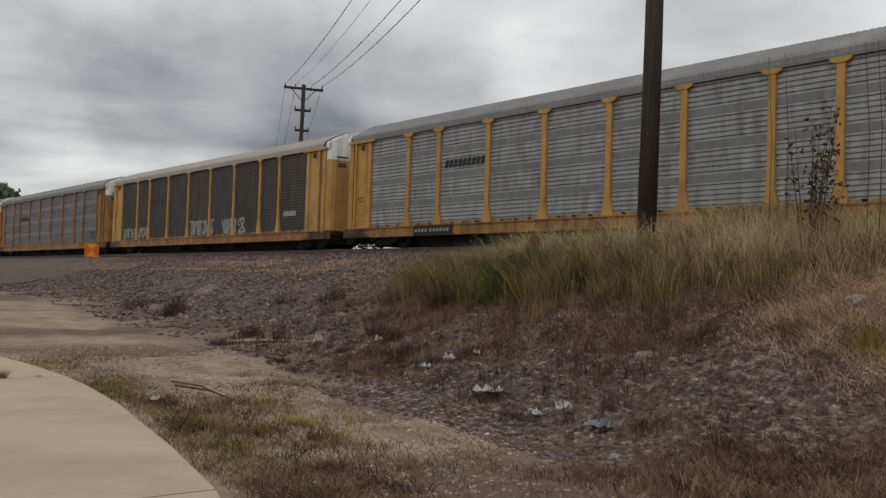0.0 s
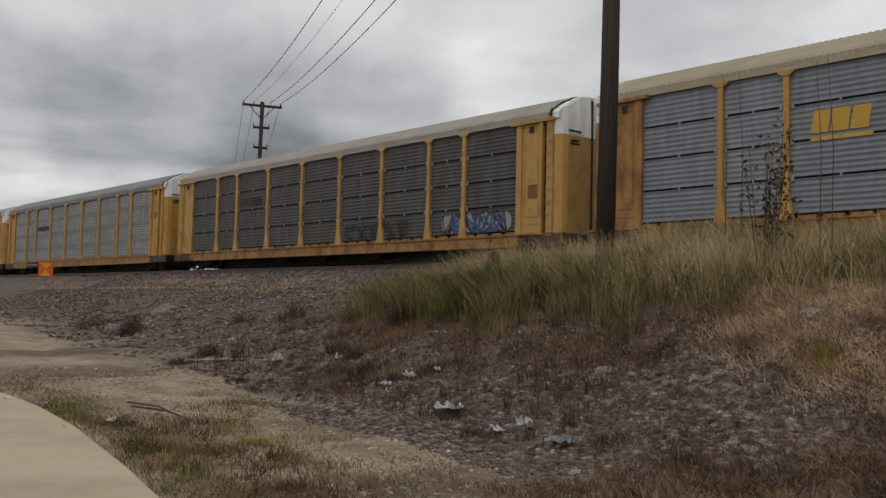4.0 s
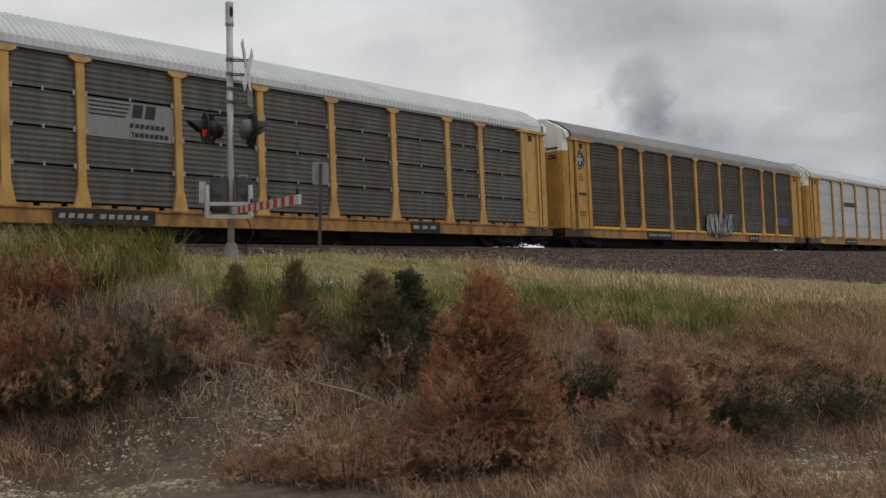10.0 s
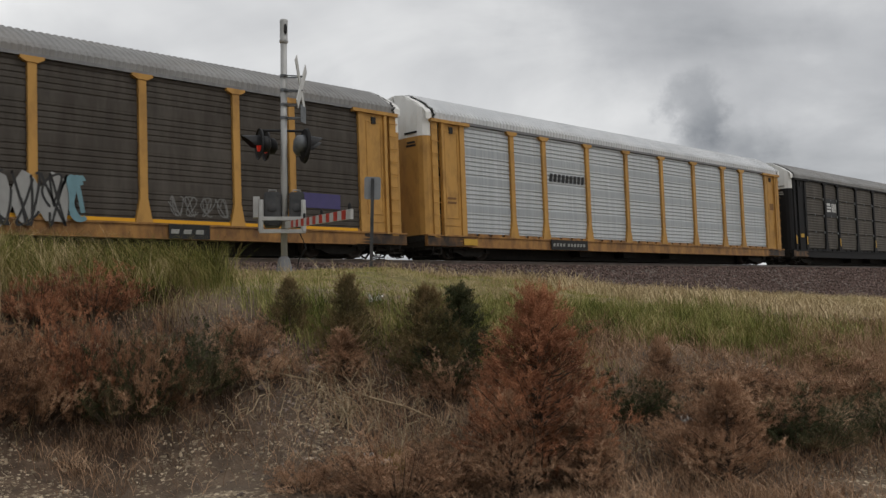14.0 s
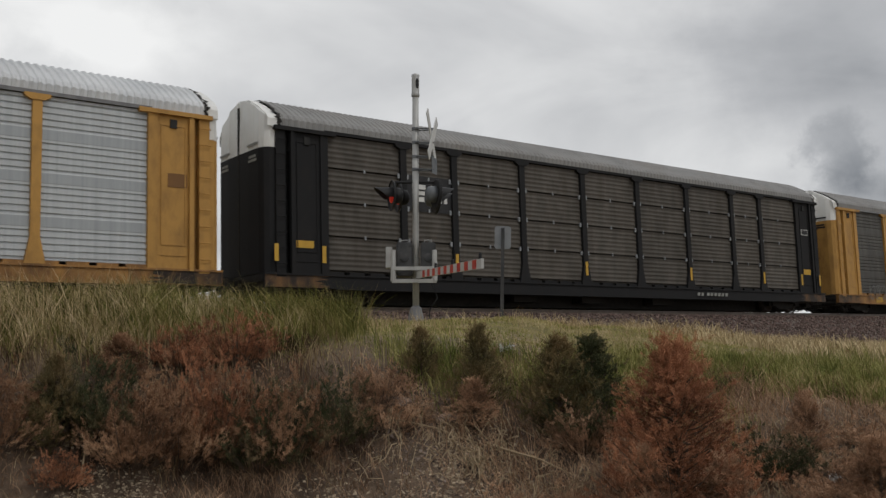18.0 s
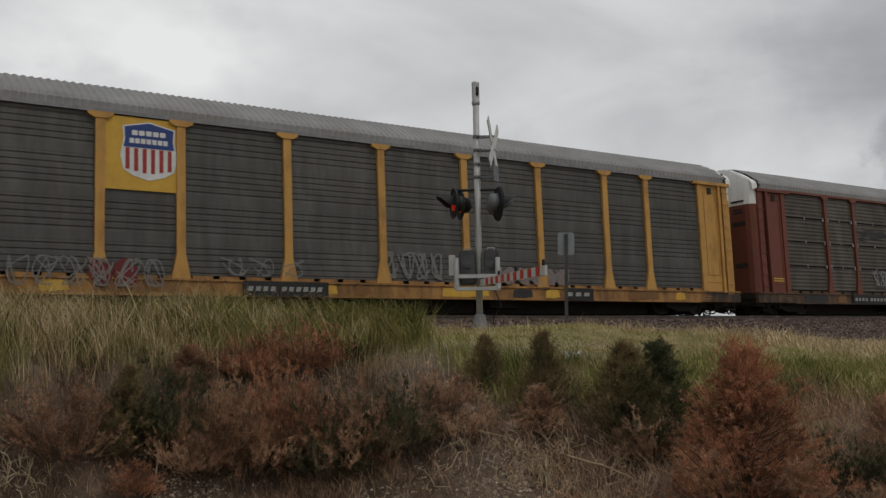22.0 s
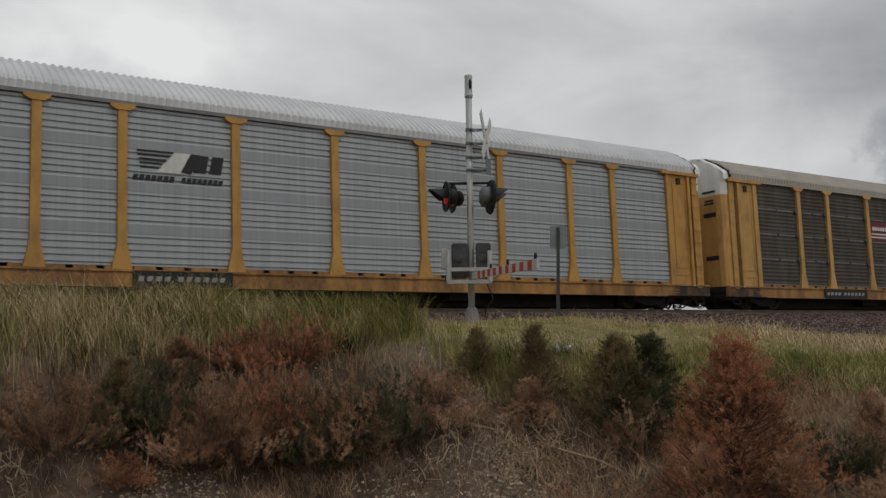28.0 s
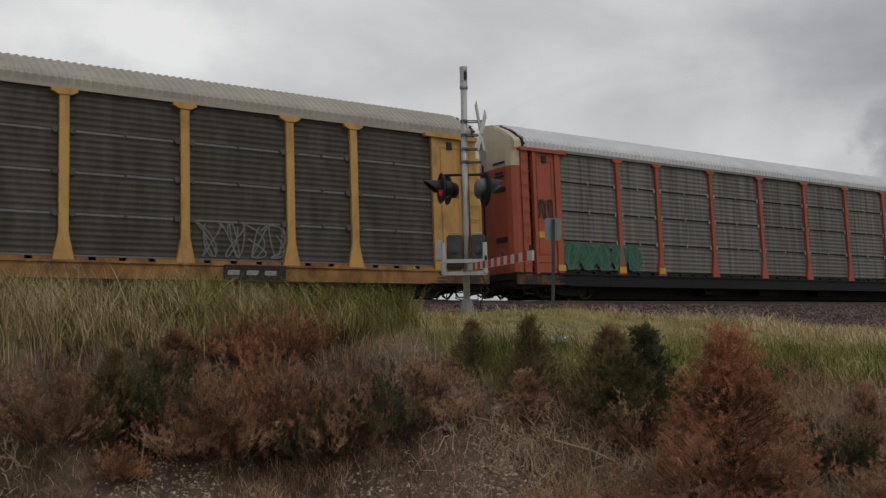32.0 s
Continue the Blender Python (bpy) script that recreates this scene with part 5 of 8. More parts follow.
    scrawl(b, 3.0, 5.8, 0.95, 1.7, 3, "spray_white", "spray_white", 25, 0.12, False)
    decal(b, rect(9.6, 10.8, 1.6, 1.85), "spray_white", "pale_patch")
    for i in range(3):
        decal(b, rect(-6.6, -5.0, 2.9 + i * 0.14, 2.98 + i * 0.14), "spray_black", "emblem_bar")
    a = CARS["A"]
    word_blocks(a, -6.8, -4.6, 2.9, 3.2, 6, "spray_black", 0.04)
    scrawl(a, 10.4, 11.5, 1.1, 1.7, 2, "spray_white", "spray_blue", 26, 0.06, False)
    h = CARS["H"]
    decal(h, disc(-12.6, 3.85, 0.42, 28), "black", "round_emblem", -1.478, "dark blue and white round emblem")
    decal(h, disc(-12.6, 3.85, 0.27, 24), "blue", "emblem_field", -1.486)
    for q in (rect(-12.65, -12.55, 3.64, 4.06), rect(-12.81, -12.39, 3.80, 3.90)):
        decal(h, q, "chalk_white", "emblem_cross", -1.494 - 0.003 * (q[1][0] > -12.5))
    for i in range(12):
        a = i * math.pi / 6 + 0.2
        decal(h, disc(-12.6 + 0.345 * math.cos(a), 3.85 + 0.345 * math.sin(a), 0.035, 6), "chalk_white", "emblem_dot", -1.486)
    word_blocks(h, -13.0, -12.1, 2.28, 2.40, 8, "spray_black", 0, -1.48)
    stencil_lines(h, -12.85, -12.3, 2.9, 3.25, 3, "brown", -1.478, 7)
    decal(h, rect(-12.9, -12.25, 1.35, 1.58), "brown", "stencil_frame", -1.478)
    scrawl(h, -0.5, 2.3, 0.62, 1.95, 4, "spray_white", "spray_black", 27, 0.06, True, -1.55)
    scrawl(h, 2.25, 2.8, 0.8, 1.9, 1, "spray_cyan", "spray_cyan", 28, 0.12, False, -1.57)
    scrawl(h, 5.0, 7.0, 1.05, 1.6, 4, "chalk", "chalk", 29, 0.03, False)
    decal(h, rect(9.4, 11.0, 1.5, 1.95), "violet", "violet_patch")
    k = CARS["K"]
    decal(k, rect(-9.05, -7.3, 2.95, 4.74), "gold", "yellow_panel", -1.47, "yellow panel behind the shield emblem")
    sh = [(-8.62, 4.52), (-8.4, 4.56), (-7.98, 4.66), (-7.56, 4.56), (-7.34, 4.52), (-7.36, 4.2), (-7.28, 3.8), (-7.36, 3.45), (-7.6, 3.3), (-7.98, 3.2), (-8.36, 3.3), (-8.6, 3.45), (-8.68, 3.8), (-8.60, 4.2)]
    decal(k, sh, "white", "shield", -1.48, "shield of blue over red and white stripes")
    decal(k, [(-8.58, 4.49), (-8.4, 4.53), (-7.98, 4.62), (-7.56, 4.53), (-7.38, 4.49), (-7.40, 4.2), (-7.36, 4.0), (-8.60, 4.0), (-8.56, 4.2)], "blue", "shield_top", -1.488)
    for i in range(6):
        x = -8.55 + i * 0.205
        decal(k, rect(x, x + 0.095, 3.36 + 0.1 * abs(i - 2.5) / 2.5, 3.98), "red", "shield_stripe", -1.488)
    word_blocks(k, -8.40, -7.55, 4.30, 4.42, 5, "white", 0, -1.496)
    word_blocks(k, -8.46, -7.5, 4.10, 4.22, 7, "white", 0, -1.496)
    scrawl(k, -11.3, -7.6, 0.62, 1.3, 6, "spray_pink", "chalk", 31, 0.03, False, -1.55)
    scrawl(k, -9.4, -8.3, 0.6, 1.3, 2, "maroon", "spray_pink", 131, 0.03, True, -1.535)
    scrawl(k, -6.2, -3.9, 0.95, 1.4, 3, "spray_pink", "chalk", 32, 0.03, False, -1.5)
    scrawl(k, 2.2, 5.4, 0.9, 1.42, 6, "chalk", "spray_pink", 33, 0.035, True, -1.5)
    scrawl(k, -1.5, 0.7, 0.98, 1.75, 4, "chalk", "chalk", 34, 0.05, False)
    for x, w, ink in ((-10.5, 0.7, "gold"), (-9.3, 1.9, "brown"), (-4.0, 1.1, "gold"), (-2.4, 0.5, "brown"), (0.5, 1.7, "gold"), (3.1, 0.8, "spray_black"), (4.4, 0.6, "gold"), (8.0, 1.5, "brown"), (10.3, 0.5, "gold")):
        decal(k, [(x, 0.5), (x + w * 0.5, 0.49), (x + w, 0.53), (x + w - 0.05, 0.74), (x + w * 0.4, 0.77), (x + 0.04, 0.73)], ink, "repainted_patch", -1.497)
    lc = CARS["L"]
    scrawl(lc, -6.1, -4.15, 1.22, 1.85, 4, "chalk", "pale", 35, 0.05, False)
    scrawl(lc, -4.1, -1.6, 0.98, 1.75, 5, "chalk", "chalk", 36, 0.06, False)
    scrawl(lc, -4.2, -1.7, 0.98, 1.72, 6, "chalk", "spray_black", 136, 0.03, True)
    scrawl(lc, -1.4, 1.0, 1.15, 1.8, 5, "chalk", "pale", 37, 0.04, False)
    scrawl(lc, 1.5, 4.2, 0.98, 1.95, 6, "chalk", "pale", 38, 0.03, False)
    scrawl(lc, 4.4, 6.0, 0.98, 1.6, 4, "chalk", "chalk", 39, 0.04, False)
    r = random.Random(77)
    for i in range(9):
        cx, cz, w, hh = -6.9 + i * 0.29, 3.32 + r.uniform(-0.18, 0.22), r.uniform(0.2, 0.42), r.uniform(0.05, 0.16)
        decal(lc, [(cx + w * (0.7 + 0.3 * r.random()) * math.cos(j * 0.57), cz + hh * (0.6 + 0.4 * r.random()) * math.sin(j * 0.57)) for j in range(11)], "spray_black", "dark_smudge", FACE - 0.002 * (i % 3))
    decal(lc, rect(-12.9, -12.15, 1.35, 1.40), "gold", "yellow_placard", -1.478)
    decal(lc, rect(-12.9, -12.15, 1.26, 1.31), "gold", "yellow_placard", -1.478)
    decal(lc, rect(12.2, 12.75, 3.0, 3.35), "spray_white", "stencil_frame", -1.478)
    decal(lc, rect(12.24, 12.71, 3.04, 3.31), "maroon", "stencil_field", -1.486)
    stencil_lines(lc, 12.4, 12.8, 1.3, 1.7, 3, "spray_white", -1.478, 8)
    for x, w, ink in ((-11, 1.6, "spray_black"), (-8.8, 0.6, "brown"), (-4.6, 2.3, "spray_black"), (-1.9, 0.5, "brown"), (1.9, 2.4, "spray_black"), (6.3, 1.7, "spray_black")):
        decal(lc, [(x, 0.47), (x + w * 0.6, 0.46), (x + w, 0.5), (x + w - 0.06, 0.76), (x + w * 0.3, 0.79), (x + 0.05, 0.72)], ink, "repainted_patch", -1.497)
    j = CARS["J"]
    decal(j, rect(-9.02, -7.3, 2.86, 3.95), "black", "black_panel", -1.445, "black emblem panel with white shapes")
    for q in (rect(-8.80, -8.30, 3.16, 3.30), rect(-8.80, -8.20, 3.36, 3.48), rect(-8.80, -8.30, 3.54, 3.68), rect(-8.10, -7.96, 3.16, 3.68), rect(-7.88, -7.70, 3.16, 3.68, 0.04), rect(-7.60, -7.48, 3.16, 3.68)):
        decal(j, q, "white", "emblem_shape", -1.453)
    for x in POSTS[1::2] + [-13.45, -11.95, 11.95, 13.3]:
        decal(j, rect(x - 0.06, x + 0.06, 1.15, 1.62), "gold", "yellow_marker", -1.565 if abs(x) > 13 else -1.53)
    decal(j, rect(-12.8, -12.25, 1.55, 1.75), "gold", "yellow_placard", -1.478)
    decal(j, rect(12.2, 12.7, 3.35, 3.6), "white", "stencil_frame", -1.478)
    decal(j, rect(12.23, 12.67, 3.38, 3.57), "black", "stencil_field", -1.486)
    decal(j, rect(12.2, 12.75, 1.62, 1.85), "gold", "yellow_placard", -1.478)
    stencil_panel(j, 4.5, 6.7, [1, 1, 0.2, 1, 1, 1, 1, 1, 1], False)
    n = CARS["N"]
    decal(n, rect(-4.1, -1.55, 2.95, 3.78), "maroon", "maroon_panel", FACE, "dark red emblem panel with white shapes")
    word_blocks(n, -3.95, -2.6, 3.40, 3.56, 7, "white", 0.0)
    decal(n, rect(-4.05, -1.95, 3.22, 3.28), "white", "emblem_bar", FACE - 0.008)
    decal(n, rect(-4.05, -1.95, 3.08, 3.14), "white", "emblem_bar", FACE - 0.008)
    arc = disc(-1.98, 3.36, 0.27, 12, -20, 200)
    decal(n, arc + disc(-1.98, 3.36, 0.20, 12, 200, -20), "white", "emblem_arc", FACE - 0.008)
    decal(n, disc(-1.98, 3.32, 0.14, 12, -20, 200), "white", "emblem_arc", FACE - 0.008)
    scrawl(n, 4.6, 7.2, 1.0, 1.9, 4, "chalk", "chalk", 41, 0.035, False)
    decal(n, rect(12.3, 12.75, 3.0, 3.35), "brown", "stencil_frame", -1.478)
    o = CARS["O"]
    scrawl(o, -11.8, -8.2, 0.95, 1.88, 5, "spray_green", "spray_teal", 42, 0.05, True, -1.5)
    scrawl(o, -12.95, -12.1, 2.55, 3.2, 3, "spray_black", "spray_black", 43, 0.03, False, -1.478)
    decal(o, rect(-12.85, -12.35, 1.95, 2.15), "gold", "yellow_placard", -1.478)
    for x in (-11.9, -9.15, -7.2):
        decal(o, rect(x - 0.16, x + 0.16, 0.9, 1.1), "gold", "yellow_foot", -1.535)


emblems()


# ---- level crossing gate: mast, lamps seen from the side, crossbuck nearly edge-on, lowered arm ----
VIEW = Vector((0.596, 0.803, 0))       # across the road
SIDE = Vector((0.803, -0.596, 0))      # along the road


def glow_red():
    mt = bpy.data.materials.new("lit_red_lens")
    mt.use_nodes = True
    b = mt.node_tree.nodes["Principled BSDF"]
    b.inputs["Base Color"].default_value = (0.45, 0.02, 0.015, 1)
    b.inputs["Emission Color"].default_value = (1, 0.05, 0.03, 1)
    b.inputs["Emission Strength"].default_value = 0.12
    b.inputs["Roughness"].default_value = 0.3
    return mt


M["lens"] = glow_red()
M["case"] = material("dark_grey_drive_case", ((0.035, 0.036, 0.038), (0.07, 0.072, 0.075)), 5, rough=0.6, dirt=(0.12, 0.11, 0.10), dirt_amount=0.4, dirt_scale=4)
M["dull_plate"] = material("dull_aluminium_plate", ((0.17, 0.18, 0.19), (0.23, 0.24, 0.25)), 5, rough=0.6, metal=0.2)


def frame_of(d):
    """A turn whose z axis points along d, with y as near to up as can be."""
    z = Vector(d).normalized()
    x = Vector((0, 0, 1)).cross(z).normalized()
    y = z.cross(x)
    return Matrix((x, y, z)).transposed().to_4x4()


def lamp_head(parent, place, facing, back_mat):
    """A round black background with a housing behind and a deep visor before the red lens."""
    m = Matrix.Translation(place) @ frame_of(facing)
    bm = bmesh.new()
    seg = 24
    rings = []
    for r, z in ((0.02, -0.02), (0.28, -0.02), (0.305, 0.02), (0.295, 0.025), (0.275, 0.0), (0.02, 0.0)):
        rings.append([bm.verts.new((math.cos(a) * r, math.sin(a) * r, z)) for a in (2 * math.pi * k / seg for k in range(seg))])
    for a, b in zip(rings, rings[1:]):
        for k in range(seg):
            bm.faces.new((a[k], a[(k + 1) % seg], b[(k + 1) % seg], b[k]))
    bg = part("lamp_background", bm, M["lamp_black"], parent, "black round lamp background", m)
    bm = bmesh.new()
    tube(bm, [(0, 0, -0.21), (0, 0, -0.16), (0, 0, -0.02)], [0.08, 0.15, 0.17], 16)
    part("lamp_housing", bm, M[back_mat], bg, smooth=True)
    bm = bmesh.new()
    arc = [math.radians(a) for a in range(-20, 201, 20)]
    for r, flip in ((0.165, 1), (0.155, -1)):
        a0 = [bm.verts.new((math.cos(a) * r, math.sin(a) * r, 0.0)) for a in arc]
        a1 = [bm.verts.new((math.cos(a) * r * 0.95, math.sin(a) * r * 0.9 - 0.01, 0.12 + 0.24 * max(0.0, math.sin(a) + 0.3) / 1.3)) for a in arc]
        for i in range(len(arc) - 1):
            bm.faces.new((a0[i], a0[i + 1], a1[i + 1], a1[i]))
    part("lamp_visor", bm, M["lamp_black"], bg, smooth=True)
    bm = bmesh.new()
    tube(bm, [(0, 0, 0.0), (0, 0, 0.025), (0, 0, 0.045)], [0.15, 0.148, 0.05], 20)
    part("lamp_lens", bm, M["lens"], bg, "glowing red round lens", smooth=True)


def crossing_gate():
    x, y = 11.03, 14.85
    z = 2.66
    gate = tagged(new("crossing_gate"), "grey crossing mast with red flashing lamps and lowered striped arm", "crossing signal")
    gate.matrix_basis = pose(x, y, z)
    bm = bmesh.new()
    tube(bm, [(0, 0, -0.45), (0, 0, 4.55)], 0.063, 18)
    part("mast", bm, M["mast"], gate, smooth=True)
    bm = bmesh.new()
    tube(bm, [(0, 0, 4.45), (0, 0, 4.47), (0, 0, 4.52), (0, 0, 4.54), (0, 0, 4.86), (0, 0, 4.9), (0, 0, 4.92)],
         [0.066, 0.082, 0.082, 0.075, 0.075, 0.08, 0.07], 18)
    part("mast_cap", bm, M["mast"], gate, smooth=True)
    bm = bmesh.new()
    for s in (-1, 1):
        q = SIDE * 0.035 - VIEW * (0.072 if s < 0 else -0.06)
        tube(bm, [q + Vector((0, 0, 4.62)), q + Vector((0, 0, 4.66)), q + Vector((0, 0, 4.78)), q + Vector((0, 0, 4.82))], [0.012, 0.03, 0.03, 0.012], 10)
    part("cap_opening", bm, M["lamp_black"], gate)
    bm = bmesh.new()
    tube(bm, [(0, 0, -0.5), (0, 0, 0.0), (0, 0, 0.26), (0, 0, 0.3)], [0.19, 0.17, 0.11, 0.07], 14)
    part("mast_foot", bm, M["grey_band"], gate, "grey concrete footing")
    # crossbuck, two crossed boards held off the mast by brackets
    for s in (-1, 1):
        bm = bmesh.new()
        box(bm, -0.61, 0.61, -0.095, 0.095, -0.008, 0.008)
        d = SIDE * 0.974 - VIEW * 0.225
        m = Matrix.Translation(SIDE * 0.33 + Vector((0, 0, 3.62))) @ frame_of(d) @ pose(0, 0, 0.012 * s, 0, 0, 48 * s)
        part("crossbuck_board", bm, M["white"], gate, "white weathered crossbuck board", m)
    for i, h in enumerate((3.80, 3.52, 3.24, 2.98)):
        bm = bmesh.new()
        tube(bm, [Vector((0, 0, h)) - VIEW * 0.08, SIDE * 0.36 - VIEW * 0.05 + Vector((0, 0, h))], 0.014, 6)
        tube(bm, [Vector((0, 0, h)) + VIEW * 0.08, SIDE * 0.36 + VIEW * 0.05 + Vector((0, 0, h))], 0.014, 6)
        tube(bm, [Vector((0, 0, h - 0.03)), Vector((0, 0, h + 0.03))], 0.074, 14)
        part("sign_bracket", bm, M["lamp_grey"], gate)
    bm = bmesh.new()
    q = SIDE * 0.37 + Vector((0, 0, 3.06))
    mm = Matrix.Translation(q) @ frame_of(SIDE * 0.9 - VIEW * 0.4)
    box(bm, -0.12, 0.12, -0.16, 0.16, -0.006, 0.006)
    part("small_plate", bm, M["lamp_grey"], gate, "small grey plate", mm)
    # lamp arm and four lamp heads, two each way
    bm = bmesh.new()
    tube(bm, [SIDE * -0.42 + Vector((0, 0, 2.73)), SIDE * 0.45 + Vector((0, 0, 2.73))], 0.026, 10)
    for s in (-0.40, 0.43):
        tube(bm, [SIDE * s + Vector((0, 0, 2.73)), SIDE * s + Vector((0, 0, 2.50))], 0.02, 8)
    part("lamp_arm", bm, M["lamp_black"], gate)
    left = (-SIDE * 0.965 - VIEW * 0.26)
    right = (SIDE * 0.95 + VIEW * 0.31)
    lamp_head(gate, SIDE * -0.46 - VIEW * 0.05 + Vector((0, 0, 2.46)), left, "lamp_black")
    lamp_head(gate, SIDE * -0.34 + VIEW * 0.45 + Vector((0, 0, 2.52)), left, "lamp_black")
    lamp_head(gate, SIDE * 0.40 - VIEW * 0.1 + Vector((0, 0, 2.47)), right, "lamp_grey")
    lamp_head(gate, SIDE * 0.40 + VIEW * 0.55 + Vector((0, 0, 2.50)), right, "lamp_grey")
    # gate mechanism
    for s, w, nm in ((-0.22, 0.31, "drive_case"), (0.24, 0.29, "drive_case")):
        bm = bmesh.new()
        m = Matrix.Translation(SIDE * s + VIEW * 0.08 + Vector((0, 0, 1.21))) @ pose(0, 0, 0, 0, 0, -36.6)
        box(bm, -w / 2, w / 2, -0.2, 0.2, -0.34, 0.32)
        bmesh.ops.bevel(bm, geom=bm.edges[:], offset=0.025, segments=2, affect='EDGES')
        case = part(nm, bm, M["case"], gate, "dark grey gate drive case", m)
        bm = bmesh.new()
        tube(bm, [(0, -0.2, 0.02), (0, -0.235, 0.02), (0, -0.24, 0.02)], [0.08, 0.08, 0.04], 14)
        put("bearing_cap", mesh("bearing_cap", bm, M["case"]), case)
        for px, pz in ((-0.11, 0.25), (0.11, 0.25), (-0.11, -0.27), (0.11, -0.27)):
            bm = bmesh.new()
            tube(bm, [(px, -0.2, pz), (px, -0.22, pz)], 0.018, 6)
            put("bolt", mesh("bolt", bm, M["case"]), case)
        bm = bmesh.new()
        tube(bm, [(-0.07, 0.0, 0.32), (-0.07, 0.0, 0.38), (0.07, 0.0, 0.38), (0.07, 0.0, 0.32)], 0.012, 6)
        put("lid_handle", mesh("lid_handle", bm, M["mast"]), case)
    bm = bmesh.new()
    m = Matrix.Translation(SIDE * -0.52 + Vector((0, 0, 1.24))) @ pose(0, 0, 0, 0, 0, -36.6)
    box(bm, -0.06, 0.06, -0.1, 0.1, -0.2, 0.2)
    part("junction_box", bm, M["mast"], gate, "", m)
    pivot = SIDE * 0.06 - VIEW * 0.35 + Vector((0, 0, 0.87))
    # the light grey cradle of the counterweights
    for a, b in ((SIDE * -0.43, 1), (SIDE * 0.36, 2)):
        bm = bmesh.new()
        tube(bm, [a - VIEW * 0.25 + Vector((0, 0, 0.76)), a - VIEW * 0.22 + Vector((0, 0, 1.36))], [0.055, 0.045], 8)
        part("cradle_arm", bm, M["mast"], gate)
    for h in (0.76, 1.0):
        bm = bmesh.new()
        m = Matrix.Translation(SIDE * -0.03 - VIEW * 0.25 + Vector((0, 0, h))) @ pose(0, 0, 0, 0, 0, -36.6)
        box(bm, -0.43, 0.43, -0.04, 0.04, -0.035, 0.035)
        part("cradle_bar", bm, M["mast"], gate, "", m)
    # striped arm, reaching over the road
    tip = Vector((8.07 - x, 9.41 - y, 3.06 - z))
    d = (tip - pivot)
    n = 10
    m = Matrix.Translation(pivot) @ d.to_track_quat('X', 'Z').to_matrix().to_4x4()
    bm = bmesh.new()
    box(bm, -0.25, d.length - 0.002, -0.018, 0.018, -0.065, 0.065)
    arm = part("gate_arm", bm, M["white"], gate, "lowered red and white striped gate arm", m)
    for i in range(1, n):
        a = i * d.length / n
        bm = bmesh.new()
        box(bm, a, a + d.length / n * 0.46, -0.022, 0.022, -0.062, 0.062)
        put("red_stripe", mesh("red_stripe", bm, M["red"]), arm)
    for a in (d.length - 0.15, d.length * 0.62, d.length * 0.34):
        bm = bmesh.new()
        tube(bm, [(a, 0, 0.05), (a, 0, 0.07), (a, 0, 0.13), (a, 0, 0.15)], [0.012, 0.022, 0.022, 0.012], 10)
        put("arm_lamp", mesh("arm_lamp", bm, M["lamp_black"]), arm)
    bm = bmesh.new()
    tube(bm, [SIDE * 0.3 + Vector((0, 0, 0.75)), SIDE * 0.42 - VIEW * 0.05 + Vector((0, 0, 0.45)), SIDE * 0.28 + Vector((0, 0, 0.25)), SIDE * 0.2 + Vector((0, 0, -0.2))], 0.014, 6)
    part("cable", bm, M["lamp_black"], gate)
    return gate


crossing_gate()


def back_of_sign():
    x, y = 11.66, 13.08
    z = gz(x, y) - 0.1
    s = tagged(new("sign_post"), "back of a small grey sign on a thin steel post", "sign")
    s.matrix_basis = pose(x, y, z, 0, 1.5, -38)
    h = 4.32 - z
    bm = bmesh.new()
    prism(bm, [(-0.03, 0), (0.03, 0), (0.03, h), (-0.03, h)], -0.02, 0.0)
    box(bm, -0.03, -0.02, -0.03, 0.0, 0, h)
    box(bm, 0.02, 0.03, -0.03, 0.0, 0, h)
    part("post", bm, M["case"], s)
    bm = bmesh.new()
    prism(bm, [(-0.15, h - 0.36), (-0.12, h - 0.39), (0.12, h - 0.39), (0.15, h - 0.36), (0.15, h), (0.12, h + 0.03), (-0.12, h + 0.03), (-0.15, h)], 0.004, 0.012)
    part("plate", bm, M["dull_plate"], s, "bare aluminium back of the plate")


back_of_sign()


# ---- poles and wires ----
def sagging(a, b, sag, n=18):
    a, b = Vector(a), Vector(b)
    return [a.lerp(b, i / n) - Vector((0, 0, 4 * sag * (i / n) * (1 - i / n))) for i in range(n + 1)]


NEAR_TOP, FAR_TOP, NEXT_TOP = Vector((-9.92, 11.88, 11.0)), Vector((-52.07, 29.91, 12.2)), Vector((-118, 64, 9.0))
LINE = Vector((0.39, 0.92, 0))      # along the cross-arms


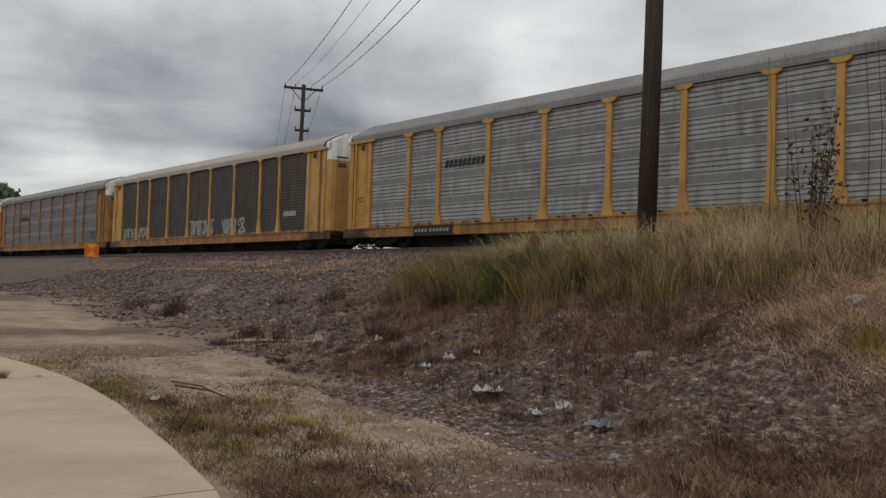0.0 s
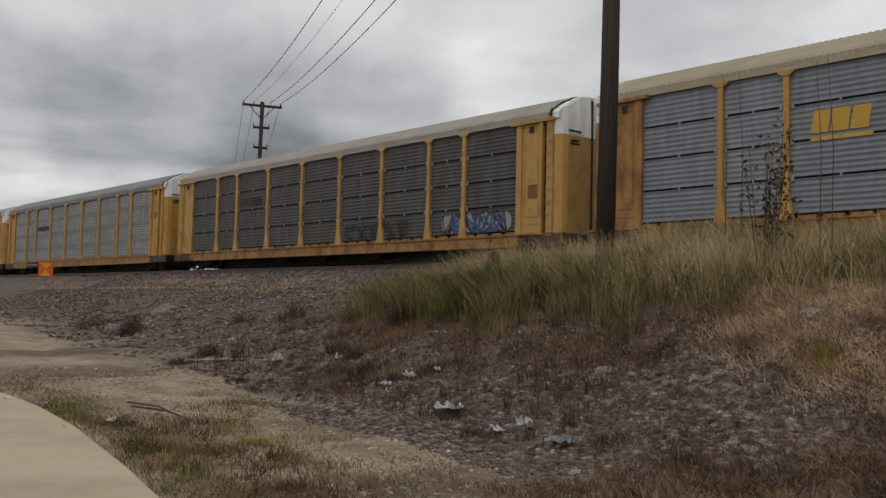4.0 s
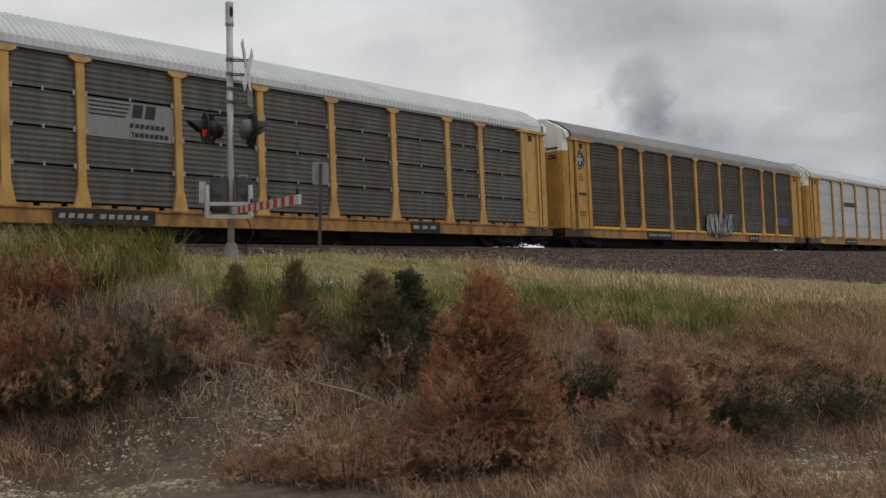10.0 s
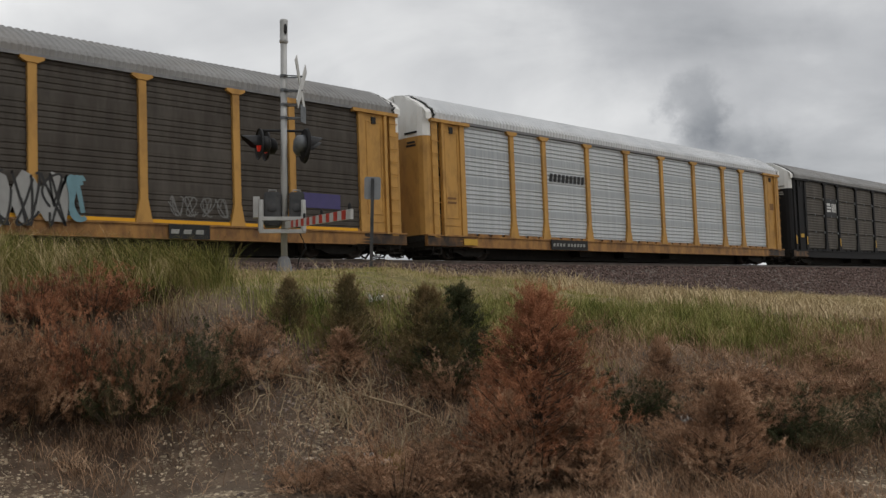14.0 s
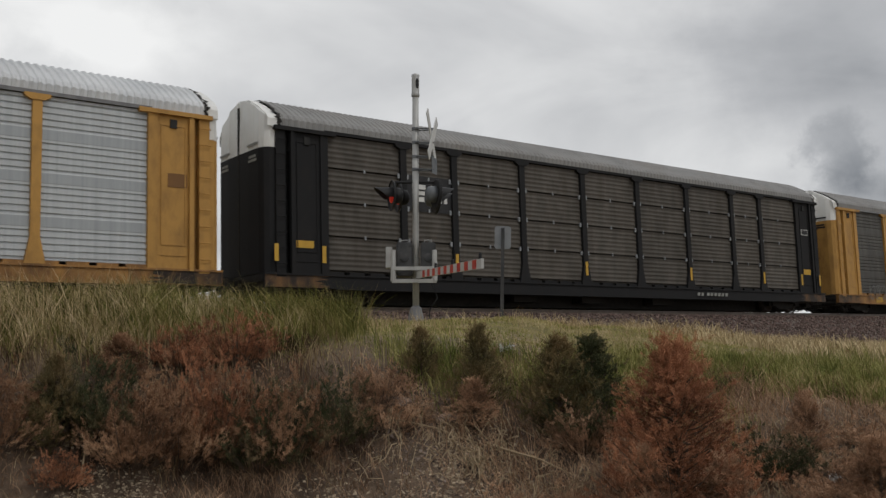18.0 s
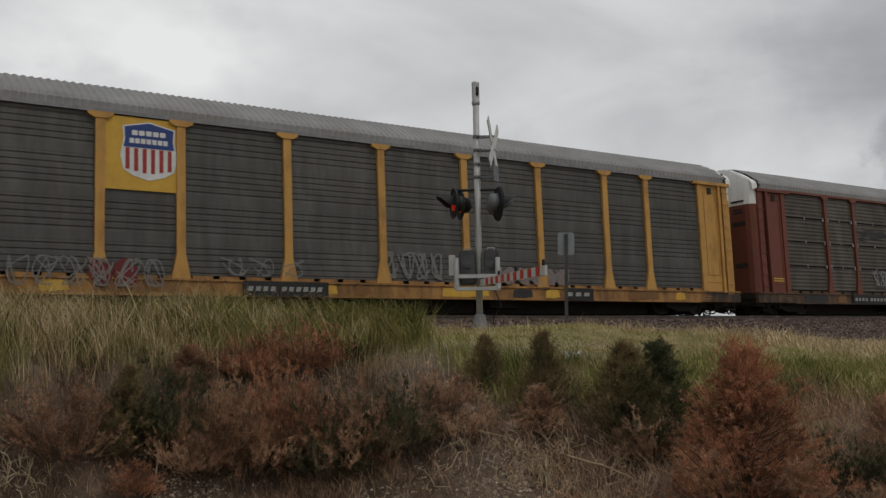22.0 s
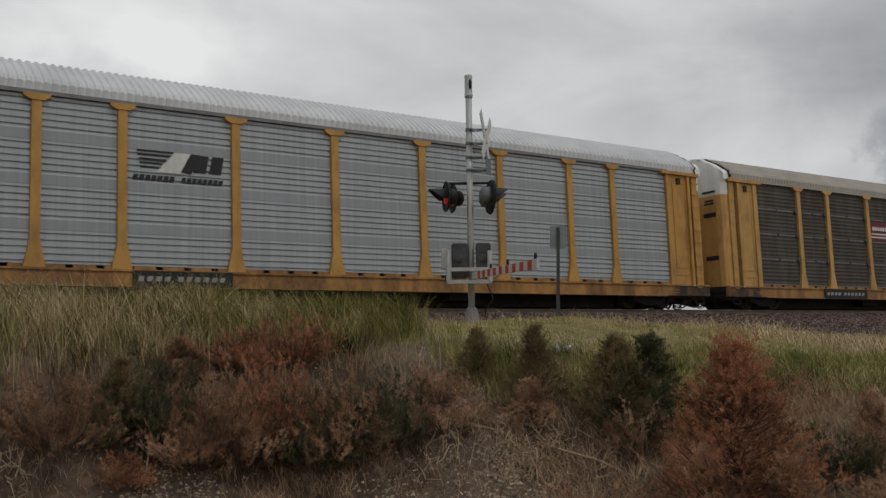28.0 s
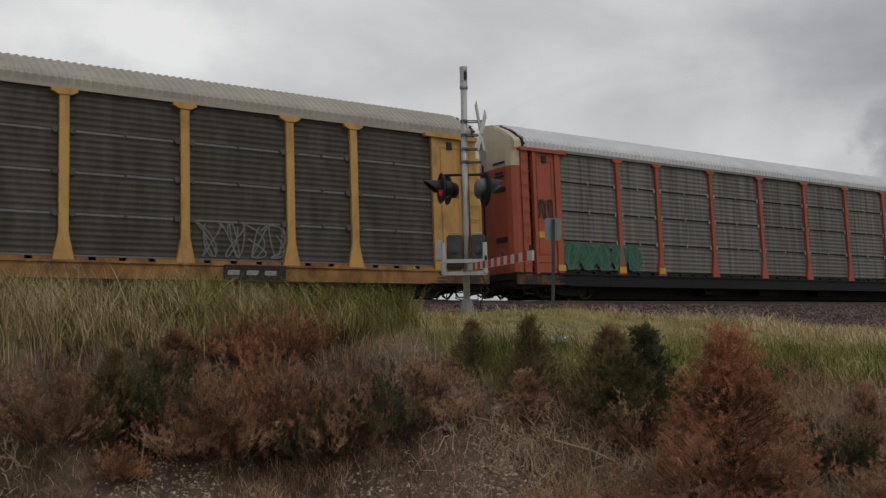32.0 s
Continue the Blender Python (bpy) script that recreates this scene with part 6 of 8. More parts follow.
def pole_with_arms(label, foot, top, r, arms):
    p = tagged(new("utility_pole"), label, "utility pole")
    p.matrix_basis = pose(*foot)
    t = Vector(top) - Vector(foot)
    bm = bmesh.new()
    tube(bm, [(0, 0, 0), t * 0.4 + Vector((0.02, 0, 0)), t + Vector((0, 0, 0.25))], [r, r * 0.92, r * 0.75], 14)
    part("shaft", bm, M["wood"], p, smooth=True)
    for drop, half, side in arms:
        c = t - Vector((0, 0, drop))
        bm = bmesh.new()
        m = Matrix.Translation(c) @ frame_of(LINE)
        box(bm, -0.06, 0.06, -0.07, 0.07, -half, half)
        a = part("cross_arm", bm, M["wood"], p, "", m)
        for s in ((-1, -0.45, 1) if half > 0.8 else (-1, 1)):
            bm = bmesh.new()
            tube(bm, [(0, 0.07, s * half * 0.93), (0, 0.13, s * half * 0.93), (0, 0.2, s * half * 0.93), (0, 0.24, s * half * 0.93)], [0.015, 0.05, 0.05, 0.02], 8)
            part("insulator", bm, M["lamp_grey"], a)
        if half > 0.8:
            for s in (-1, 1):
                bm = bmesh.new()
                tube(bm, [c + LINE * s * half * 0.6 - Vector((0, 0, 0.07)), c - Vector((0, 0, 0.85))], 0.025, 5)
                part("arm_brace", bm, M["wood"], p)
    return p


pole_with_arms("dark weathered wooden utility pole standing in tall grass", (-9.77, 11.88, gz(-9.77, 11.88) - 0.3), NEAR_TOP, 0.155, [(0.1, 1.2, 0)])
pole_with_arms("distant wooden power pole with a double-braced cross-arm", (-52.07, 29.91, gz(-52, 30) - 0.3), FAR_TOP, 0.17, [(0.0, 1.22, 0), (1.35, 0.5, 0), (2.6, 0.42, 0)])


def wires():
    w = tagged(new("power_lines"), "thin dark power lines sagging between the poles", "power line")
    for i, s in enumerate((-1.13, -0.5, 0.5, 1.13)):
        a, b = FAR_TOP + LINE * s + Vector((0, 0, 0.25)), NEAR_TOP + LINE * (s - 0.62) + Vector((0, 0, 0.15))
        bm = bmesh.new()
        tube(bm, sagging(a, b, 0.75), 0.016 if i != 1 else 0.008, 5)
        part("wire", bm, M["lamp_black"], w)
        bm = bmesh.new()
        tube(bm, sagging(a, NEXT_TOP + LINE * s, 1.1), 0.012, 5)
        part("wire", bm, M["lamp_black"], w)


wires()


def orange_board():
    x, y = -57.0, 19.1
    z = gz(x, y)
    s = tagged(new("track_sign"), "square orange trackside board with a dark orange cross", "sign")
    s.matrix_basis = pose(x, y, z, 0, 0, 71)
    orange = material("orange_sheeting", ((0.62, 0.12, 0.012), (0.70, 0.16, 0.02)), 4, rough=0.5)
    amber = material("amber_sheeting", ((0.75, 0.30, 0.04), (0.82, 0.36, 0.06)), 4, rough=0.5)
    c = 1.55 - z
    bm = bmesh.new()
    box(bm, -0.4, 0.4, -0.01, 0.01, c - 0.4, c + 0.4)
    b = part("board", bm, orange, s)
    for sg in (-1, 1):
        bm = bmesh.new()
        prism(bm, [(-0.3, c + sg * 0.38), (0.3, c + sg * 0.38), (0, c)], -0.016, -0.011)
        part("triangle", bm, amber, b)
    bm = bmesh.new()
    box(bm, -0.03, 0.03, 0.012, 0.05, -0.1, c + 0.3)
    part("post", bm, M["lamp_grey"], s)


orange_board()


# ---- concrete path ----
def concrete_path():
    edge = [(6.0, -3.6), (2.0, -1.3), (-1.0, 0.75), (-3.6, 2.1), (-5.85, 2.87), (-7.4, 3.2), (-9.7, 3.6), (-11.5, 3.78), (-13.0, 3.74), (-14.3, 3.6),
            (-17.0, 3.2), (-20.0, 2.6), (-24, 1.6), (-30, -0.4)]
    top = tagged(new("pavement"), "pale concrete path with a cracked joint", "pavement", kind="structure")
    cuts = [(6.0, -0.5), (-0.5, -5.9), (-5.9, -11.9), (-11.9, -17.0), (-17.0, -23.5), (-23.5, -30.0)]
    ex, ey = [a for a, b in edge][::-1], [b for a, b in edge][::-1]
    for hi, lo in cuts:
        xs = [hi - 0.012 - i * (hi - lo - 0.024) / 8 for i in range(9)]
        bm = bmesh.new()
        a = [bm.verts.new((x, float(np.interp(x, ex, ey)), 0.045)) for x in xs]
        b = [bm.verts.new((x, float(np.interp(x, ex, ey)) - 3.4, 0.045)) for x in xs]
        a2 = [bm.verts.new((v.co.x, v.co.y + 0.012, -0.12)) for v in a]
        b2 = [bm.verts.new((v.co.x, v.co.y, -0.12)) for v in b]
        for i in range(8):
            bm.faces.new((a[i], a[i + 1], b[i + 1], b[i]))
            bm.faces.new((a[i + 1], a[i], a2[i], a2[i + 1]))
            bm.faces.new((b[i], b[i + 1], b2[i + 1], b2[i]))
        bm.faces.new((a[0], b[0], b2[0], a2[0]))
        bm.faces.new((a[8], a2[8], b2[8], b[8]))
        part("slab", bm, M["concrete"], top)


concrete_path()


# ---- plants ----
def leaf_material(name, stops, rough=0.8, sheen=0.15, own=0.55):
    """Tones drawn branch by branch, and by the weight own leaf by leaf."""
    mt = bpy.data.materials.new(name)
    mt.use_nodes = True
    nt = mt.node_tree
    N, L = nt.nodes.new, nt.links.new
    b = nt.nodes["Principled BSDF"]
    b.inputs["Roughness"].default_value = rough
    b.inputs["Specular IOR Level"].default_value = sheen
    g = N("ShaderNodeNewGeometry")
    r = N("ShaderNodeValToRGB")
    e = r.color_ramp.elements
    while len(e) < len(stops):
        e.new(0.5)
    for i, (p, c) in enumerate(stops):
        e[i].position, e[i].color = p, (*c, 1)
    co = N("ShaderNodeTexCoord")
    nz = N("ShaderNodeTexNoise")
    nz.inputs["Scale"].default_value, nz.inputs["Detail"].default_value = 2.3, 6
    L(co.outputs["Object"], nz.inputs["Vector"])
    ad = N("ShaderNodeMath")
    ad.operation = 'MULTIPLY_ADD'
    L(nz.outputs["Fac"], ad.inputs[0])
    ad.inputs[1].default_value = 2.2
    ad.inputs[2].default_value = -1.1
    mx = N("ShaderNodeMath")
    mx.operation = 'MULTIPLY_ADD'
    L(g.outputs["Random Per Island"], mx.inputs[0])
    mx.inputs[1].default_value = own
    L(ad.outputs[0], mx.inputs[2])
    up = N("ShaderNodeMath")
    up.operation, up.use_clamp = 'ADD', True
    L(mx.outputs[0], up.inputs[0])
    up.inputs[1].default_value = 0.5 - own / 2
    L(up.outputs[0], r.inputs[0])
    L(r.outputs[0], b.inputs["Base Color"])
    return mt


LEAF = {
    "grass": leaf_material("mixed_tall_grass", [(0.0, (0.030, 0.031, 0.010)), (0.3, (0.095, 0.083, 0.027)), (0.6, (0.185, 0.142, 0.058)), (1.0, (0.34, 0.25, 0.13))]),
    "green_grass": leaf_material("fresh_green_grass", [(0.0, (0.036, 0.043, 0.010)), (0.35, (0.13, 0.132, 0.032)), (0.7, (0.235, 0.205, 0.068)), (1.0, (0.40, 0.31, 0.155))]),
    "deep_green": leaf_material("deep_green_weeds", [(0.0, (0.02, 0.03, 0.008)), (0.4, (0.075, 0.09, 0.024)), (0.8, (0.15, 0.15, 0.05)), (1.0, (0.25, 0.21, 0.09))]),
    "slope_green": leaf_material("light_green_slope_grass", [(0.0, (0.06, 0.075, 0.018)), (0.4, (0.19, 0.205, 0.055)), (0.75, (0.33, 0.30, 0.11)), (1.0, (0.50, 0.41, 0.21))]),
    "pale_grass": leaf_material("pale_bank_grass", [(0.0, (0.17, 0.19, 0.045)), (0.4, (0.30, 0.285, 0.09)), (0.75, (0.46, 0.38, 0.19)), (1.0, (0.60, 0.50, 0.31))]),
    "straw": leaf_material("bleached_straw", [(0.0, (0.22, 0.16, 0.078)), (0.5, (0.42, 0.32, 0.175)), (1.0, (0.62, 0.49, 0.31))]),
    "pale_straw": leaf_material("sun_bleached_straw", [(0.0, (0.30, 0.23, 0.12)), (0.5, (0.52, 0.41, 0.24)), (1.0, (0.68, 0.56, 0.37))]),
    "tan": leaf_material("tan_dead_grass", [(0.0, (0.154, 0.0945, 0.056)), (0.5, (0.42, 0.28, 0.175)), (1.0, (0.60, 0.44, 0.30))]),
    "litter": leaf_material("dry_brown_weeds", [(0.0, (0.033, 0.0198, 0.01265)), (0.5, (0.14, 0.085, 0.052)), (1.0, (0.30, 0.195, 0.12))]),
    "dry": leaf_material("pinkish_dry_brush", [(0.0, (0.07, 0.042, 0.026)), (0.45, (0.34, 0.212, 0.13)), (1.0, (0.58, 0.40, 0.26))]),
    "dead": leaf_material("dead_brown_juniper", [(0.0, (0.045, 0.025, 0.015)), (0.4, (0.25, 0.137, 0.078)), (0.75, (0.40, 0.24, 0.142)), (1.0, (0.56, 0.375, 0.24))], own=0.3),
    "pale_dead": leaf_material("pale_pinkish_dead_juniper", [(0.0, (0.075, 0.043, 0.027)), (0.4, (0.36, 0.212, 0.128)), (0.75, (0.53, 0.345, 0.22)), (1.0, (0.66, 0.47, 0.32))], own=0.3),
    "rust": leaf_material("rust_red_juniper", [(0.0, (0.07, 0.031, 0.018)), (0.45, (0.355, 0.160, 0.086)), (0.8, (0.50, 0.245, 0.135)), (1.0, (0.58, 0.34, 0.205))], own=0.3),
    "olive": leaf_material("olive_brown_juniper", [(0.0, (0.045, 0.044, 0.019)), (0.5, (0.19, 0.145, 0.067)), (1.0, (0.37, 0.235, 0.125))], own=0.35),
    "dark": leaf_material("dark_green_juniper", [(0.0, (0.018, 0.022, 0.010)), (0.45, (0.07, 0.078, 0.036)), (0.7, (0.14, 0.118, 0.062)), (1.0, (0.32, 0.205, 0.12))], own=0.3),
    "bush": leaf_material("grey_green_shrub_leaves", [(0.0, (0.03, 0.03, 0.014)), (0.6, (0.095, 0.075, 0.04)), (1.0, (0.18, 0.11, 0.07))]),
    "yellow_weed": leaf_material("yellowing_weeds", [(0.0, (0.13, 0.095, 0.03)), (0.5, (0.30, 0.22, 0.07)), (1.0, (0.46, 0.35, 0.13))]),
    "dark_weed": leaf_material("blackened_dead_weeds", [(0.0, (0.028, 0.019, 0.015)), (0.6, (0.08, 0.052, 0.038)), (1.0, (0.17, 0.11, 0.075))]),
    # distance haze is painted in: paler and greyer than the tree leaves
    "hill": leaf_material("haze_tinted_far_woods", [(0.0, (0.10, 0.125, 0.085)), (1.0, (0.17, 0.20, 0.13))]),
    "tree": leaf_material("far_tree_leaves", [(0.0, (0.02, 0.03, 0.014)), (0.5, (0.045, 0.06, 0.026)), (1.0, (0.085, 0.10, 0.04))]),
}
M["twig"] = material("dry_twigs", ((0.06, 0.042, 0.03), (0.13, 0.095, 0.07)), 8, rough=0.9)
M["pale_twig"] = material("bleached_stems", ((0.22, 0.165, 0.10), (0.42, 0.33, 0.215)), 8, rough=0.9)


def blades_mesh(name, pts, heights, widths, lean, mat, rng, droop=0.35):
    """Bent blades: a base, a middle and a tip each."""
    n = len(pts)
    a = rng.uniform(0, 2 * np.pi, n)
    d = np.stack([np.cos(a), np.sin(a), np.zeros(n)], -1)
    side = np.stack([-d[:, 1], d[:, 0], np.zeros(n)], -1)
    # turn the flat of most blades to be seen from any side
    b = rng.uniform(0, 2 * np.pi, n)
    wv = np.stack([np.cos(b), np.sin(b), np.zeros(n)], -1) * (widths / 2)[:, None]
    wind = np.array([-0.35, 0.05, 0.0])
    out = d * (rng.uniform(0.05, 1.0, n) * lean)[:, None] + wind * rng.uniform(0.0, 1.0, n)[:, None] * lean
    up = np.array([0, 0, 1.0])
    fall = droop * rng.uniform(0.0, 1.0, n)

    def along(q):
        return pts + up * (heights * (q - fall * q ** 3))[:, None] + out * (heights * q ** 1.9)[:, None]
    low, high, tip = along(0.42), along(0.76), along(1.0)
    v = np.stack([pts - wv, pts + wv, low + wv * 0.9, low - wv * 0.9, high + wv * 0.6, high - wv * 0.6, tip], 1).reshape(-1, 3)
    i = np.arange(n) * 7
    me = bpy.data.meshes.new(name)
    quads = np.concatenate([np.stack([i, i + 1, i + 2, i + 3], -1), np.stack([i + 3, i + 2, i + 4, i + 5], -1)])
    tris = np.stack([i + 5, i + 4, i + 6], -1)
    me.from_pydata(v.tolist(), [], quads.tolist() + tris.tolist())
    me.materials.append(mat)
    return me


def scatter(rng, n, x0, x1, keep):
    """Random places in a strip of the bank; keep(x, y, u) gives a likelihood, u running from toe (0) to crest (1)."""
    out = np.zeros((0, 2))
    while len(out) < n:
        x = rng.uniform(x0, x1, n * 2)
        y = rng.uniform(1.5, 20.0, n * 2)
        toe, crest = lerp_table(x, TOE), lerp_table(x, CREST)
        u = (y - toe) / (crest - toe)
        k = rng.uniform(0, 1, n * 2) < keep(x, y, u)
        out = np.concatenate([out, np.stack([x[k], y[k]], -1)])
    out = out[:n]
    return np.column_stack([out, ground_z(out[:, 0], out[:, 1]) - 0.02])


def clumped(rng, pts, size):
    """Draws places together into tufts."""
    k = max(1, len(pts) // 14)
    seeds = pts[rng.randint(0, len(pts), k)]
    at = seeds[rng.randint(0, k, len(pts))]
    xy = at[:, :2] + rng.normal(0, size, (len(pts), 2))
    return np.column_stack([xy, ground_z(xy[:, 0], xy[:, 1]) - 0.02])


def grass(name, label, n, x0, x1, keep, h0, h1, mat, seed, width=0.012, lean=0.45, tuft=0.12):
    rng = np.random.RandomState(seed)
    pts = clumped(rng, scatter(rng, n, x0, x1, keep), tuft)
    f = smooth_noise(pts[:, 0], pts[:, 1], 1.7, seed + 5)
    h = (h0 + (h1 - h0) * rng.beta(2, 2, n)) * (0.7 + 0.5 * f)
    me = blades_mesh(name, pts, h, width * rng.uniform(0.6, 1.3, n), lean, LEAF[mat], rng)
    return tagged(new(name, me), label, "grass", kind="stuff")


def near(v, a, b, soft):
    return np.clip((v - a) / soft, 0, 1) * np.clip((b - v) / soft, 0, 1)


def straw_mound(x, y):
    return np.clip(2.2 - 2 * np.hypot((x + 4.85 + 0.35 * (y - 9.8)) / 1.55, (y - 9.85) / 1.35), 0, 1)


def gravel_patch(x, y):
    """Where bare limestone shows at the foot of the bank."""
    left = np.hypot((x - 4.2) / 2.3, (y - 8.45 + 0.25 * (x - 4.2)) / 1.0)
    return np.clip(1.6 - 1.25 * np.minimum(left, np.hypot((x - 9.3) / 0.8, (y - 3.2) / 0.7)) + 0.9 * (smooth_noise(x, y, 2.6, 61) - 0.5), 0, 1)


def bare_slope(x, y):
    """The open stony stretch between the shrubs."""
    return np.clip(1.7 - np.hypot((x - 6.6) / 0.95, (y - 8.2) / 1.1), 0, 1)


def path_edge(x):
    return np.interp(x, [-14.3, -11.5, -9.7, -7.4, -5.85, -3.6, -1.0], [3.6, 3.78, 3.6, 3.2, 2.87, 2.1, 0.75])


def grass_line(x):
    """Where on the slope the tall grass begins."""
    return np.interp(x, [-18, -12, -9, -7.4, -6, -5, -3.6, -1.9, 0.5, 2, 5, 7], [0.54, 0.50, 0.53, 0.58, 0.64, 0.66, 0.66, 0.58, 0.64, 0.72, 0.80, 0.84]) + 0.05 * np.sin(x * 2.7) + 0.04 * np.sin(x * 6.1)


def hollows(x, y, seed):
    return 0.25 + 0.75 * np.clip((smooth_noise(x, y, 2.2, seed) - 0.28) * 3.5, 0, 1)


grass("tall_grass", "tall yellow-green grass on the bank round the wooden pole", 62000, -19.5, -2.0,
      lambda x, y, u: near(u, grass_line(x), 1.9, 0.10) * np.clip((x + 19.0) / 1.5, 0, 1) * (1 - straw_mound(x, y)) * (y < 15.5) * hollows(x, y, 71), 0.3, 0.95, "grass", 11, 0.0075, 0.95)
grass("tall_grass", "tall green and yellow grass along the top of the bank", 46000, -3.0, 7.5,
      lambda x, y, u: near(u, grass_line(x), 1.9, 0.10) * (1 - straw_mound(x, y)) * (y < 15.0) * hollows(x, y, 72), 0.24, 0.78, "green_grass", 12, 0.0075, 0.95)
grass("grass_heads", "fuzzy straw-coloured seed heads over the tall grass", 34000, -18.5, 6.5,
      lambda x, y, u: near(u, 0.66, 1.7, 0.12) * (1 - straw_mound(x, y)) * (y < 14.5) * np.clip((7 - x) / 6, 0, 1), 0.5, 1.0, "straw", 22, 0.006, 0.8)
grass("grass_skirt", "dry brown grass skirt under the tall grass", 11000, -17.5, 6.5,
      lambda x, y, u: near(u, grass_line(x) - 0.12, grass_line(x) + 0.1, 0.08) * (1 - straw_mound(x, y)), 0.12, 0.36, "litter", 23, 0.008, 1.2)
grass("bank_grass", "short green and straw grass beside the crossing mast", 46000, 5.0, 22.0,
      lambda x, y, u: near(u, 0.72, 3.0, 0.12) * (y < 13.5) * np.clip((18 - x) / 4, 0.05, 1), 0.02, 0.10, "pale_grass", 13, 0.012)
grass("crest_straw", "wispy bleached straw along the top of the bank", 5000, 7.0, 22.0,
      lambda x, y, u: near(u, 0.82, 1.3, 0.15) * (y < 14.0) * np.clip((smooth_noise(x, y, 1.0, 83) - 0.4) * 5, 0, 1), 0.10, 0.38, "straw", 26, 0.006, 0.9)
grass("slope_grass", "green grass on the upper slope behind the junipers", 26000, 7.0, 17.0,
      lambda x, y, u: near(u, 0.45 + 0.08 * np.sin(x * 1.9), 0.80, 0.12) * hollows(x, y, 73) * np.clip((15.8 - x) / 3, 0, 1), 0.14, 0.5, "slope_green", 27, 0.009, 0.7)
grass("meadow_grass", "green grass fading into pale straw on the shelf", 6000, 14.0, 34.0,
      lambda x, y, u: near(u, 0.50, 0.66, 0.1) * (y < 17.5) * np.clip((34 - x) / 10, 0.15, 1), 0.12, 0.42, "slope_green", 14, 0.018)
grass("meadow_straw", "pale bleached straw grass on the shelf", 46000, 13.0, 60.0,
      lambda x, y, u: near(u, 0.45, 3.0, 0.2) * (y < 18.3) * np.clip((x - 13.5) / 5, 0, 1) * np.clip(26 / np.maximum(x, 1), 0, 1) ** 2, 0.16, 0.48, "pale_straw", 15, 0.018, 0.9)
grass("straw_mat", "flattened pale dead grass on a stony mound", 18000, -8, -2.0,
      lambda x, y, u: straw_mound(x, y) * 0.9, 0.05, 0.22, "tan", 16, 0.008, 1.8)
grass("dry_weeds", "low brown dead weeds in patches on the stony slope", 12000, -13.0, -1.5,
      lambda x, y, u: near(u, 0.05, 0.7, 0.15) * np.clip((smooth_noise(x, y, 2.1, 31) - 0.36) * 3, 0.08, 1) * (1 - straw_mound(x, y)), 0.05, 0.24, "litter", 17, 0.008, 1.3)
grass("dry_weeds", "low brown dead weeds covering the slope", 15000, -3.0, 6.0,
      lambda x, y, u: near(u, 0.1, 0.75, 0.2) * (0.15 + 0.85 * smooth_noise(x, y, 1.5, 31)) * (1 - 0.95 * gravel_patch(x, y)) * (1 - straw_mound(x, y)), 0.06, 0.28, "litter", 25, 0.008, 1.2)
grass("dry_weeds", "low pinkish-brown dead weeds and twigs among the shrubs", 52000, 4.0, 19.0,
      lambda x, y, u: near(u, -0.02 - 0.5 * np.clip((x - 5.5) / 2, 0, 1), 0.75, 0.12) * (0.25 + 0.75 * smooth_noise(x, y, 1.3, 32)) * (1 - 0.95 * gravel_patch(x, y)) * (1 - 0.2 * bare_slope(x, y)), 0.07, 0.30, "dry", 18, 0.007, 1.5)
grass("brush_twigs", "tangled thin dead stalks bent over the slope", 15000, 5.5, 18.0,
      lambda x, y, u: near(u, 0.05, 0.62, 0.1) * np.clip((smooth_noise(x, y, 1.2, 81) - 0.3) * 3, 0.1, 1) * (1 - 0.9 * gravel_patch(x, y)) * (1 - 0.2 * bare_slope(x, y)), 0.22, 0.62, "dry", 28, 0.005, 1.7, 0.2)
grass("dead_straw", "tangled pale dead stalks on the slope", 3600, -3.0, 17.0,
      lambda x, y, u: near(u, 0.1, 0.9, 0.2) * (smooth_noise(x, y, 1.1, 33) > 0.5) * (1 - 0.8 * gravel_patch(x, y)), 0.12, 0.45, "straw", 19, 0.0055, 1.6)
grass("green_clump", "dense deep green weeds within the tall grass", 3800, -13.5, -8.5,
      lambda x, y, u: np.clip(1.6 - 1.3 * np.hypot((x + 10.9) / 1.7, (y - 10.75) / 0.8), 0, 1), 0.35, 0.85, "deep_green", 41, 0.010, 1.2, 0.08)
grass("green_clump", "bright green weeds within the tall grass", 3000, -3.0, 0.5,
      lambda x, y, u: np.clip(1.6 - 1.3 * np.hypot((x + 1.35) / 0.9, (y - 11.2) / 0.7), 0, 1), 0.35, 0.8, "slope_green", 42, 0.010, 1.1, 0.08)
grass("weed_stalks", "upright thin dark stalks of dead weeds among stones", 2600, -17.0, -4.0,
      lambda x, y, u: near(u, 0.06, 0.6, 0.1) * np.clip((smooth_noise(x, y, 1.4, 88) - 0.35) * 4, 0, 1), 0.10, 0.34, "dark_weed", 43, 0.008, 0.6, 0.05)
grass("foot_weeds", "dark brown weeds over stones at the foot of the bank", 17000, -6.2, 1.5,
      lambda x, y, u: near(u, -0.35, 0.45, 0.15) * np.clip((smooth_noise(x, y, 1.9, 92) - 0.3) * 4, 0, 1) * np.clip((x + 5.9) / 1.6, 0, 1), 0.05, 0.24, "litter", 46, 0.008, 1.3, 0.1)
grass("near_weeds", "mats of dark brown and olive weeds beside the concrete path", 15500, -10.5, -2.5,
      lambda x, y, u: (y > path_edge(x) + 0.25) * (u < 0.0) * np.clip(1.9 - (y - path_edge(x)) / 1.05, 0, 1) * np.clip((smooth_noise(x, y, 2.4, 89) - 0.36) * 5, 0, 1) * np.clip((x + 10.2) / 1.2, 0, 1), 0.03, 0.15, "litter", 44, 0.007, 1.5, 0.07)
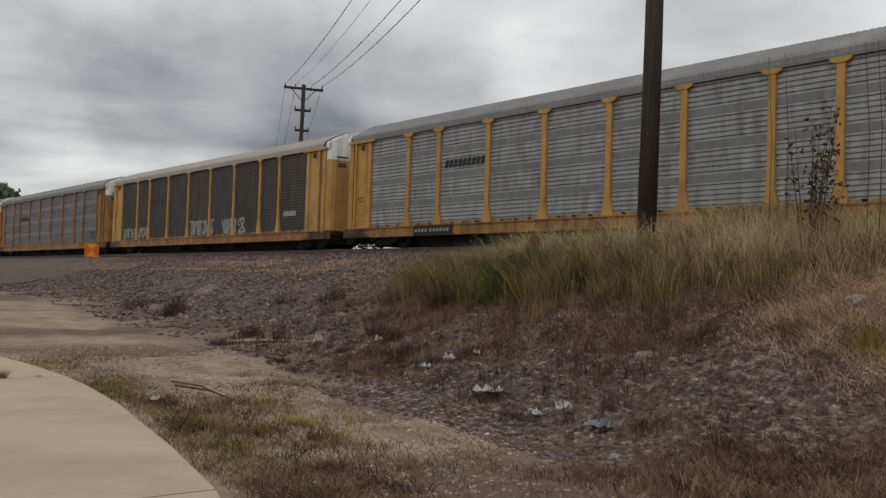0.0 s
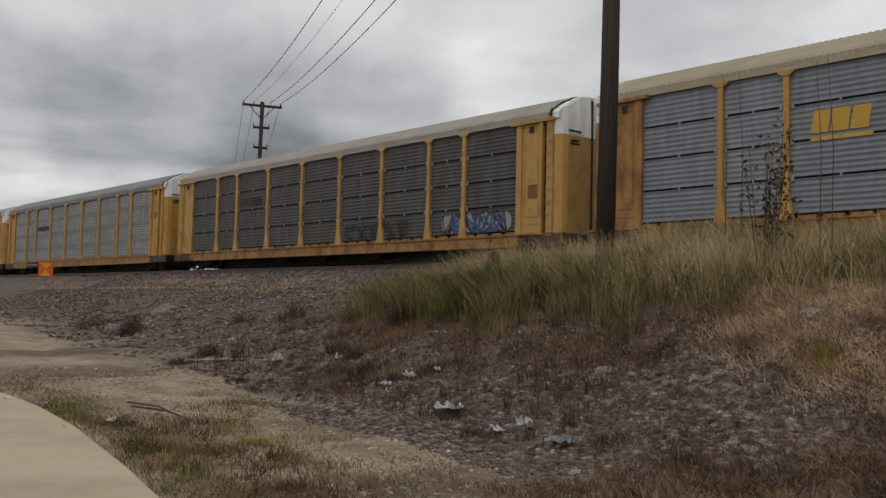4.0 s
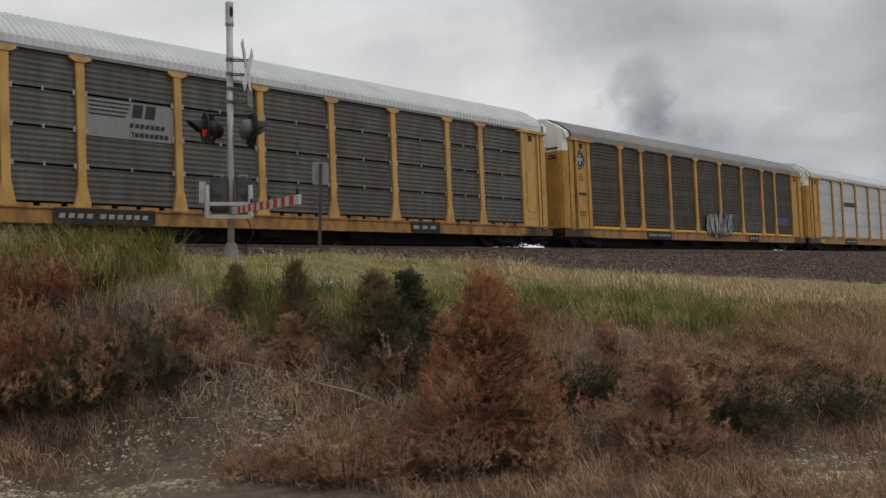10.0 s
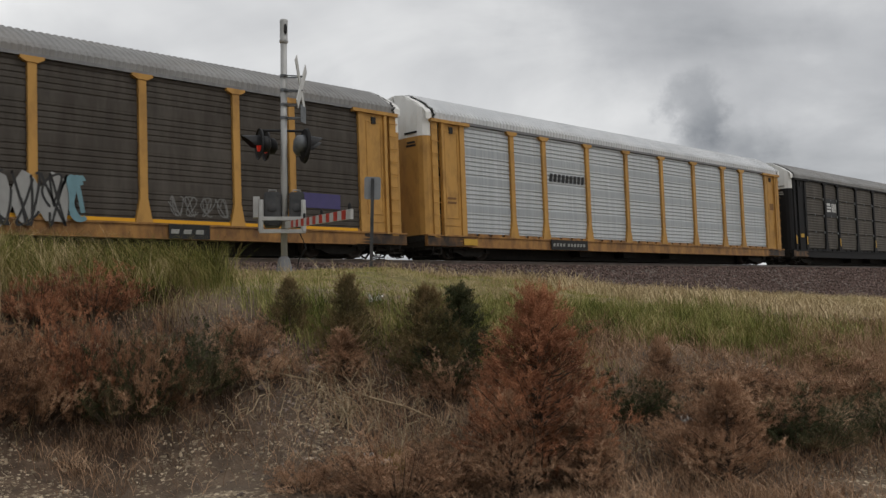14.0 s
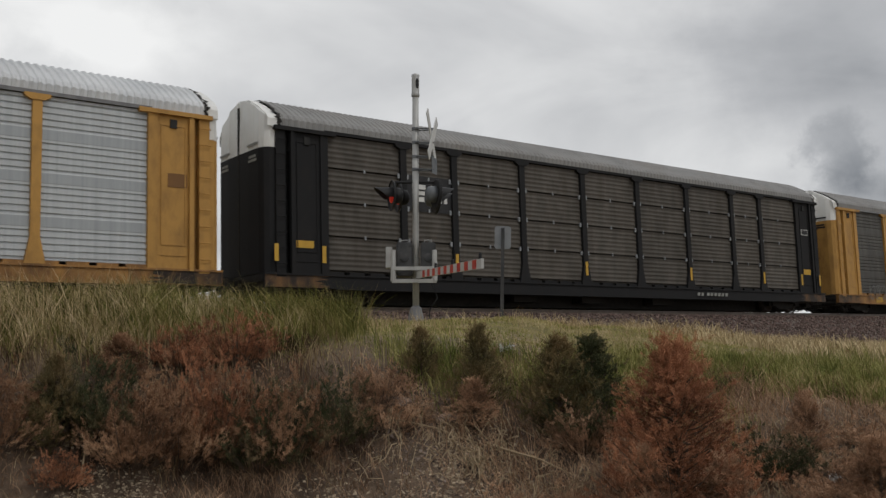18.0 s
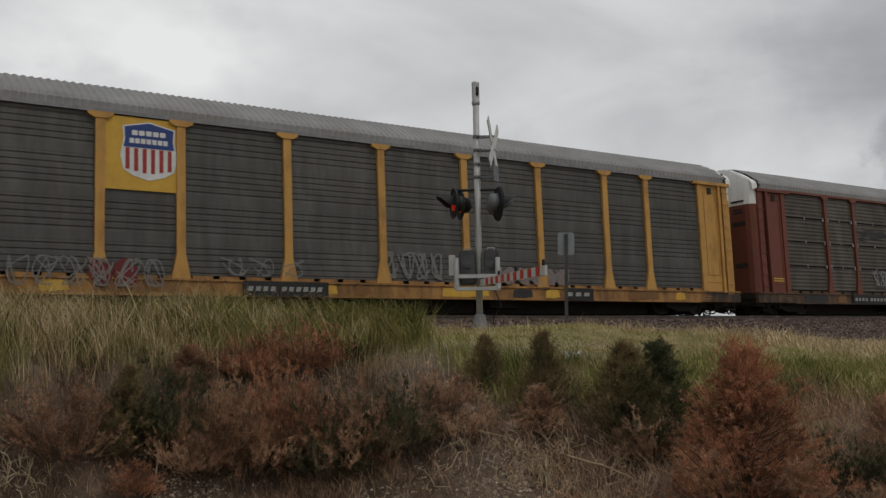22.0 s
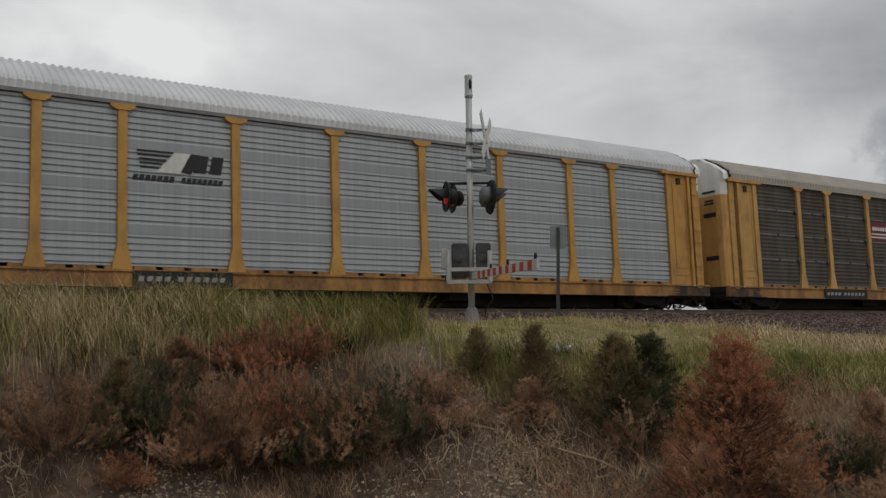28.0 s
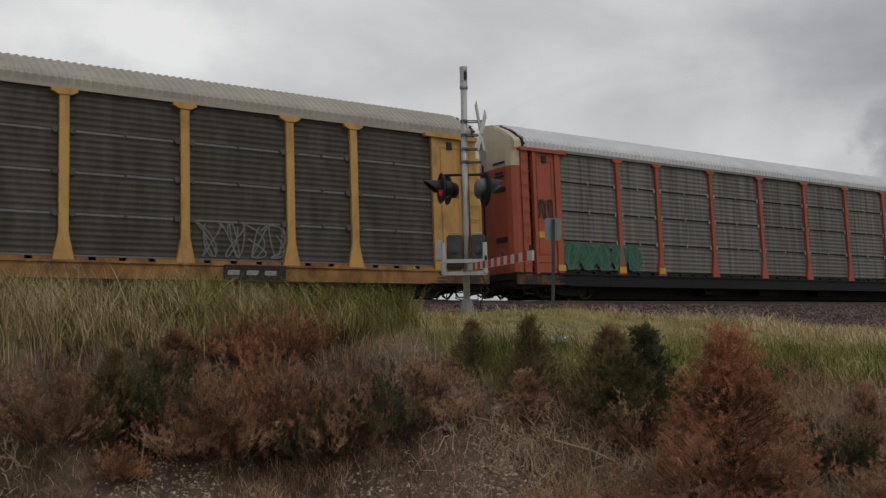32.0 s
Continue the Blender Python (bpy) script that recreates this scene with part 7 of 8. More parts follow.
grass("near_weeds", "olive weeds along the edge of the concrete path", 5000, -9.6, -2.5,
      lambda x, y, u: np.clip(1 - np.abs(y - path_edge(x) - 0.5) / 0.5, 0, 1) * np.clip((smooth_noise(x, y, 2.8, 90) - 0.3) * 4, 0, 1), 0.04, 0.16, "grass", 45, 0.007, 1.3, 0.06)
grass("path_weeds", "low yellow-green weeds along the concrete path", 4500, -14.0, -2.0,
      lambda x, y, u: np.clip(1 - np.abs(y - path_edge(x) - 0.42) / 0.38, 0, 1) * np.clip((smooth_noise(x, y, 1.9, 35) - 0.35) * 3, 0.02, 1), 0.02, 0.10, "grass", 20, 0.007, 1.4)
grass("dirt_grass", "small yellow-green tufts on the bare dirt", 5000, -12.0, -2.0,
      lambda x, y, u: (u < 0.05) * (y > path_edge(x) + 0.2) * np.clip((smooth_noise(x, y, 2.6, 38) - 0.62) * 6, 0, 1), 0.03, 0.12, "grass", 24, 0.007, 1.4)
grass("dirt_weeds", "scattered brown and green weeds on the bare dirt", 17000, -16.0, 0.0,
      lambda x, y, u: (u < 0.1) * (y > path_edge(x) + 0.2) * np.clip((smooth_noise(x, y, 1.9, 36) - 0.56) * 4, 0.02, 1) * np.where(y < path_edge(x) + 1.6, 1.0, 0.5), 0.02, 0.09, "litter", 21, 0.006, 1.6)
grass("track_straw", "thin strip of dead straw between the stones and the track", 9000, -60.0, -12.0,
      lambda x, y, u: near(u, 0.75, 1.5, 0.15) * np.clip((smooth_noise(x, y, 0.7, 84) - 0.4) * 4, 0.08, 1), 0.06, 0.22, "tan", 29, 0.02, 1.2)


def weed_clump(x, y, h, w, mat, seed, label, n=420):
    """One low tuft of bent stalks."""
    rng = np.random.RandomState(seed)
    a, r = rng.uniform(0, 6.28, n), w * 0.5 * np.sqrt(rng.uniform(0, 1, n))
    r = r * (0.75 + 0.35 * np.sin(a * 2 + seed) * np.sin(a * 3 + seed * 2))
    px, py = x + np.cos(a) * r, y + np.sin(a) * r
    pts = np.column_stack([px, py, ground_z(px, py) - 0.02])
    me = blades_mesh("weed_clump", pts, h * (1 - 0.6 * (r / (w * 0.5)) ** 2) * rng.uniform(0.25, 1.0, n), 0.007 * rng.uniform(0.6, 1.4, n), 1.0, LEAF[mat], rng)
    tagged(new("weed_clump", me), label, "weeds", group="weed clumps on the bank")


def weed_clumps():
    rng = np.random.RandomState(91)
    for i, (x, y, h, w) in enumerate(((0.0, 9.65, 0.45, 0.35), (-3.5, 9.6, 0.42, 0.7), (-2.6, 9.1, 0.4, 0.65), (-4.65, 9.1, 0.35, 0.35), (6.6, 7.1, 0.4, 0.3), (-1.9, 9.2, 0.35, 0.5), (-9.3, 5.1, 0.12, 0.6), (-8.3, 4.9, 0.14, 0.7))):
        weed_clump(x, y, h, w, "yellow_weed", i + 300, "yellowing leafy weed clump on the bank")
    for i, (x, y, h, w) in enumerate(((-11.25, 3.98, 0.17, 0.5), (-10.75, 3.92, 0.15, 0.5), (-10.3, 3.86, 0.13, 0.45), (-11.96, 3.45, 0.12, 0.16), (-11.96, 3.05, 0.24, 0.12), (-11.96, 3.6, 0.10, 0.2), (-7.3, 4.6, 0.2, 0.6), (-7.9, 4.35, 0.16, 0.5))):
        weed_clump(x, y, h, w, "green_grass" if x < -9 else "grass", i + 350, "green weeds rooted at the edge of the path", 300)
    spots = [(-12.9, 10.25, 0.95, 0.6), (-23.0, 9.9, 0.85, 0.7), (-22.4, 9.5, 0.5, 0.8), (-18.9, 11.9, 0.8, 0.9), (-15.2, 11.1, 0.6, 0.6), (-16.5, 8.6, 0.4, 0.7), (-16.2, 7.9, 0.3, 0.8), (-20.5, 11.5, 0.5, 0.9), (-13.2, 9.2, 0.45, 0.6), (-12.2, 8.8, 0.4, 0.5), (-11.2, 8.3, 0.35, 0.7), (-9.6, 8.2, 0.3, 0.6), (-16.9, 13.4, 0.5, 0.9), (-12.3, 10.9, 0.75, 0.6), (-25, 9.6, 0.5, 1.2)]
    for i in range(14):
        x = rng.uniform(-13, -2.5)
        u = rng.uniform(0.02, 0.5)
        toe, crest = lerp_table(x, TOE), lerp_table(x, CREST)
        spots.append((x, float(toe + u * (crest - toe)), rng.uniform(0.10, 0.24), rng.uniform(0.4, 1.0)))
    for i, (x, y, h, w) in enumerate(spots):
        weed_clump(x, y, h, w, "dark_weed", i + 400, "dark dead weed clump among loose stones", 300)


weed_clumps()


def juniper_meshes(seed, conical, sprays, mat, fine=0.78):
    """Trunk with rising limbs, and a crown of feathery plumes of fine sprays; about 1 m high and wide."""
    rng = np.random.RandomState(seed)
    bm = bmesh.new()
    if conical:
        tube(bm, [(0, 0, -0.08), (0.02, 0.01, 0.3), (0.0, 0.0, 0.62), (0.01, 0, 0.92)], [0.022, 0.018, 0.011, 0.004], 6)
    tw = []
    limbs = (210 if fine < 0.6 else 100) if conical else 90
    for i in range(limbs):
        a = rng.uniform(0, 2 * np.pi)
        if conical:
            a = i * 2.39996 + rng.normal(0, 0.25)
            t = 0.98 * ((i + 0.5) / limbs) ** 1.15
            reach = ((1 - t) * 0.40 + 0.012) * rng.uniform(0.72, 1.08)
            p0 = np.array([0, 0, t * 0.92])
            p1 = p0 + np.array([math.cos(a) * reach, math.sin(a) * reach, rng.uniform(0.3, 0.85) * reach + 0.02])
        else:
            t = rng.uniform(0.0, 1.0)
            out = 0.5 * math.sqrt(rng.uniform(0.05, 1.0))
            top = (1 - (out / 0.56) ** 2) ** 0.5 * rng.uniform(0.25, 1.0)
            p0 = np.array([math.cos(a) * out * 0.35, math.sin(a) * out * 0.35, 0.0])
            p1 = np.array([math.cos(a) * out, math.sin(a) * out, max(0.12, top)])
        tw.append((p0, p1))
        m1 = (p0 + p1) / 2 + np.array([0, 0, -0.02])
        tube(bm, [tuple(p0), tuple(m1), tuple(p1)], [0.0045, 0.003, 0.001], 4, False)
    trunk = mesh("trunk", bm, M["twig"])
    # plumes along the limbs, each a tuft of sprays
    plumes = int((900 if conical else 1000) * (1 if fine > 0.6 else 2.4))
    k = rng.randint(0, len(tw), plumes)
    s = 1 - rng.uniform(0, 1, plumes) ** 1.6 * 0.8
    P0, P1 = np.array([q[0] for q in tw])[k], np.array([q[1] for q in tw])[k]
    root = P0 + (P1 - P0) * s[:, None] + rng.normal(0, 0.03, (plumes, 3))
    way = (P1 - P0) / np.linalg.norm(P1 - P0, axis=1)[:, None] + rng.normal(0, 0.5, (plumes, 3)) + np.array([0, 0, 0.4])
    way /= np.linalg.norm(way, axis=1)[:, None]
    long = (rng.uniform(0.05, 0.12, plumes) if conical else rng.uniform(0.05, 0.12, plumes)) * (1 if fine > 0.6 else 0.75)
    j = rng.randint(0, plumes, sprays)
    f = rng.uniform(0, 1, sprays)
    base = root[j] + way[j] * (long[j] * f)[:, None] + rng.normal(0, 0.004, (sprays, 3))
    base[:, 2] = np.maximum(base[:, 2], 0.0)
    d = way[j] * 0.9 + rng.normal(0, 0.5, (sprays, 3))
    d = d / np.linalg.norm(d, axis=1)[:, None] * (rng.uniform(0.022, 0.055, sprays) * fine * (1.2 - 0.85 * f))[:, None]
    w = np.cross(d, rng.normal(0, 1, d.shape))
    w = w / (np.linalg.norm(w, axis=1)[:, None] + 1e-9) * (rng.uniform(0.0014, 0.0032, sprays) * fine)[:, None]
    mid = base + d * 0.5
    v = np.stack([base, mid + w, base + d, mid - w], 1).reshape(-1, 3)
    i = np.arange(sprays) * 4
    me = bpy.data.meshes.new("crown")
    me.from_pydata(v.tolist(), [], np.stack([i, i + 1, i + 2, i + 3], -1).tolist())
    me.materials.append(LEAF[mat])
    return trunk, me


def juniper(x, y, h, w, kind, turn, label):
    conical, mat, seed = {"cone_rust": (True, "rust", 1), "cone_dark": (True, "dark", 2), "cone_olive": (True, "olive", 3), "brush_dead": (False, "dead", 4),
                          "brush_dark": (False, "dark", 5), "brush_rust": (False, "rust", 6), "cone_dead": (True, "dead", 7), "brush_olive": (False, "olive", 10), "tall_rust": (True, "rust", 8), "tall_pale": (True, "pale_dead", 9), "brush_pale": (False, "pale_dead", 14), "cone_pale": (True, "pale_dead", 15)}[kind]
    trunk, crown = shared(("juniper", kind), lambda: juniper_meshes(seed, conical, 120000 if "tall" in kind else 50000, mat, 0.5 if "tall" in kind else 0.78))
    s = tagged(new("juniper_shrub"), label, "shrub", group="junipers on the bank")
    s.matrix_basis = pose(x, y, gz(x, y) - 0.03, 0, 0, turn) @ Matrix.Diagonal((w, w, h, 1))
    put("trunk", trunk, s)
    put("crown", crown, s)
    return s


DEAD, DARK, RUST, OLIVE = ("dead brown feathery juniper bush on the bank", "dark green juniper bush with browning tips",
                           "rust-red dying juniper on the bank", "olive-brown half-dead young juniper")
for x, y, h, w, kind, turn, label in (
        (2.45, 10.35, 0.95, 1.25, "brush_dead", 10, DEAD), (3.0, 10.2, 1.05, 1.0, "cone_olive", 70, OLIVE), (3.35, 10.3, 1.15, 1.1, "brush_dark", 30, DARK),
        (3.75, 10.0, 1.1, 1.3, "brush_dead", 120, DEAD), (4.25, 9.95, 1.2, 1.35, "brush_dead", 200, DEAD), (4.65, 9.95, 1.25, 1.2, "brush_rust", 15, RUST),
        (5.0, 9.55, 1.05, 1.15, "brush_dark", 150, DARK), (5.25, 9.45, 1.15, 1.25, "brush_dead", 260, DEAD), (5.7, 9.3, 0.95, 1.15, "brush_dark", 300, DARK), (6.3, 9.0, 0.6, 1.0, "brush_pale", 301, DEAD),
        (5.35, 10.9, 0.75, 1.2, "brush_rust", 80, RUST), (4.7, 11.0, 0.65, 1.1, "brush_rust", 190, RUST), (3.9, 10.9, 0.6, 1.0, "cone_dead", 50, DEAD),
        (6.45, 9.4, 0.62, 0.9, "brush_pale", 40, DEAD), (7.05, 9.4, 0.72, 0.75, "cone_olive", 0, OLIVE), (7.34, 8.66, 1.05, 1.0, "cone_olive", 130, OLIVE),
        (7.1, 8.45, 0.6, 0.9, "cone_pale", 190, DEAD), (7.85, 7.85, 1.15, 1.3, "cone_olive", 0, OLIVE), (8.3, 7.75, 1.05, 1.3, "cone_dark", 100, DARK), (8.05, 7.6, 0.75, 1.2, "brush_dark", 210, DARK), (7.9, 7.5, 0.7, 0.95, "brush_pale", 20, DEAD),
        (7.49, 5.95, 1.92, 2.2, "tall_rust", 0, "tall cone-shaped rust-brown juniper on the bank"), (7.72, 5.6, 0.8, 0.85, "tall_pale", 60, DEAD),
        (6.98, 5.9, 1.05, 0.95, "tall_pale", 200, DEAD), (7.5, 5.4, 0.95, 1.0, "cone_pale", 250, DEAD), (6.35, 6.75, 0.78, 1.5, "brush_pale", 15, DEAD), (6.75, 6.45, 0.55, 1.0, "brush_pale", 95, DEAD),
        (9.43, 5.76, 0.85, 0.75, "cone_pale", 0, DEAD), (9.0, 5.9, 0.62, 1.1, "brush_dark", 45, DARK), (8.45, 4.45, 1.05, 1.25, "cone_pale", 90, DEAD), (8.75, 4.9, 0.75, 1.3, "brush_pale", 160, DEAD),
        (10.0, 4.7, 0.55, 1.4, "brush_pale", 210, DEAD), (9.75, 4.2, 0.7, 1.2, "brush_dark", 280, DARK), (10.6, 3.6, 0.65, 1.1, "brush_dark", 330, DARK), (9.4, 4.9, 0.8, 1.3, "brush_pale", 44, DEAD), (10.5, 5.5, 0.38, 1.3, "brush_pale", 144, DEAD), (12.4, 5.0, 0.34, 1.4, "brush_pale", 244, DEAD), (10.9, 4.9, 0.4, 1.3, "brush_pale", 20, DEAD),
        (11.6, 4.5, 0.4, 1.4, "brush_pale", 75, DEAD), (5.75, 7.45, 0.42, 0.75, "brush_pale", 130, DEAD), (3.0, 9.9, 0.45, 0.6, "brush_rust", 5, RUST),
        (-2.9, 10.1, 0.6, 1.3, "brush_olive", 12, OLIVE), (-2.1, 9.8, 0.5, 1.2, "brush_olive", 82, OLIVE), (-1.3, 10.2, 0.7, 1.3, "brush_olive", 152, OLIVE), (-1.6, 9.5, 0.5, 1.2, "brush_olive", 222, OLIVE), (0.45, 10.1, 0.5, 1.1, "brush_olive", 292, OLIVE), (-0.4, 9.8, 0.55, 1.3, "brush_dead", 342, DEAD), (-3.3, 9.4, 0.4, 1.0, "brush_olive", 52, OLIVE), (-0.33, 10.6, 1.2, 1.3, "cone_olive", 40, "dark olive-brown juniper standing in the grass"), (-0.75, 10.7, 0.85, 1.2, "brush_dark", 200, DARK), (-2.4, 10.2, 0.6, 1.0, "brush_dead", 60, DEAD),
        (0.3, 10.35, 0.6, 1.0, "brush_dead", 300, DEAD), (-1.5, 9.6, 0.4, 0.9, "brush_dead", 180, DEAD), (-15.7, 12.7, 0.75, 0.8, "cone_dead", 10, DEAD), 
        (-11.6, 11.2, 0.85, 0.7, "cone_dead", 100, DEAD)):
    juniper(x, y, h, w, kind, turn, label)


# ---- stones ----
def stones_mesh(name, pts, size, rng, mat):
    """Angular stones of eight corners each."""
    n = len(pts)
    cube = np.array([(-1, -1, -1), (1, -1, -1), (1, 1, -1), (-1, 1, -1), (-1, -1, 1), (1, -1, 1), (1, 1, 1), (-1, 1, 1)], float)
    c = cube[None] * rng.uniform(0.55, 1.0, (n, 8, 3)) * np.array([1, 0.9, 0.8])
    a = rng.uniform(0, 2 * np.pi, n)
    b = rng.uniform(-0.7, 0.7, n)
    ca, sa, cb, sb = np.cos(a), np.sin(a), np.cos(b), np.sin(b)
    x, y, z = c[..., 0], c[..., 1], c[..., 2]
    y, z = y * cb[:, None] - z * sb[:, None], y * sb[:, None] + z * cb[:, None]
    x, y = x * ca[:, None] - y * sa[:, None], x * sa[:, None] + y * ca[:, None]
    v = (np.stack([x, y, z], -1) * size[:, None, None] + pts[:, None, :] + np.array([0, 0, 0.01])).reshape(-1, 3)
    f = np.array([(0, 3, 2, 1), (4, 5, 6, 7), (0, 1, 5, 4), (1, 2, 6, 5), (2, 3, 7, 6), (3, 0, 4, 7)])
    faces = (np.arange(n)[:, None, None] * 8 + f[None]).reshape(-1, 4)
    me = bpy.data.meshes.new(name)
    me.from_pydata(v.tolist(), [], faces.tolist())
    me.materials.append(mat)
    return me


M["stone"] = material("broken_grey_brown_stone", ((0.05, 0.037, 0.031), (0.13, 0.10, 0.085), (0.32, 0.26, 0.22)), 9, rough=0.9, bump=0.2, bump_scale=30, island=0.45)
M["pale_stone"] = material("pale_limestone_chips", ((0.18, 0.138, 0.095), (0.31, 0.25, 0.175), (0.48, 0.395, 0.29)), 9, rough=0.9, bump=0.2, bump_scale=30, island=0.45)
M["ballast"] = material("dark_ballast_stone", ((0.088, 0.060, 0.052), (0.172, 0.123, 0.107)), 9, rough=0.9, island=0.5)


def stones(name, label, n, x0, x1, keep, s0, s1, mat, seed):
    rng = np.random.RandomState(seed)
    pts = scatter(rng, n, x0, x1, keep)
    size = s0 + (s1 - s0) * rng.beta(1.2, 4, n)
    return tagged(new(name, stones_mesh(name, pts, size, rng, M[mat])), label, "stones", kind="stuff")


stones("bank_stones", "loose broken grey-brown stones on the bank", 56000, -10.5, -0.5,
       lambda x, y, u: near(u, -0.12, 0.70, 0.12) * np.clip((-x - 1.2) / 3, 0.12, 1) * (0.25 + 0.75 * smooth_noise(x, y, 1.6, 41)) * (1 - 0.7 * straw_mound(x, y)), 0.011, 0.058, "stone", 51)
stones("far_bank_stones", "loose stones of the far embankment", 24000, -50.0, -10.0,
       lambda x, y, u: near(u, -0.02, 1.5, 0.1) * (0.35 + 0.65 * smooth_noise(x, y, 1.2, 42)), 0.025, 0.105, "stone", 52)
stones("pale_gravel", "pale limestone gravel at the foot of the bank", 26000, 1.0, 11.0,
       lambda x, y, u: gravel_patch(x, y) * (0.15 + 0.85 * smooth_noise(x, y, 3.1, 63)), 0.006, 0.032, "pale_stone", 53)
stones("slope_stones", "scattered pale stones among dead weeds", 3200, 0.0, 12.0,
       lambda x, y, u: near(u, 0.0, 0.8, 0.15) * (0.2 + 0.8 * smooth_noise(x, y, 1.8, 44)), 0.008, 0.04, "pale_stone", 55)
stones("open_slope_stones", "broken pale stones between the dead shrubs", 1800, 4.8, 8.5,
       lambda x, y, u: bare_slope(x, y) * (0.3 + 0.7 * smooth_noise(x, y, 2.5, 46)), 0.008, 0.04, "stone", 56)
stones("dirt_pebbles", "small pebbles strewn on the bare dirt", 46000, -16.0, 3.0,
       lambda x, y, u: (u < 0.05) * (y > path_edge(x) + 0.15) * (0.3 + 0.7 * smooth_noise(x, y, 2.0, 45)), 0.006, 0.036, "pale_stone", 54)


def ballast():
    rng = np.random.RandomState(61)
    n = 26000
    x = np.concatenate([rng.uniform(6, 45, n), rng.uniform(45, 85, n * 2 // 3), rng.uniform(-60, 6, n // 3)])
    y = rng.uniform(18.2, 23.3, len(x))
    rz = 3.2 + GRADE * x
    foot = 22.2 - 1.7 * (rz - 0.24 - np.clip(rz - 0.72, 0, 2.9))
    k = y > foot - rng.exponential(0.25, len(x))
    pts = np.column_stack([x[k], y[k], ground_z(x[k], y[k])])
    tagged(new("track_ballast", stones_mesh("track_ballast", pts, rng.uniform(0.025, 0.06, len(pts)) * np.clip(pts[:, 0] / 40, 1, 1.8), rng, M["ballast"])), "dark crushed-stone ballast beside the rails", "ballast", kind="stuff")


ballast()


def boulder(x, y, s, seed, label, mat="stone"):
    r = np.random.RandomState(seed)
    bm = bmesh.new()
    bmesh.ops.create_icosphere(bm, subdivisions=2, radius=1)
    for v in bm.verts:
        v.co *= 1 + 0.22 * math.sin(v.co.x * 3 + seed) * math.cos(v.co.y * 4 + seed) + r.uniform(-0.09, 0.09)
        v.co.z *= 0.6
    ob = tagged(new("rock", mesh("rock", bm, M[mat])), label, "rock", group="larger rocks")
    ob.matrix_basis = pose(x, y, gz(x, y) + 0.1 * s, 5, 8, seed * 40) @ Matrix.Diagonal((s, s * 0.8, s, 1))


for i, (x, y, s) in enumerate(((-5.14, 9.78, 0.16), (-4.6, 9.7, 0.09), (6.6, 9.2, 0.16), (6.9, 8.7, 0.14), (6.3, 8.9, 0.1), (-7.0, 8.6, 0.13), (-25, 11.5, 0.3), (-26, 12.2, 0.35), (-24, 9.8, 0.25))):
    boulder(x, y, s, i + 1, "rough grey-brown rock half sunk in the bank")


# ---- litter and small things ----
def crumpled(name, x, y, w, d, h, seed, mat, label, category):
    r = np.random.RandomState(seed)
    bm = bmesh.new()
    n = 7
    g = [[bm.verts.new(((i / (n - 1) - 0.5) * w + r.normal(0, w * 0.05), (j / (n - 1) - 0.5) * d + r.normal(0, d * 0.05), abs(r.normal(0, h)))) for j in range(n)] for i in range(n)]
    for i in range(n - 1):
        for j in range(n - 1):
            bm.faces.new((g[i][j], g[i + 1][j], g[i + 1][j + 1], g[i][j + 1]))
    bmesh.ops.solidify(bm, geom=bm.faces[:], thickness=0.004)
    ob = tagged(new(name, mesh(name, bm, mat)), label, category)
    ob.matrix_basis = pose(x, y, gz(x, y) + 0.07, 0, 0, seed * 47)


M["paper"] = material("white_litter", ((0.66, 0.66, 0.64), (0.80, 0.80, 0.78)), 7, rough=0.8, dirt=(0.3, 0.26, 0.2), dirt_amount=0.3, dirt_scale=6)
M["blue_film"] = material("bluish_plastic_film", ((0.30, 0.33, 0.36), (0.42, 0.45, 0.48)), 7, rough=0.35)
M["teal"] = material("teal_plastic", ((0.05, 0.20, 0.18), (0.10, 0.30, 0.27)), 7, rough=0.35, dirt=(0.3, 0.34, 0.33), dirt_amount=0.5, dirt_scale=9)
for i, (x, y, w, d, h) in enumerate(((-9.71, 7.95, 0.16, 0.12, 0.04), (-9.4, 8.15, 0.22, 0.08, 0.03), (-9.95, 7.75, 0.14, 0.09, 0.03), (-8.18, 7.28, 0.30, 0.14, 0.03),
                                     (-13.98, 8.57, 0.16, 0.14, 0.07), (-7.23, 7.13, 0.34, 0.1, 0.02), (-7.0, 7.3, 0.16, 0.12, 0.05), (-12.4, 8.7, 0.1, 0.1, 0.04), (-5.6, 6.5, 0.2, 0.05, 0.02),
                                     (8.46, 9.4, 0.16, 0.14, 0.06), (9.2, 5.3, 0.2, 0.12, 0.06), (-9.6, 3.95, 0.09, 0.07, 0.03))):
    crumpled("paper_litter", x, y, w, d, h, i + 2, M["paper"], "crumpled white paper or plastic litter", "litter")
crumpled("plastic_film", -6.35, 7.15, 0.26, 0.2, 0.04, 31, M["blue_film"], "pale blue plastic film lying among stones", "litter")
crumpled("plastic_film", 6.5, 7.2, 0.3, 0.2, 0.06, 33, M["paper"], "white plastic bag caught among dead brush", "litter")


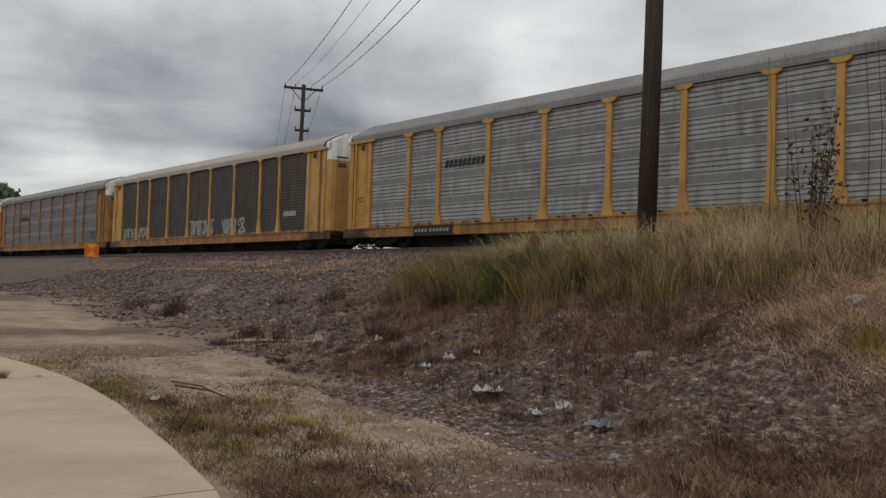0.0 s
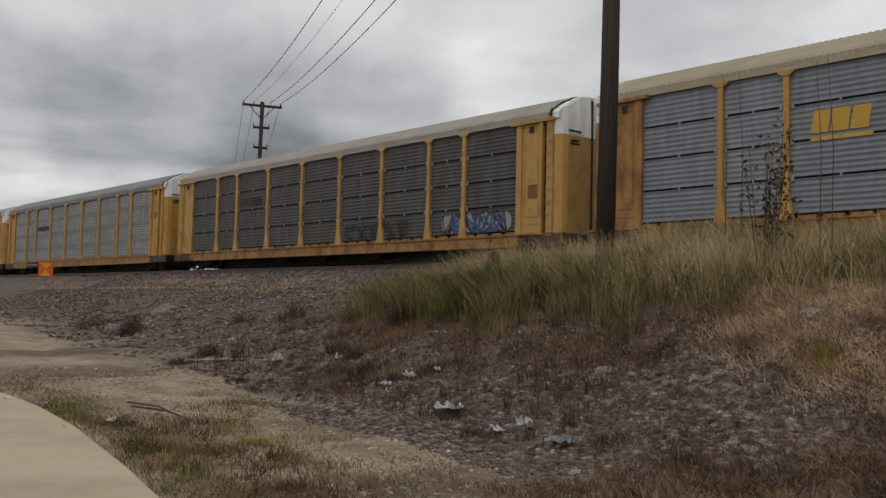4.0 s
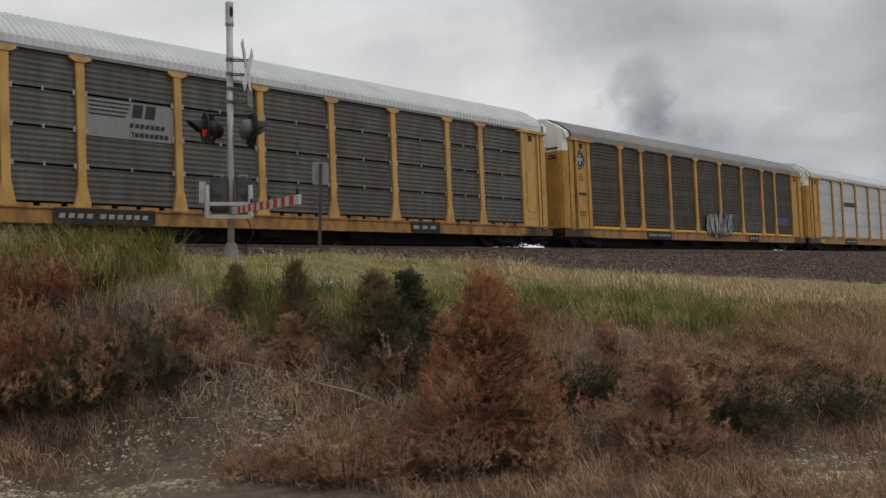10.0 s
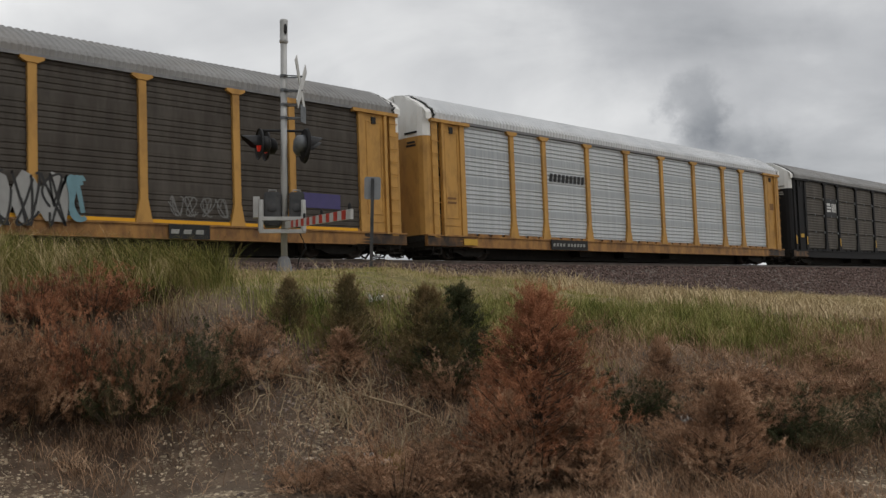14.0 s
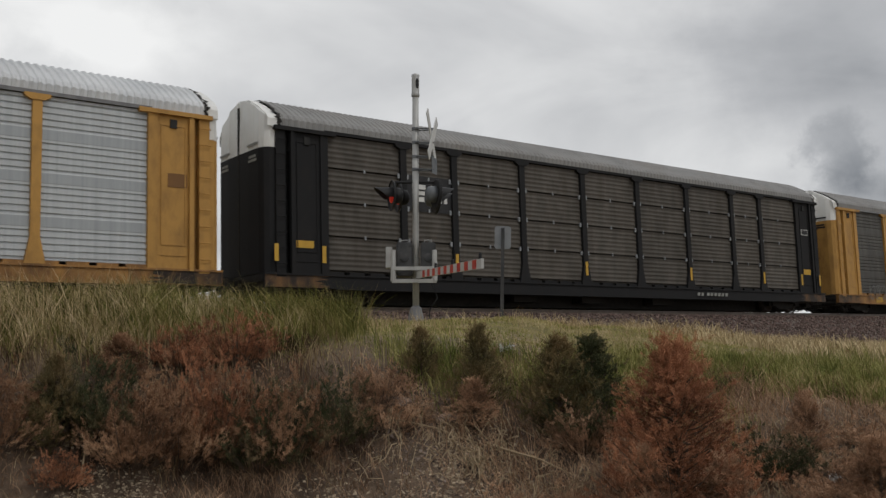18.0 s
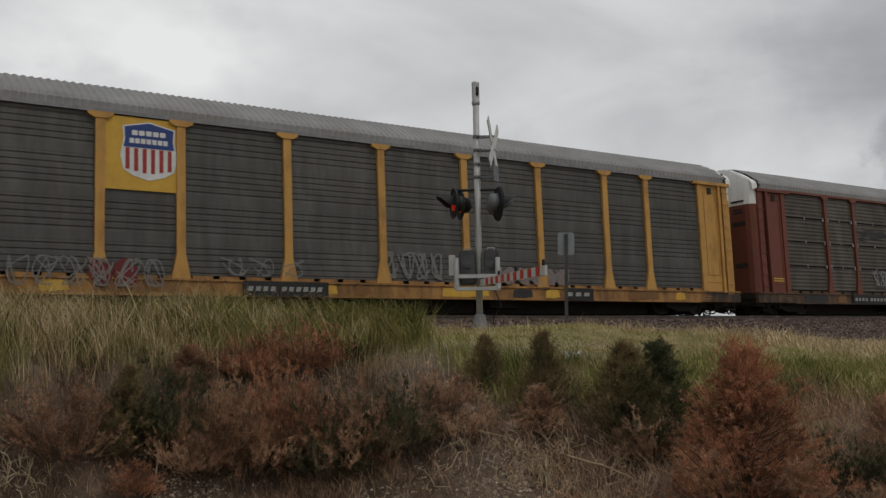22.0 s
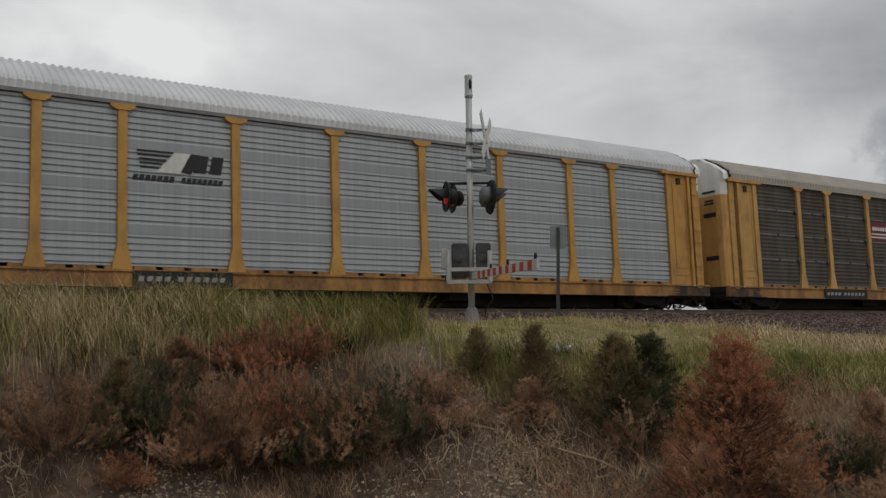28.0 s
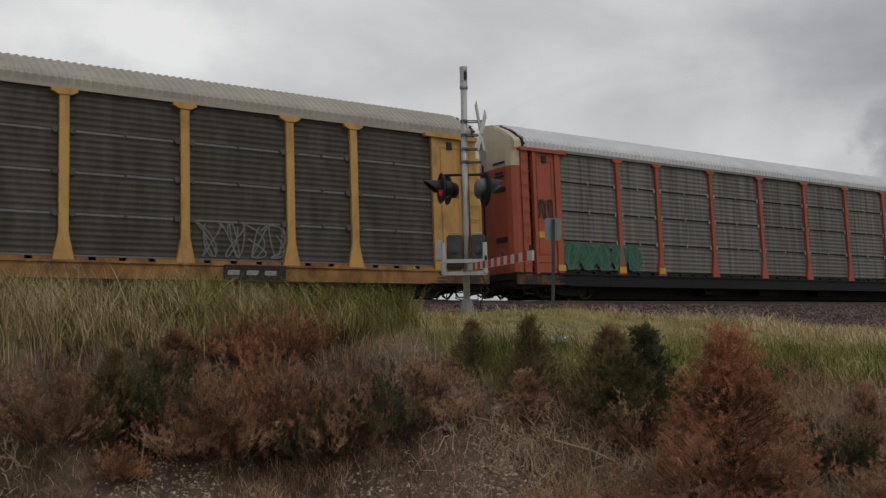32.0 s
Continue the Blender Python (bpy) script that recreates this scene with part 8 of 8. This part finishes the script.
def bottle():
    b = tagged(new("plastic_bottle"), "squashed teal plastic bottle lying on the slope", "bottle")
    b.matrix_basis = pose(1.08, 10.45, gz(1.08, 10.45) + 0.06, 0, 78, -25)
    bm = bmesh.new()
    tube(bm, [(0, 0, -0.16), (0, 0, -0.15), (0.01, 0, -0.05), (0, 0, 0.06), (0, 0, 0.12), (0, 0, 0.15)], [0.05, 0.075, 0.08, 0.075, 0.04, 0.025], 14)
    part("shell", bm, M["teal"], b, smooth=True)
    bm = bmesh.new()
    tube(bm, [(0, 0, 0.151), (0, 0, 0.19)], 0.03, 12)
    part("cap", bm, M["paper"], b)


bottle()


def stick(x0, y0, x1, y1, r, lift, mat, label):
    a, b = Vector((x0, y0, gz(x0, y0) + r + lift)), Vector((x1, y1, gz(x1, y1) + r))
    bm = bmesh.new()
    mid = a.lerp(b, 0.5) + Vector((0.04, 0.03, 0.03))
    tube(bm, [a, mid, b], [r, r * 0.85, r * 0.5], 6)
    ob = tagged(new("stick", mesh("stick", bm, M[mat])), label, "stick", group="fallen sticks")


for row in ((-16.3, 8.0, -14.1, 8.6, 0.03, 0.03, "pale_twig", "weathered pole lying at the foot of the bank"), (-10.6, 4.6, -9.7, 4.9, 0.015, 0.05, "twig", "dry bent stick on the dirt"),
            (-10.5, 4.5, -10.0, 4.9, 0.012, 0.12, "twig", "dry bent stick on the dirt"), (-15.5, 7.2, -13.4, 7.6, 0.02, 0.0, "twig", "dry bent stick on the dirt"),
            (6.9, 7.8, 7.5, 7.2, 0.014, 0.3, "pale_twig", "bleached dead stem hanging over the slope"), (6.2, 8.9, 7.0, 8.2, 0.012, 0.25, "pale_twig", "bleached dead stem hanging over the slope"),
            (3.4, 10.4, 3.1, 9.7, 0.012, 0.3, "pale_twig", "bleached dead stem hanging over the slope"), (-0.6, 9.4, 0.0, 9.2, 0.012, 0.2, "pale_twig", "bleached dead stem hanging over the slope")):
    stick(*row)


def straw_tangle(x, y, wide, n, seed):
    rng = np.random.RandomState(seed)
    bm = bmesh.new()
    z = gz(x, y)
    for i in range(n):
        a, r = rng.uniform(0, 6.28), rng.uniform(0.12, 0.5) * wide
        ox, oy = rng.normal(0, 0.25 * wide, 2)
        p = []
        for k in np.linspace(0, rng.uniform(1.2, 2.8), 7):
            qx, qy = x + ox + math.cos(a + k) * r * (0.4 + 0.3 * k) * 0.7 + rng.normal(0, 0.03), y + oy + math.sin(a + k) * r * 0.6 + rng.normal(0, 0.03)
            p.append((qx, qy, gz(qx, qy) + 0.02 + 0.22 * math.sin(k * 1.1) * rng.uniform(0.3, 1)))
        tube(bm, p, rng.uniform(0.0035, 0.007), 4, False)
    tagged(new("dead_vines", mesh("dead_vines", bm, M["pale_twig"])), "tangle of bleached dead vines on the slope", "vines", kind="stuff")


for row in ((6.67, 8.3, 1.0, 24, 77), (6.9, 7.6, 1.2, 24, 78), (6.3, 8.8, 1.1, 16, 79), (7.2, 7.0, 1.0, 26, 80), (8.7, 6.6, 1.2, 30, 81), (9.6, 5.6, 1.3, 34, 82), (8.2, 5.6, 0.9, 22, 83), (10.3, 4.4, 1.3, 34, 84), (1.8, 10.2, 0.9, 22, 85), (6.75, 7.95, 0.45, 16, 86), (7.05, 8.2, 0.8, 26, 87)):
    straw_tangle(*row)


def sapling():
    """The thin leafy shrub that stands above the grass beside the wooden pole."""
    rng = np.random.RandomState(5)
    x, y = -6.65, 11.35
    s = tagged(new("sapling"), "thin upright shrub with sparse olive leaves", "shrub")
    s.matrix_basis = pose(x, y, gz(x, y) - 0.05)
    ends = []
    for i in range(15):
        bm = bmesh.new()
        a = rng.uniform(0, 6.28)
        sp = rng.uniform(0.05, 0.42)
        h = rng.uniform(1.2, 2.25) * (1.15 - sp * 0.8)
        p = [(0.06 * math.cos(a), 0.06 * math.sin(a), 0), (sp * 0.5 * math.cos(a), sp * 0.5 * math.sin(a), h * 0.4), (sp * math.cos(a) + rng.normal(0, 0.04), sp * math.sin(a), h)]
        tube(bm, p, [0.014, 0.009, 0.003], 5, False)
        part("stem", bm, M["twig"], s)
        ends.append([np.array(q) for q in p])
    for dx in (-0.75, -0.5, 0.78, 0.62):
        bm = bmesh.new()
        tube(bm, [(dx, 0.2, 0.2), (dx - 0.02, 0.2, 1.8), (dx - 0.12, 0.2, 2.95)], [0.009, 0.007, 0.004], 4, False)
        part("bare_stem", bm, M["twig"], s)
    n = 400
    base = []
    for i in range(n):
        p = ends[rng.randint(len(ends))]
        f = rng.uniform(0.0, 1.0) ** 0.7
        base.append(p[1] + (p[2] - p[1]) * f + rng.normal(0, 0.05, 3))
    base = np.array(base)
    d = rng.normal(0, 1, (n, 3))
    d /= np.linalg.norm(d, axis=1)[:, None]
    L = rng.uniform(0.05, 0.10, n)[:, None]
    w = np.cross(d, rng.normal(0, 1, (n, 3)))
    w = w / np.linalg.norm(w, axis=1)[:, None] * L * 0.28
    v = np.stack([base, base + d * L * 0.5 + w, base + d * L, base + d * L * 0.5 - w], 1).reshape(-1, 3)
    i = np.arange(n) * 4
    me = bpy.data.meshes.new("leaves")
    me.from_pydata(v.tolist(), [], np.stack([i, i + 1, i + 2, i + 3], -1).tolist())
    me.materials.append(LEAF["bush"])
    put("leaves", me, s)


sapling()


# ---- trees behind the track, far hill ----
def tree(x, y, h, seed):
    rng = np.random.RandomState(seed)
    t = tagged(new("tree"), "distant leafy green tree beyond the track", "tree", group="trees beyond the track")
    t.matrix_basis = pose(x, y, gz(x, y) - 0.2, 0, 0, seed * 50)
    bm = bmesh.new()
    tube(bm, [(0, 0, 0), (0.1, 0, h * 0.35), (0, 0.1, h * 0.8)], [0.22, 0.16, 0.05], 8)
    tips = []
    for i in range(22):
        z = rng.uniform(0.3, 0.85) * h
        a = rng.uniform(0, 6.28)
        r = h * 0.33 * math.sin(math.pi * min(1, z / h * 0.95)) * rng.uniform(0.7, 1.1)
        p = (math.cos(a) * r, math.sin(a) * r, z + r * 0.4)
        tube(bm, [(0, 0, z * 0.85), p], [0.06, 0.015], 5, False)
        tips.append(p)
    part("trunk", bm, M["twig"], t)
    n = 5000
    c = np.array(tips)[rng.randint(0, 22, n)] * rng.uniform(0.55, 1.05, (n, 1)) + rng.normal(0, h * 0.055, (n, 3))
    c[:, 2] = np.maximum(c[:, 2], h * 0.2)
    a, b = rng.normal(0, 0.16, (n, 3)), rng.normal(0, 0.16, (n, 3))
    v = np.stack([c - a, c + b, c + a, c - b], 1).reshape(-1, 3)
    i = np.arange(n) * 4
    me = bpy.data.meshes.new("crown")
    me.from_pydata(v.tolist(), [], np.stack([i, i + 1, i + 2, i + 3], -1).tolist())
    me.materials.append(LEAF["tree"])
    put("crown", me, t)


for i, (x, y, h) in enumerate(((-5.0, 74, 11.8), (-2.6, 76, 10.2), (-8.5, 80, 9.0), (-13, 78, 7.6))):
    tree(x, y, h, i + 3)


def far_hill():
    """A wooded rise on the horizon: crown upon crown."""
    rng = np.random.RandomState(9)
    n = 13000
    a = np.radians(rng.uniform(-88, -73.6, n))
    r = rng.uniform(360, 520, n)
    x, y = r * np.sin(a), r * np.cos(a)
    f = np.clip((-np.degrees(a) - 73.2) / 3.6, 0, 1)
    top = (r - 360) / 160 * 6 + 25 * (f * f * (3 - 2 * f)) ** 0.55
    z = -8 + (top + 5) * rng.uniform(0.0, 1.0, n) ** 0.35 + rng.normal(0, 0.35, n)
    c = np.stack([x, y, z], -1)
    k = 9
    cc = (c[:, None, :] + rng.normal(0, 1.5, (n, k, 3)) * np.array([1, 1, 0.55])).reshape(-1, 3)
    m = len(cc)
    p, q = rng.normal(0, 0.55, (m, 3)), rng.normal(0, 0.55, (m, 3))
    v = np.stack([cc - p, cc + q, cc + p, cc - q], 1).reshape(-1, 3)
    i = np.arange(m) * 4
    me = bpy.data.meshes.new("far_woods")
    me.from_pydata(v.tolist(), [], np.stack([i, i + 1, i + 2, i + 3], -1).tolist())
    # leaf colour carries the haze of the distance
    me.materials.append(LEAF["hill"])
    tagged(new("far_woods", me), "wooded hill on the horizon, its green paled to suggest haze", "woods", kind="stuff")


far_hill()


def motions():
    times = [0, 2, 4, 6, 8, 10, 12, 14, 16, 18, 20, 22, 24, 26, 28, 30, 32]
    turns = {}
    for side in (-0.86, 0.86):
        turns[side] = [(i * 0.05, pose(side, 0, 0.405, 0, -math.degrees(ran(i * 0.05) / 0.405), 0)) for i in range(641)]
    for k, car in CARS.items():
        rows = []
        for t in times:
            x = CENTRES[k] - ran(t)
            rows.append((t, pose(x, TRACK_Y, rail_z(x), 0, TILT, 0)))
        walk(car, rows)
        # the wheels roll as the car runs
        for bogie in [o for o in car.children if o.name.startswith("bogie")]:
            for wheel in bogie.children:
                walk(wheel, turns[-0.86 if wheel.location.x < 0 else 0.86])


motions()
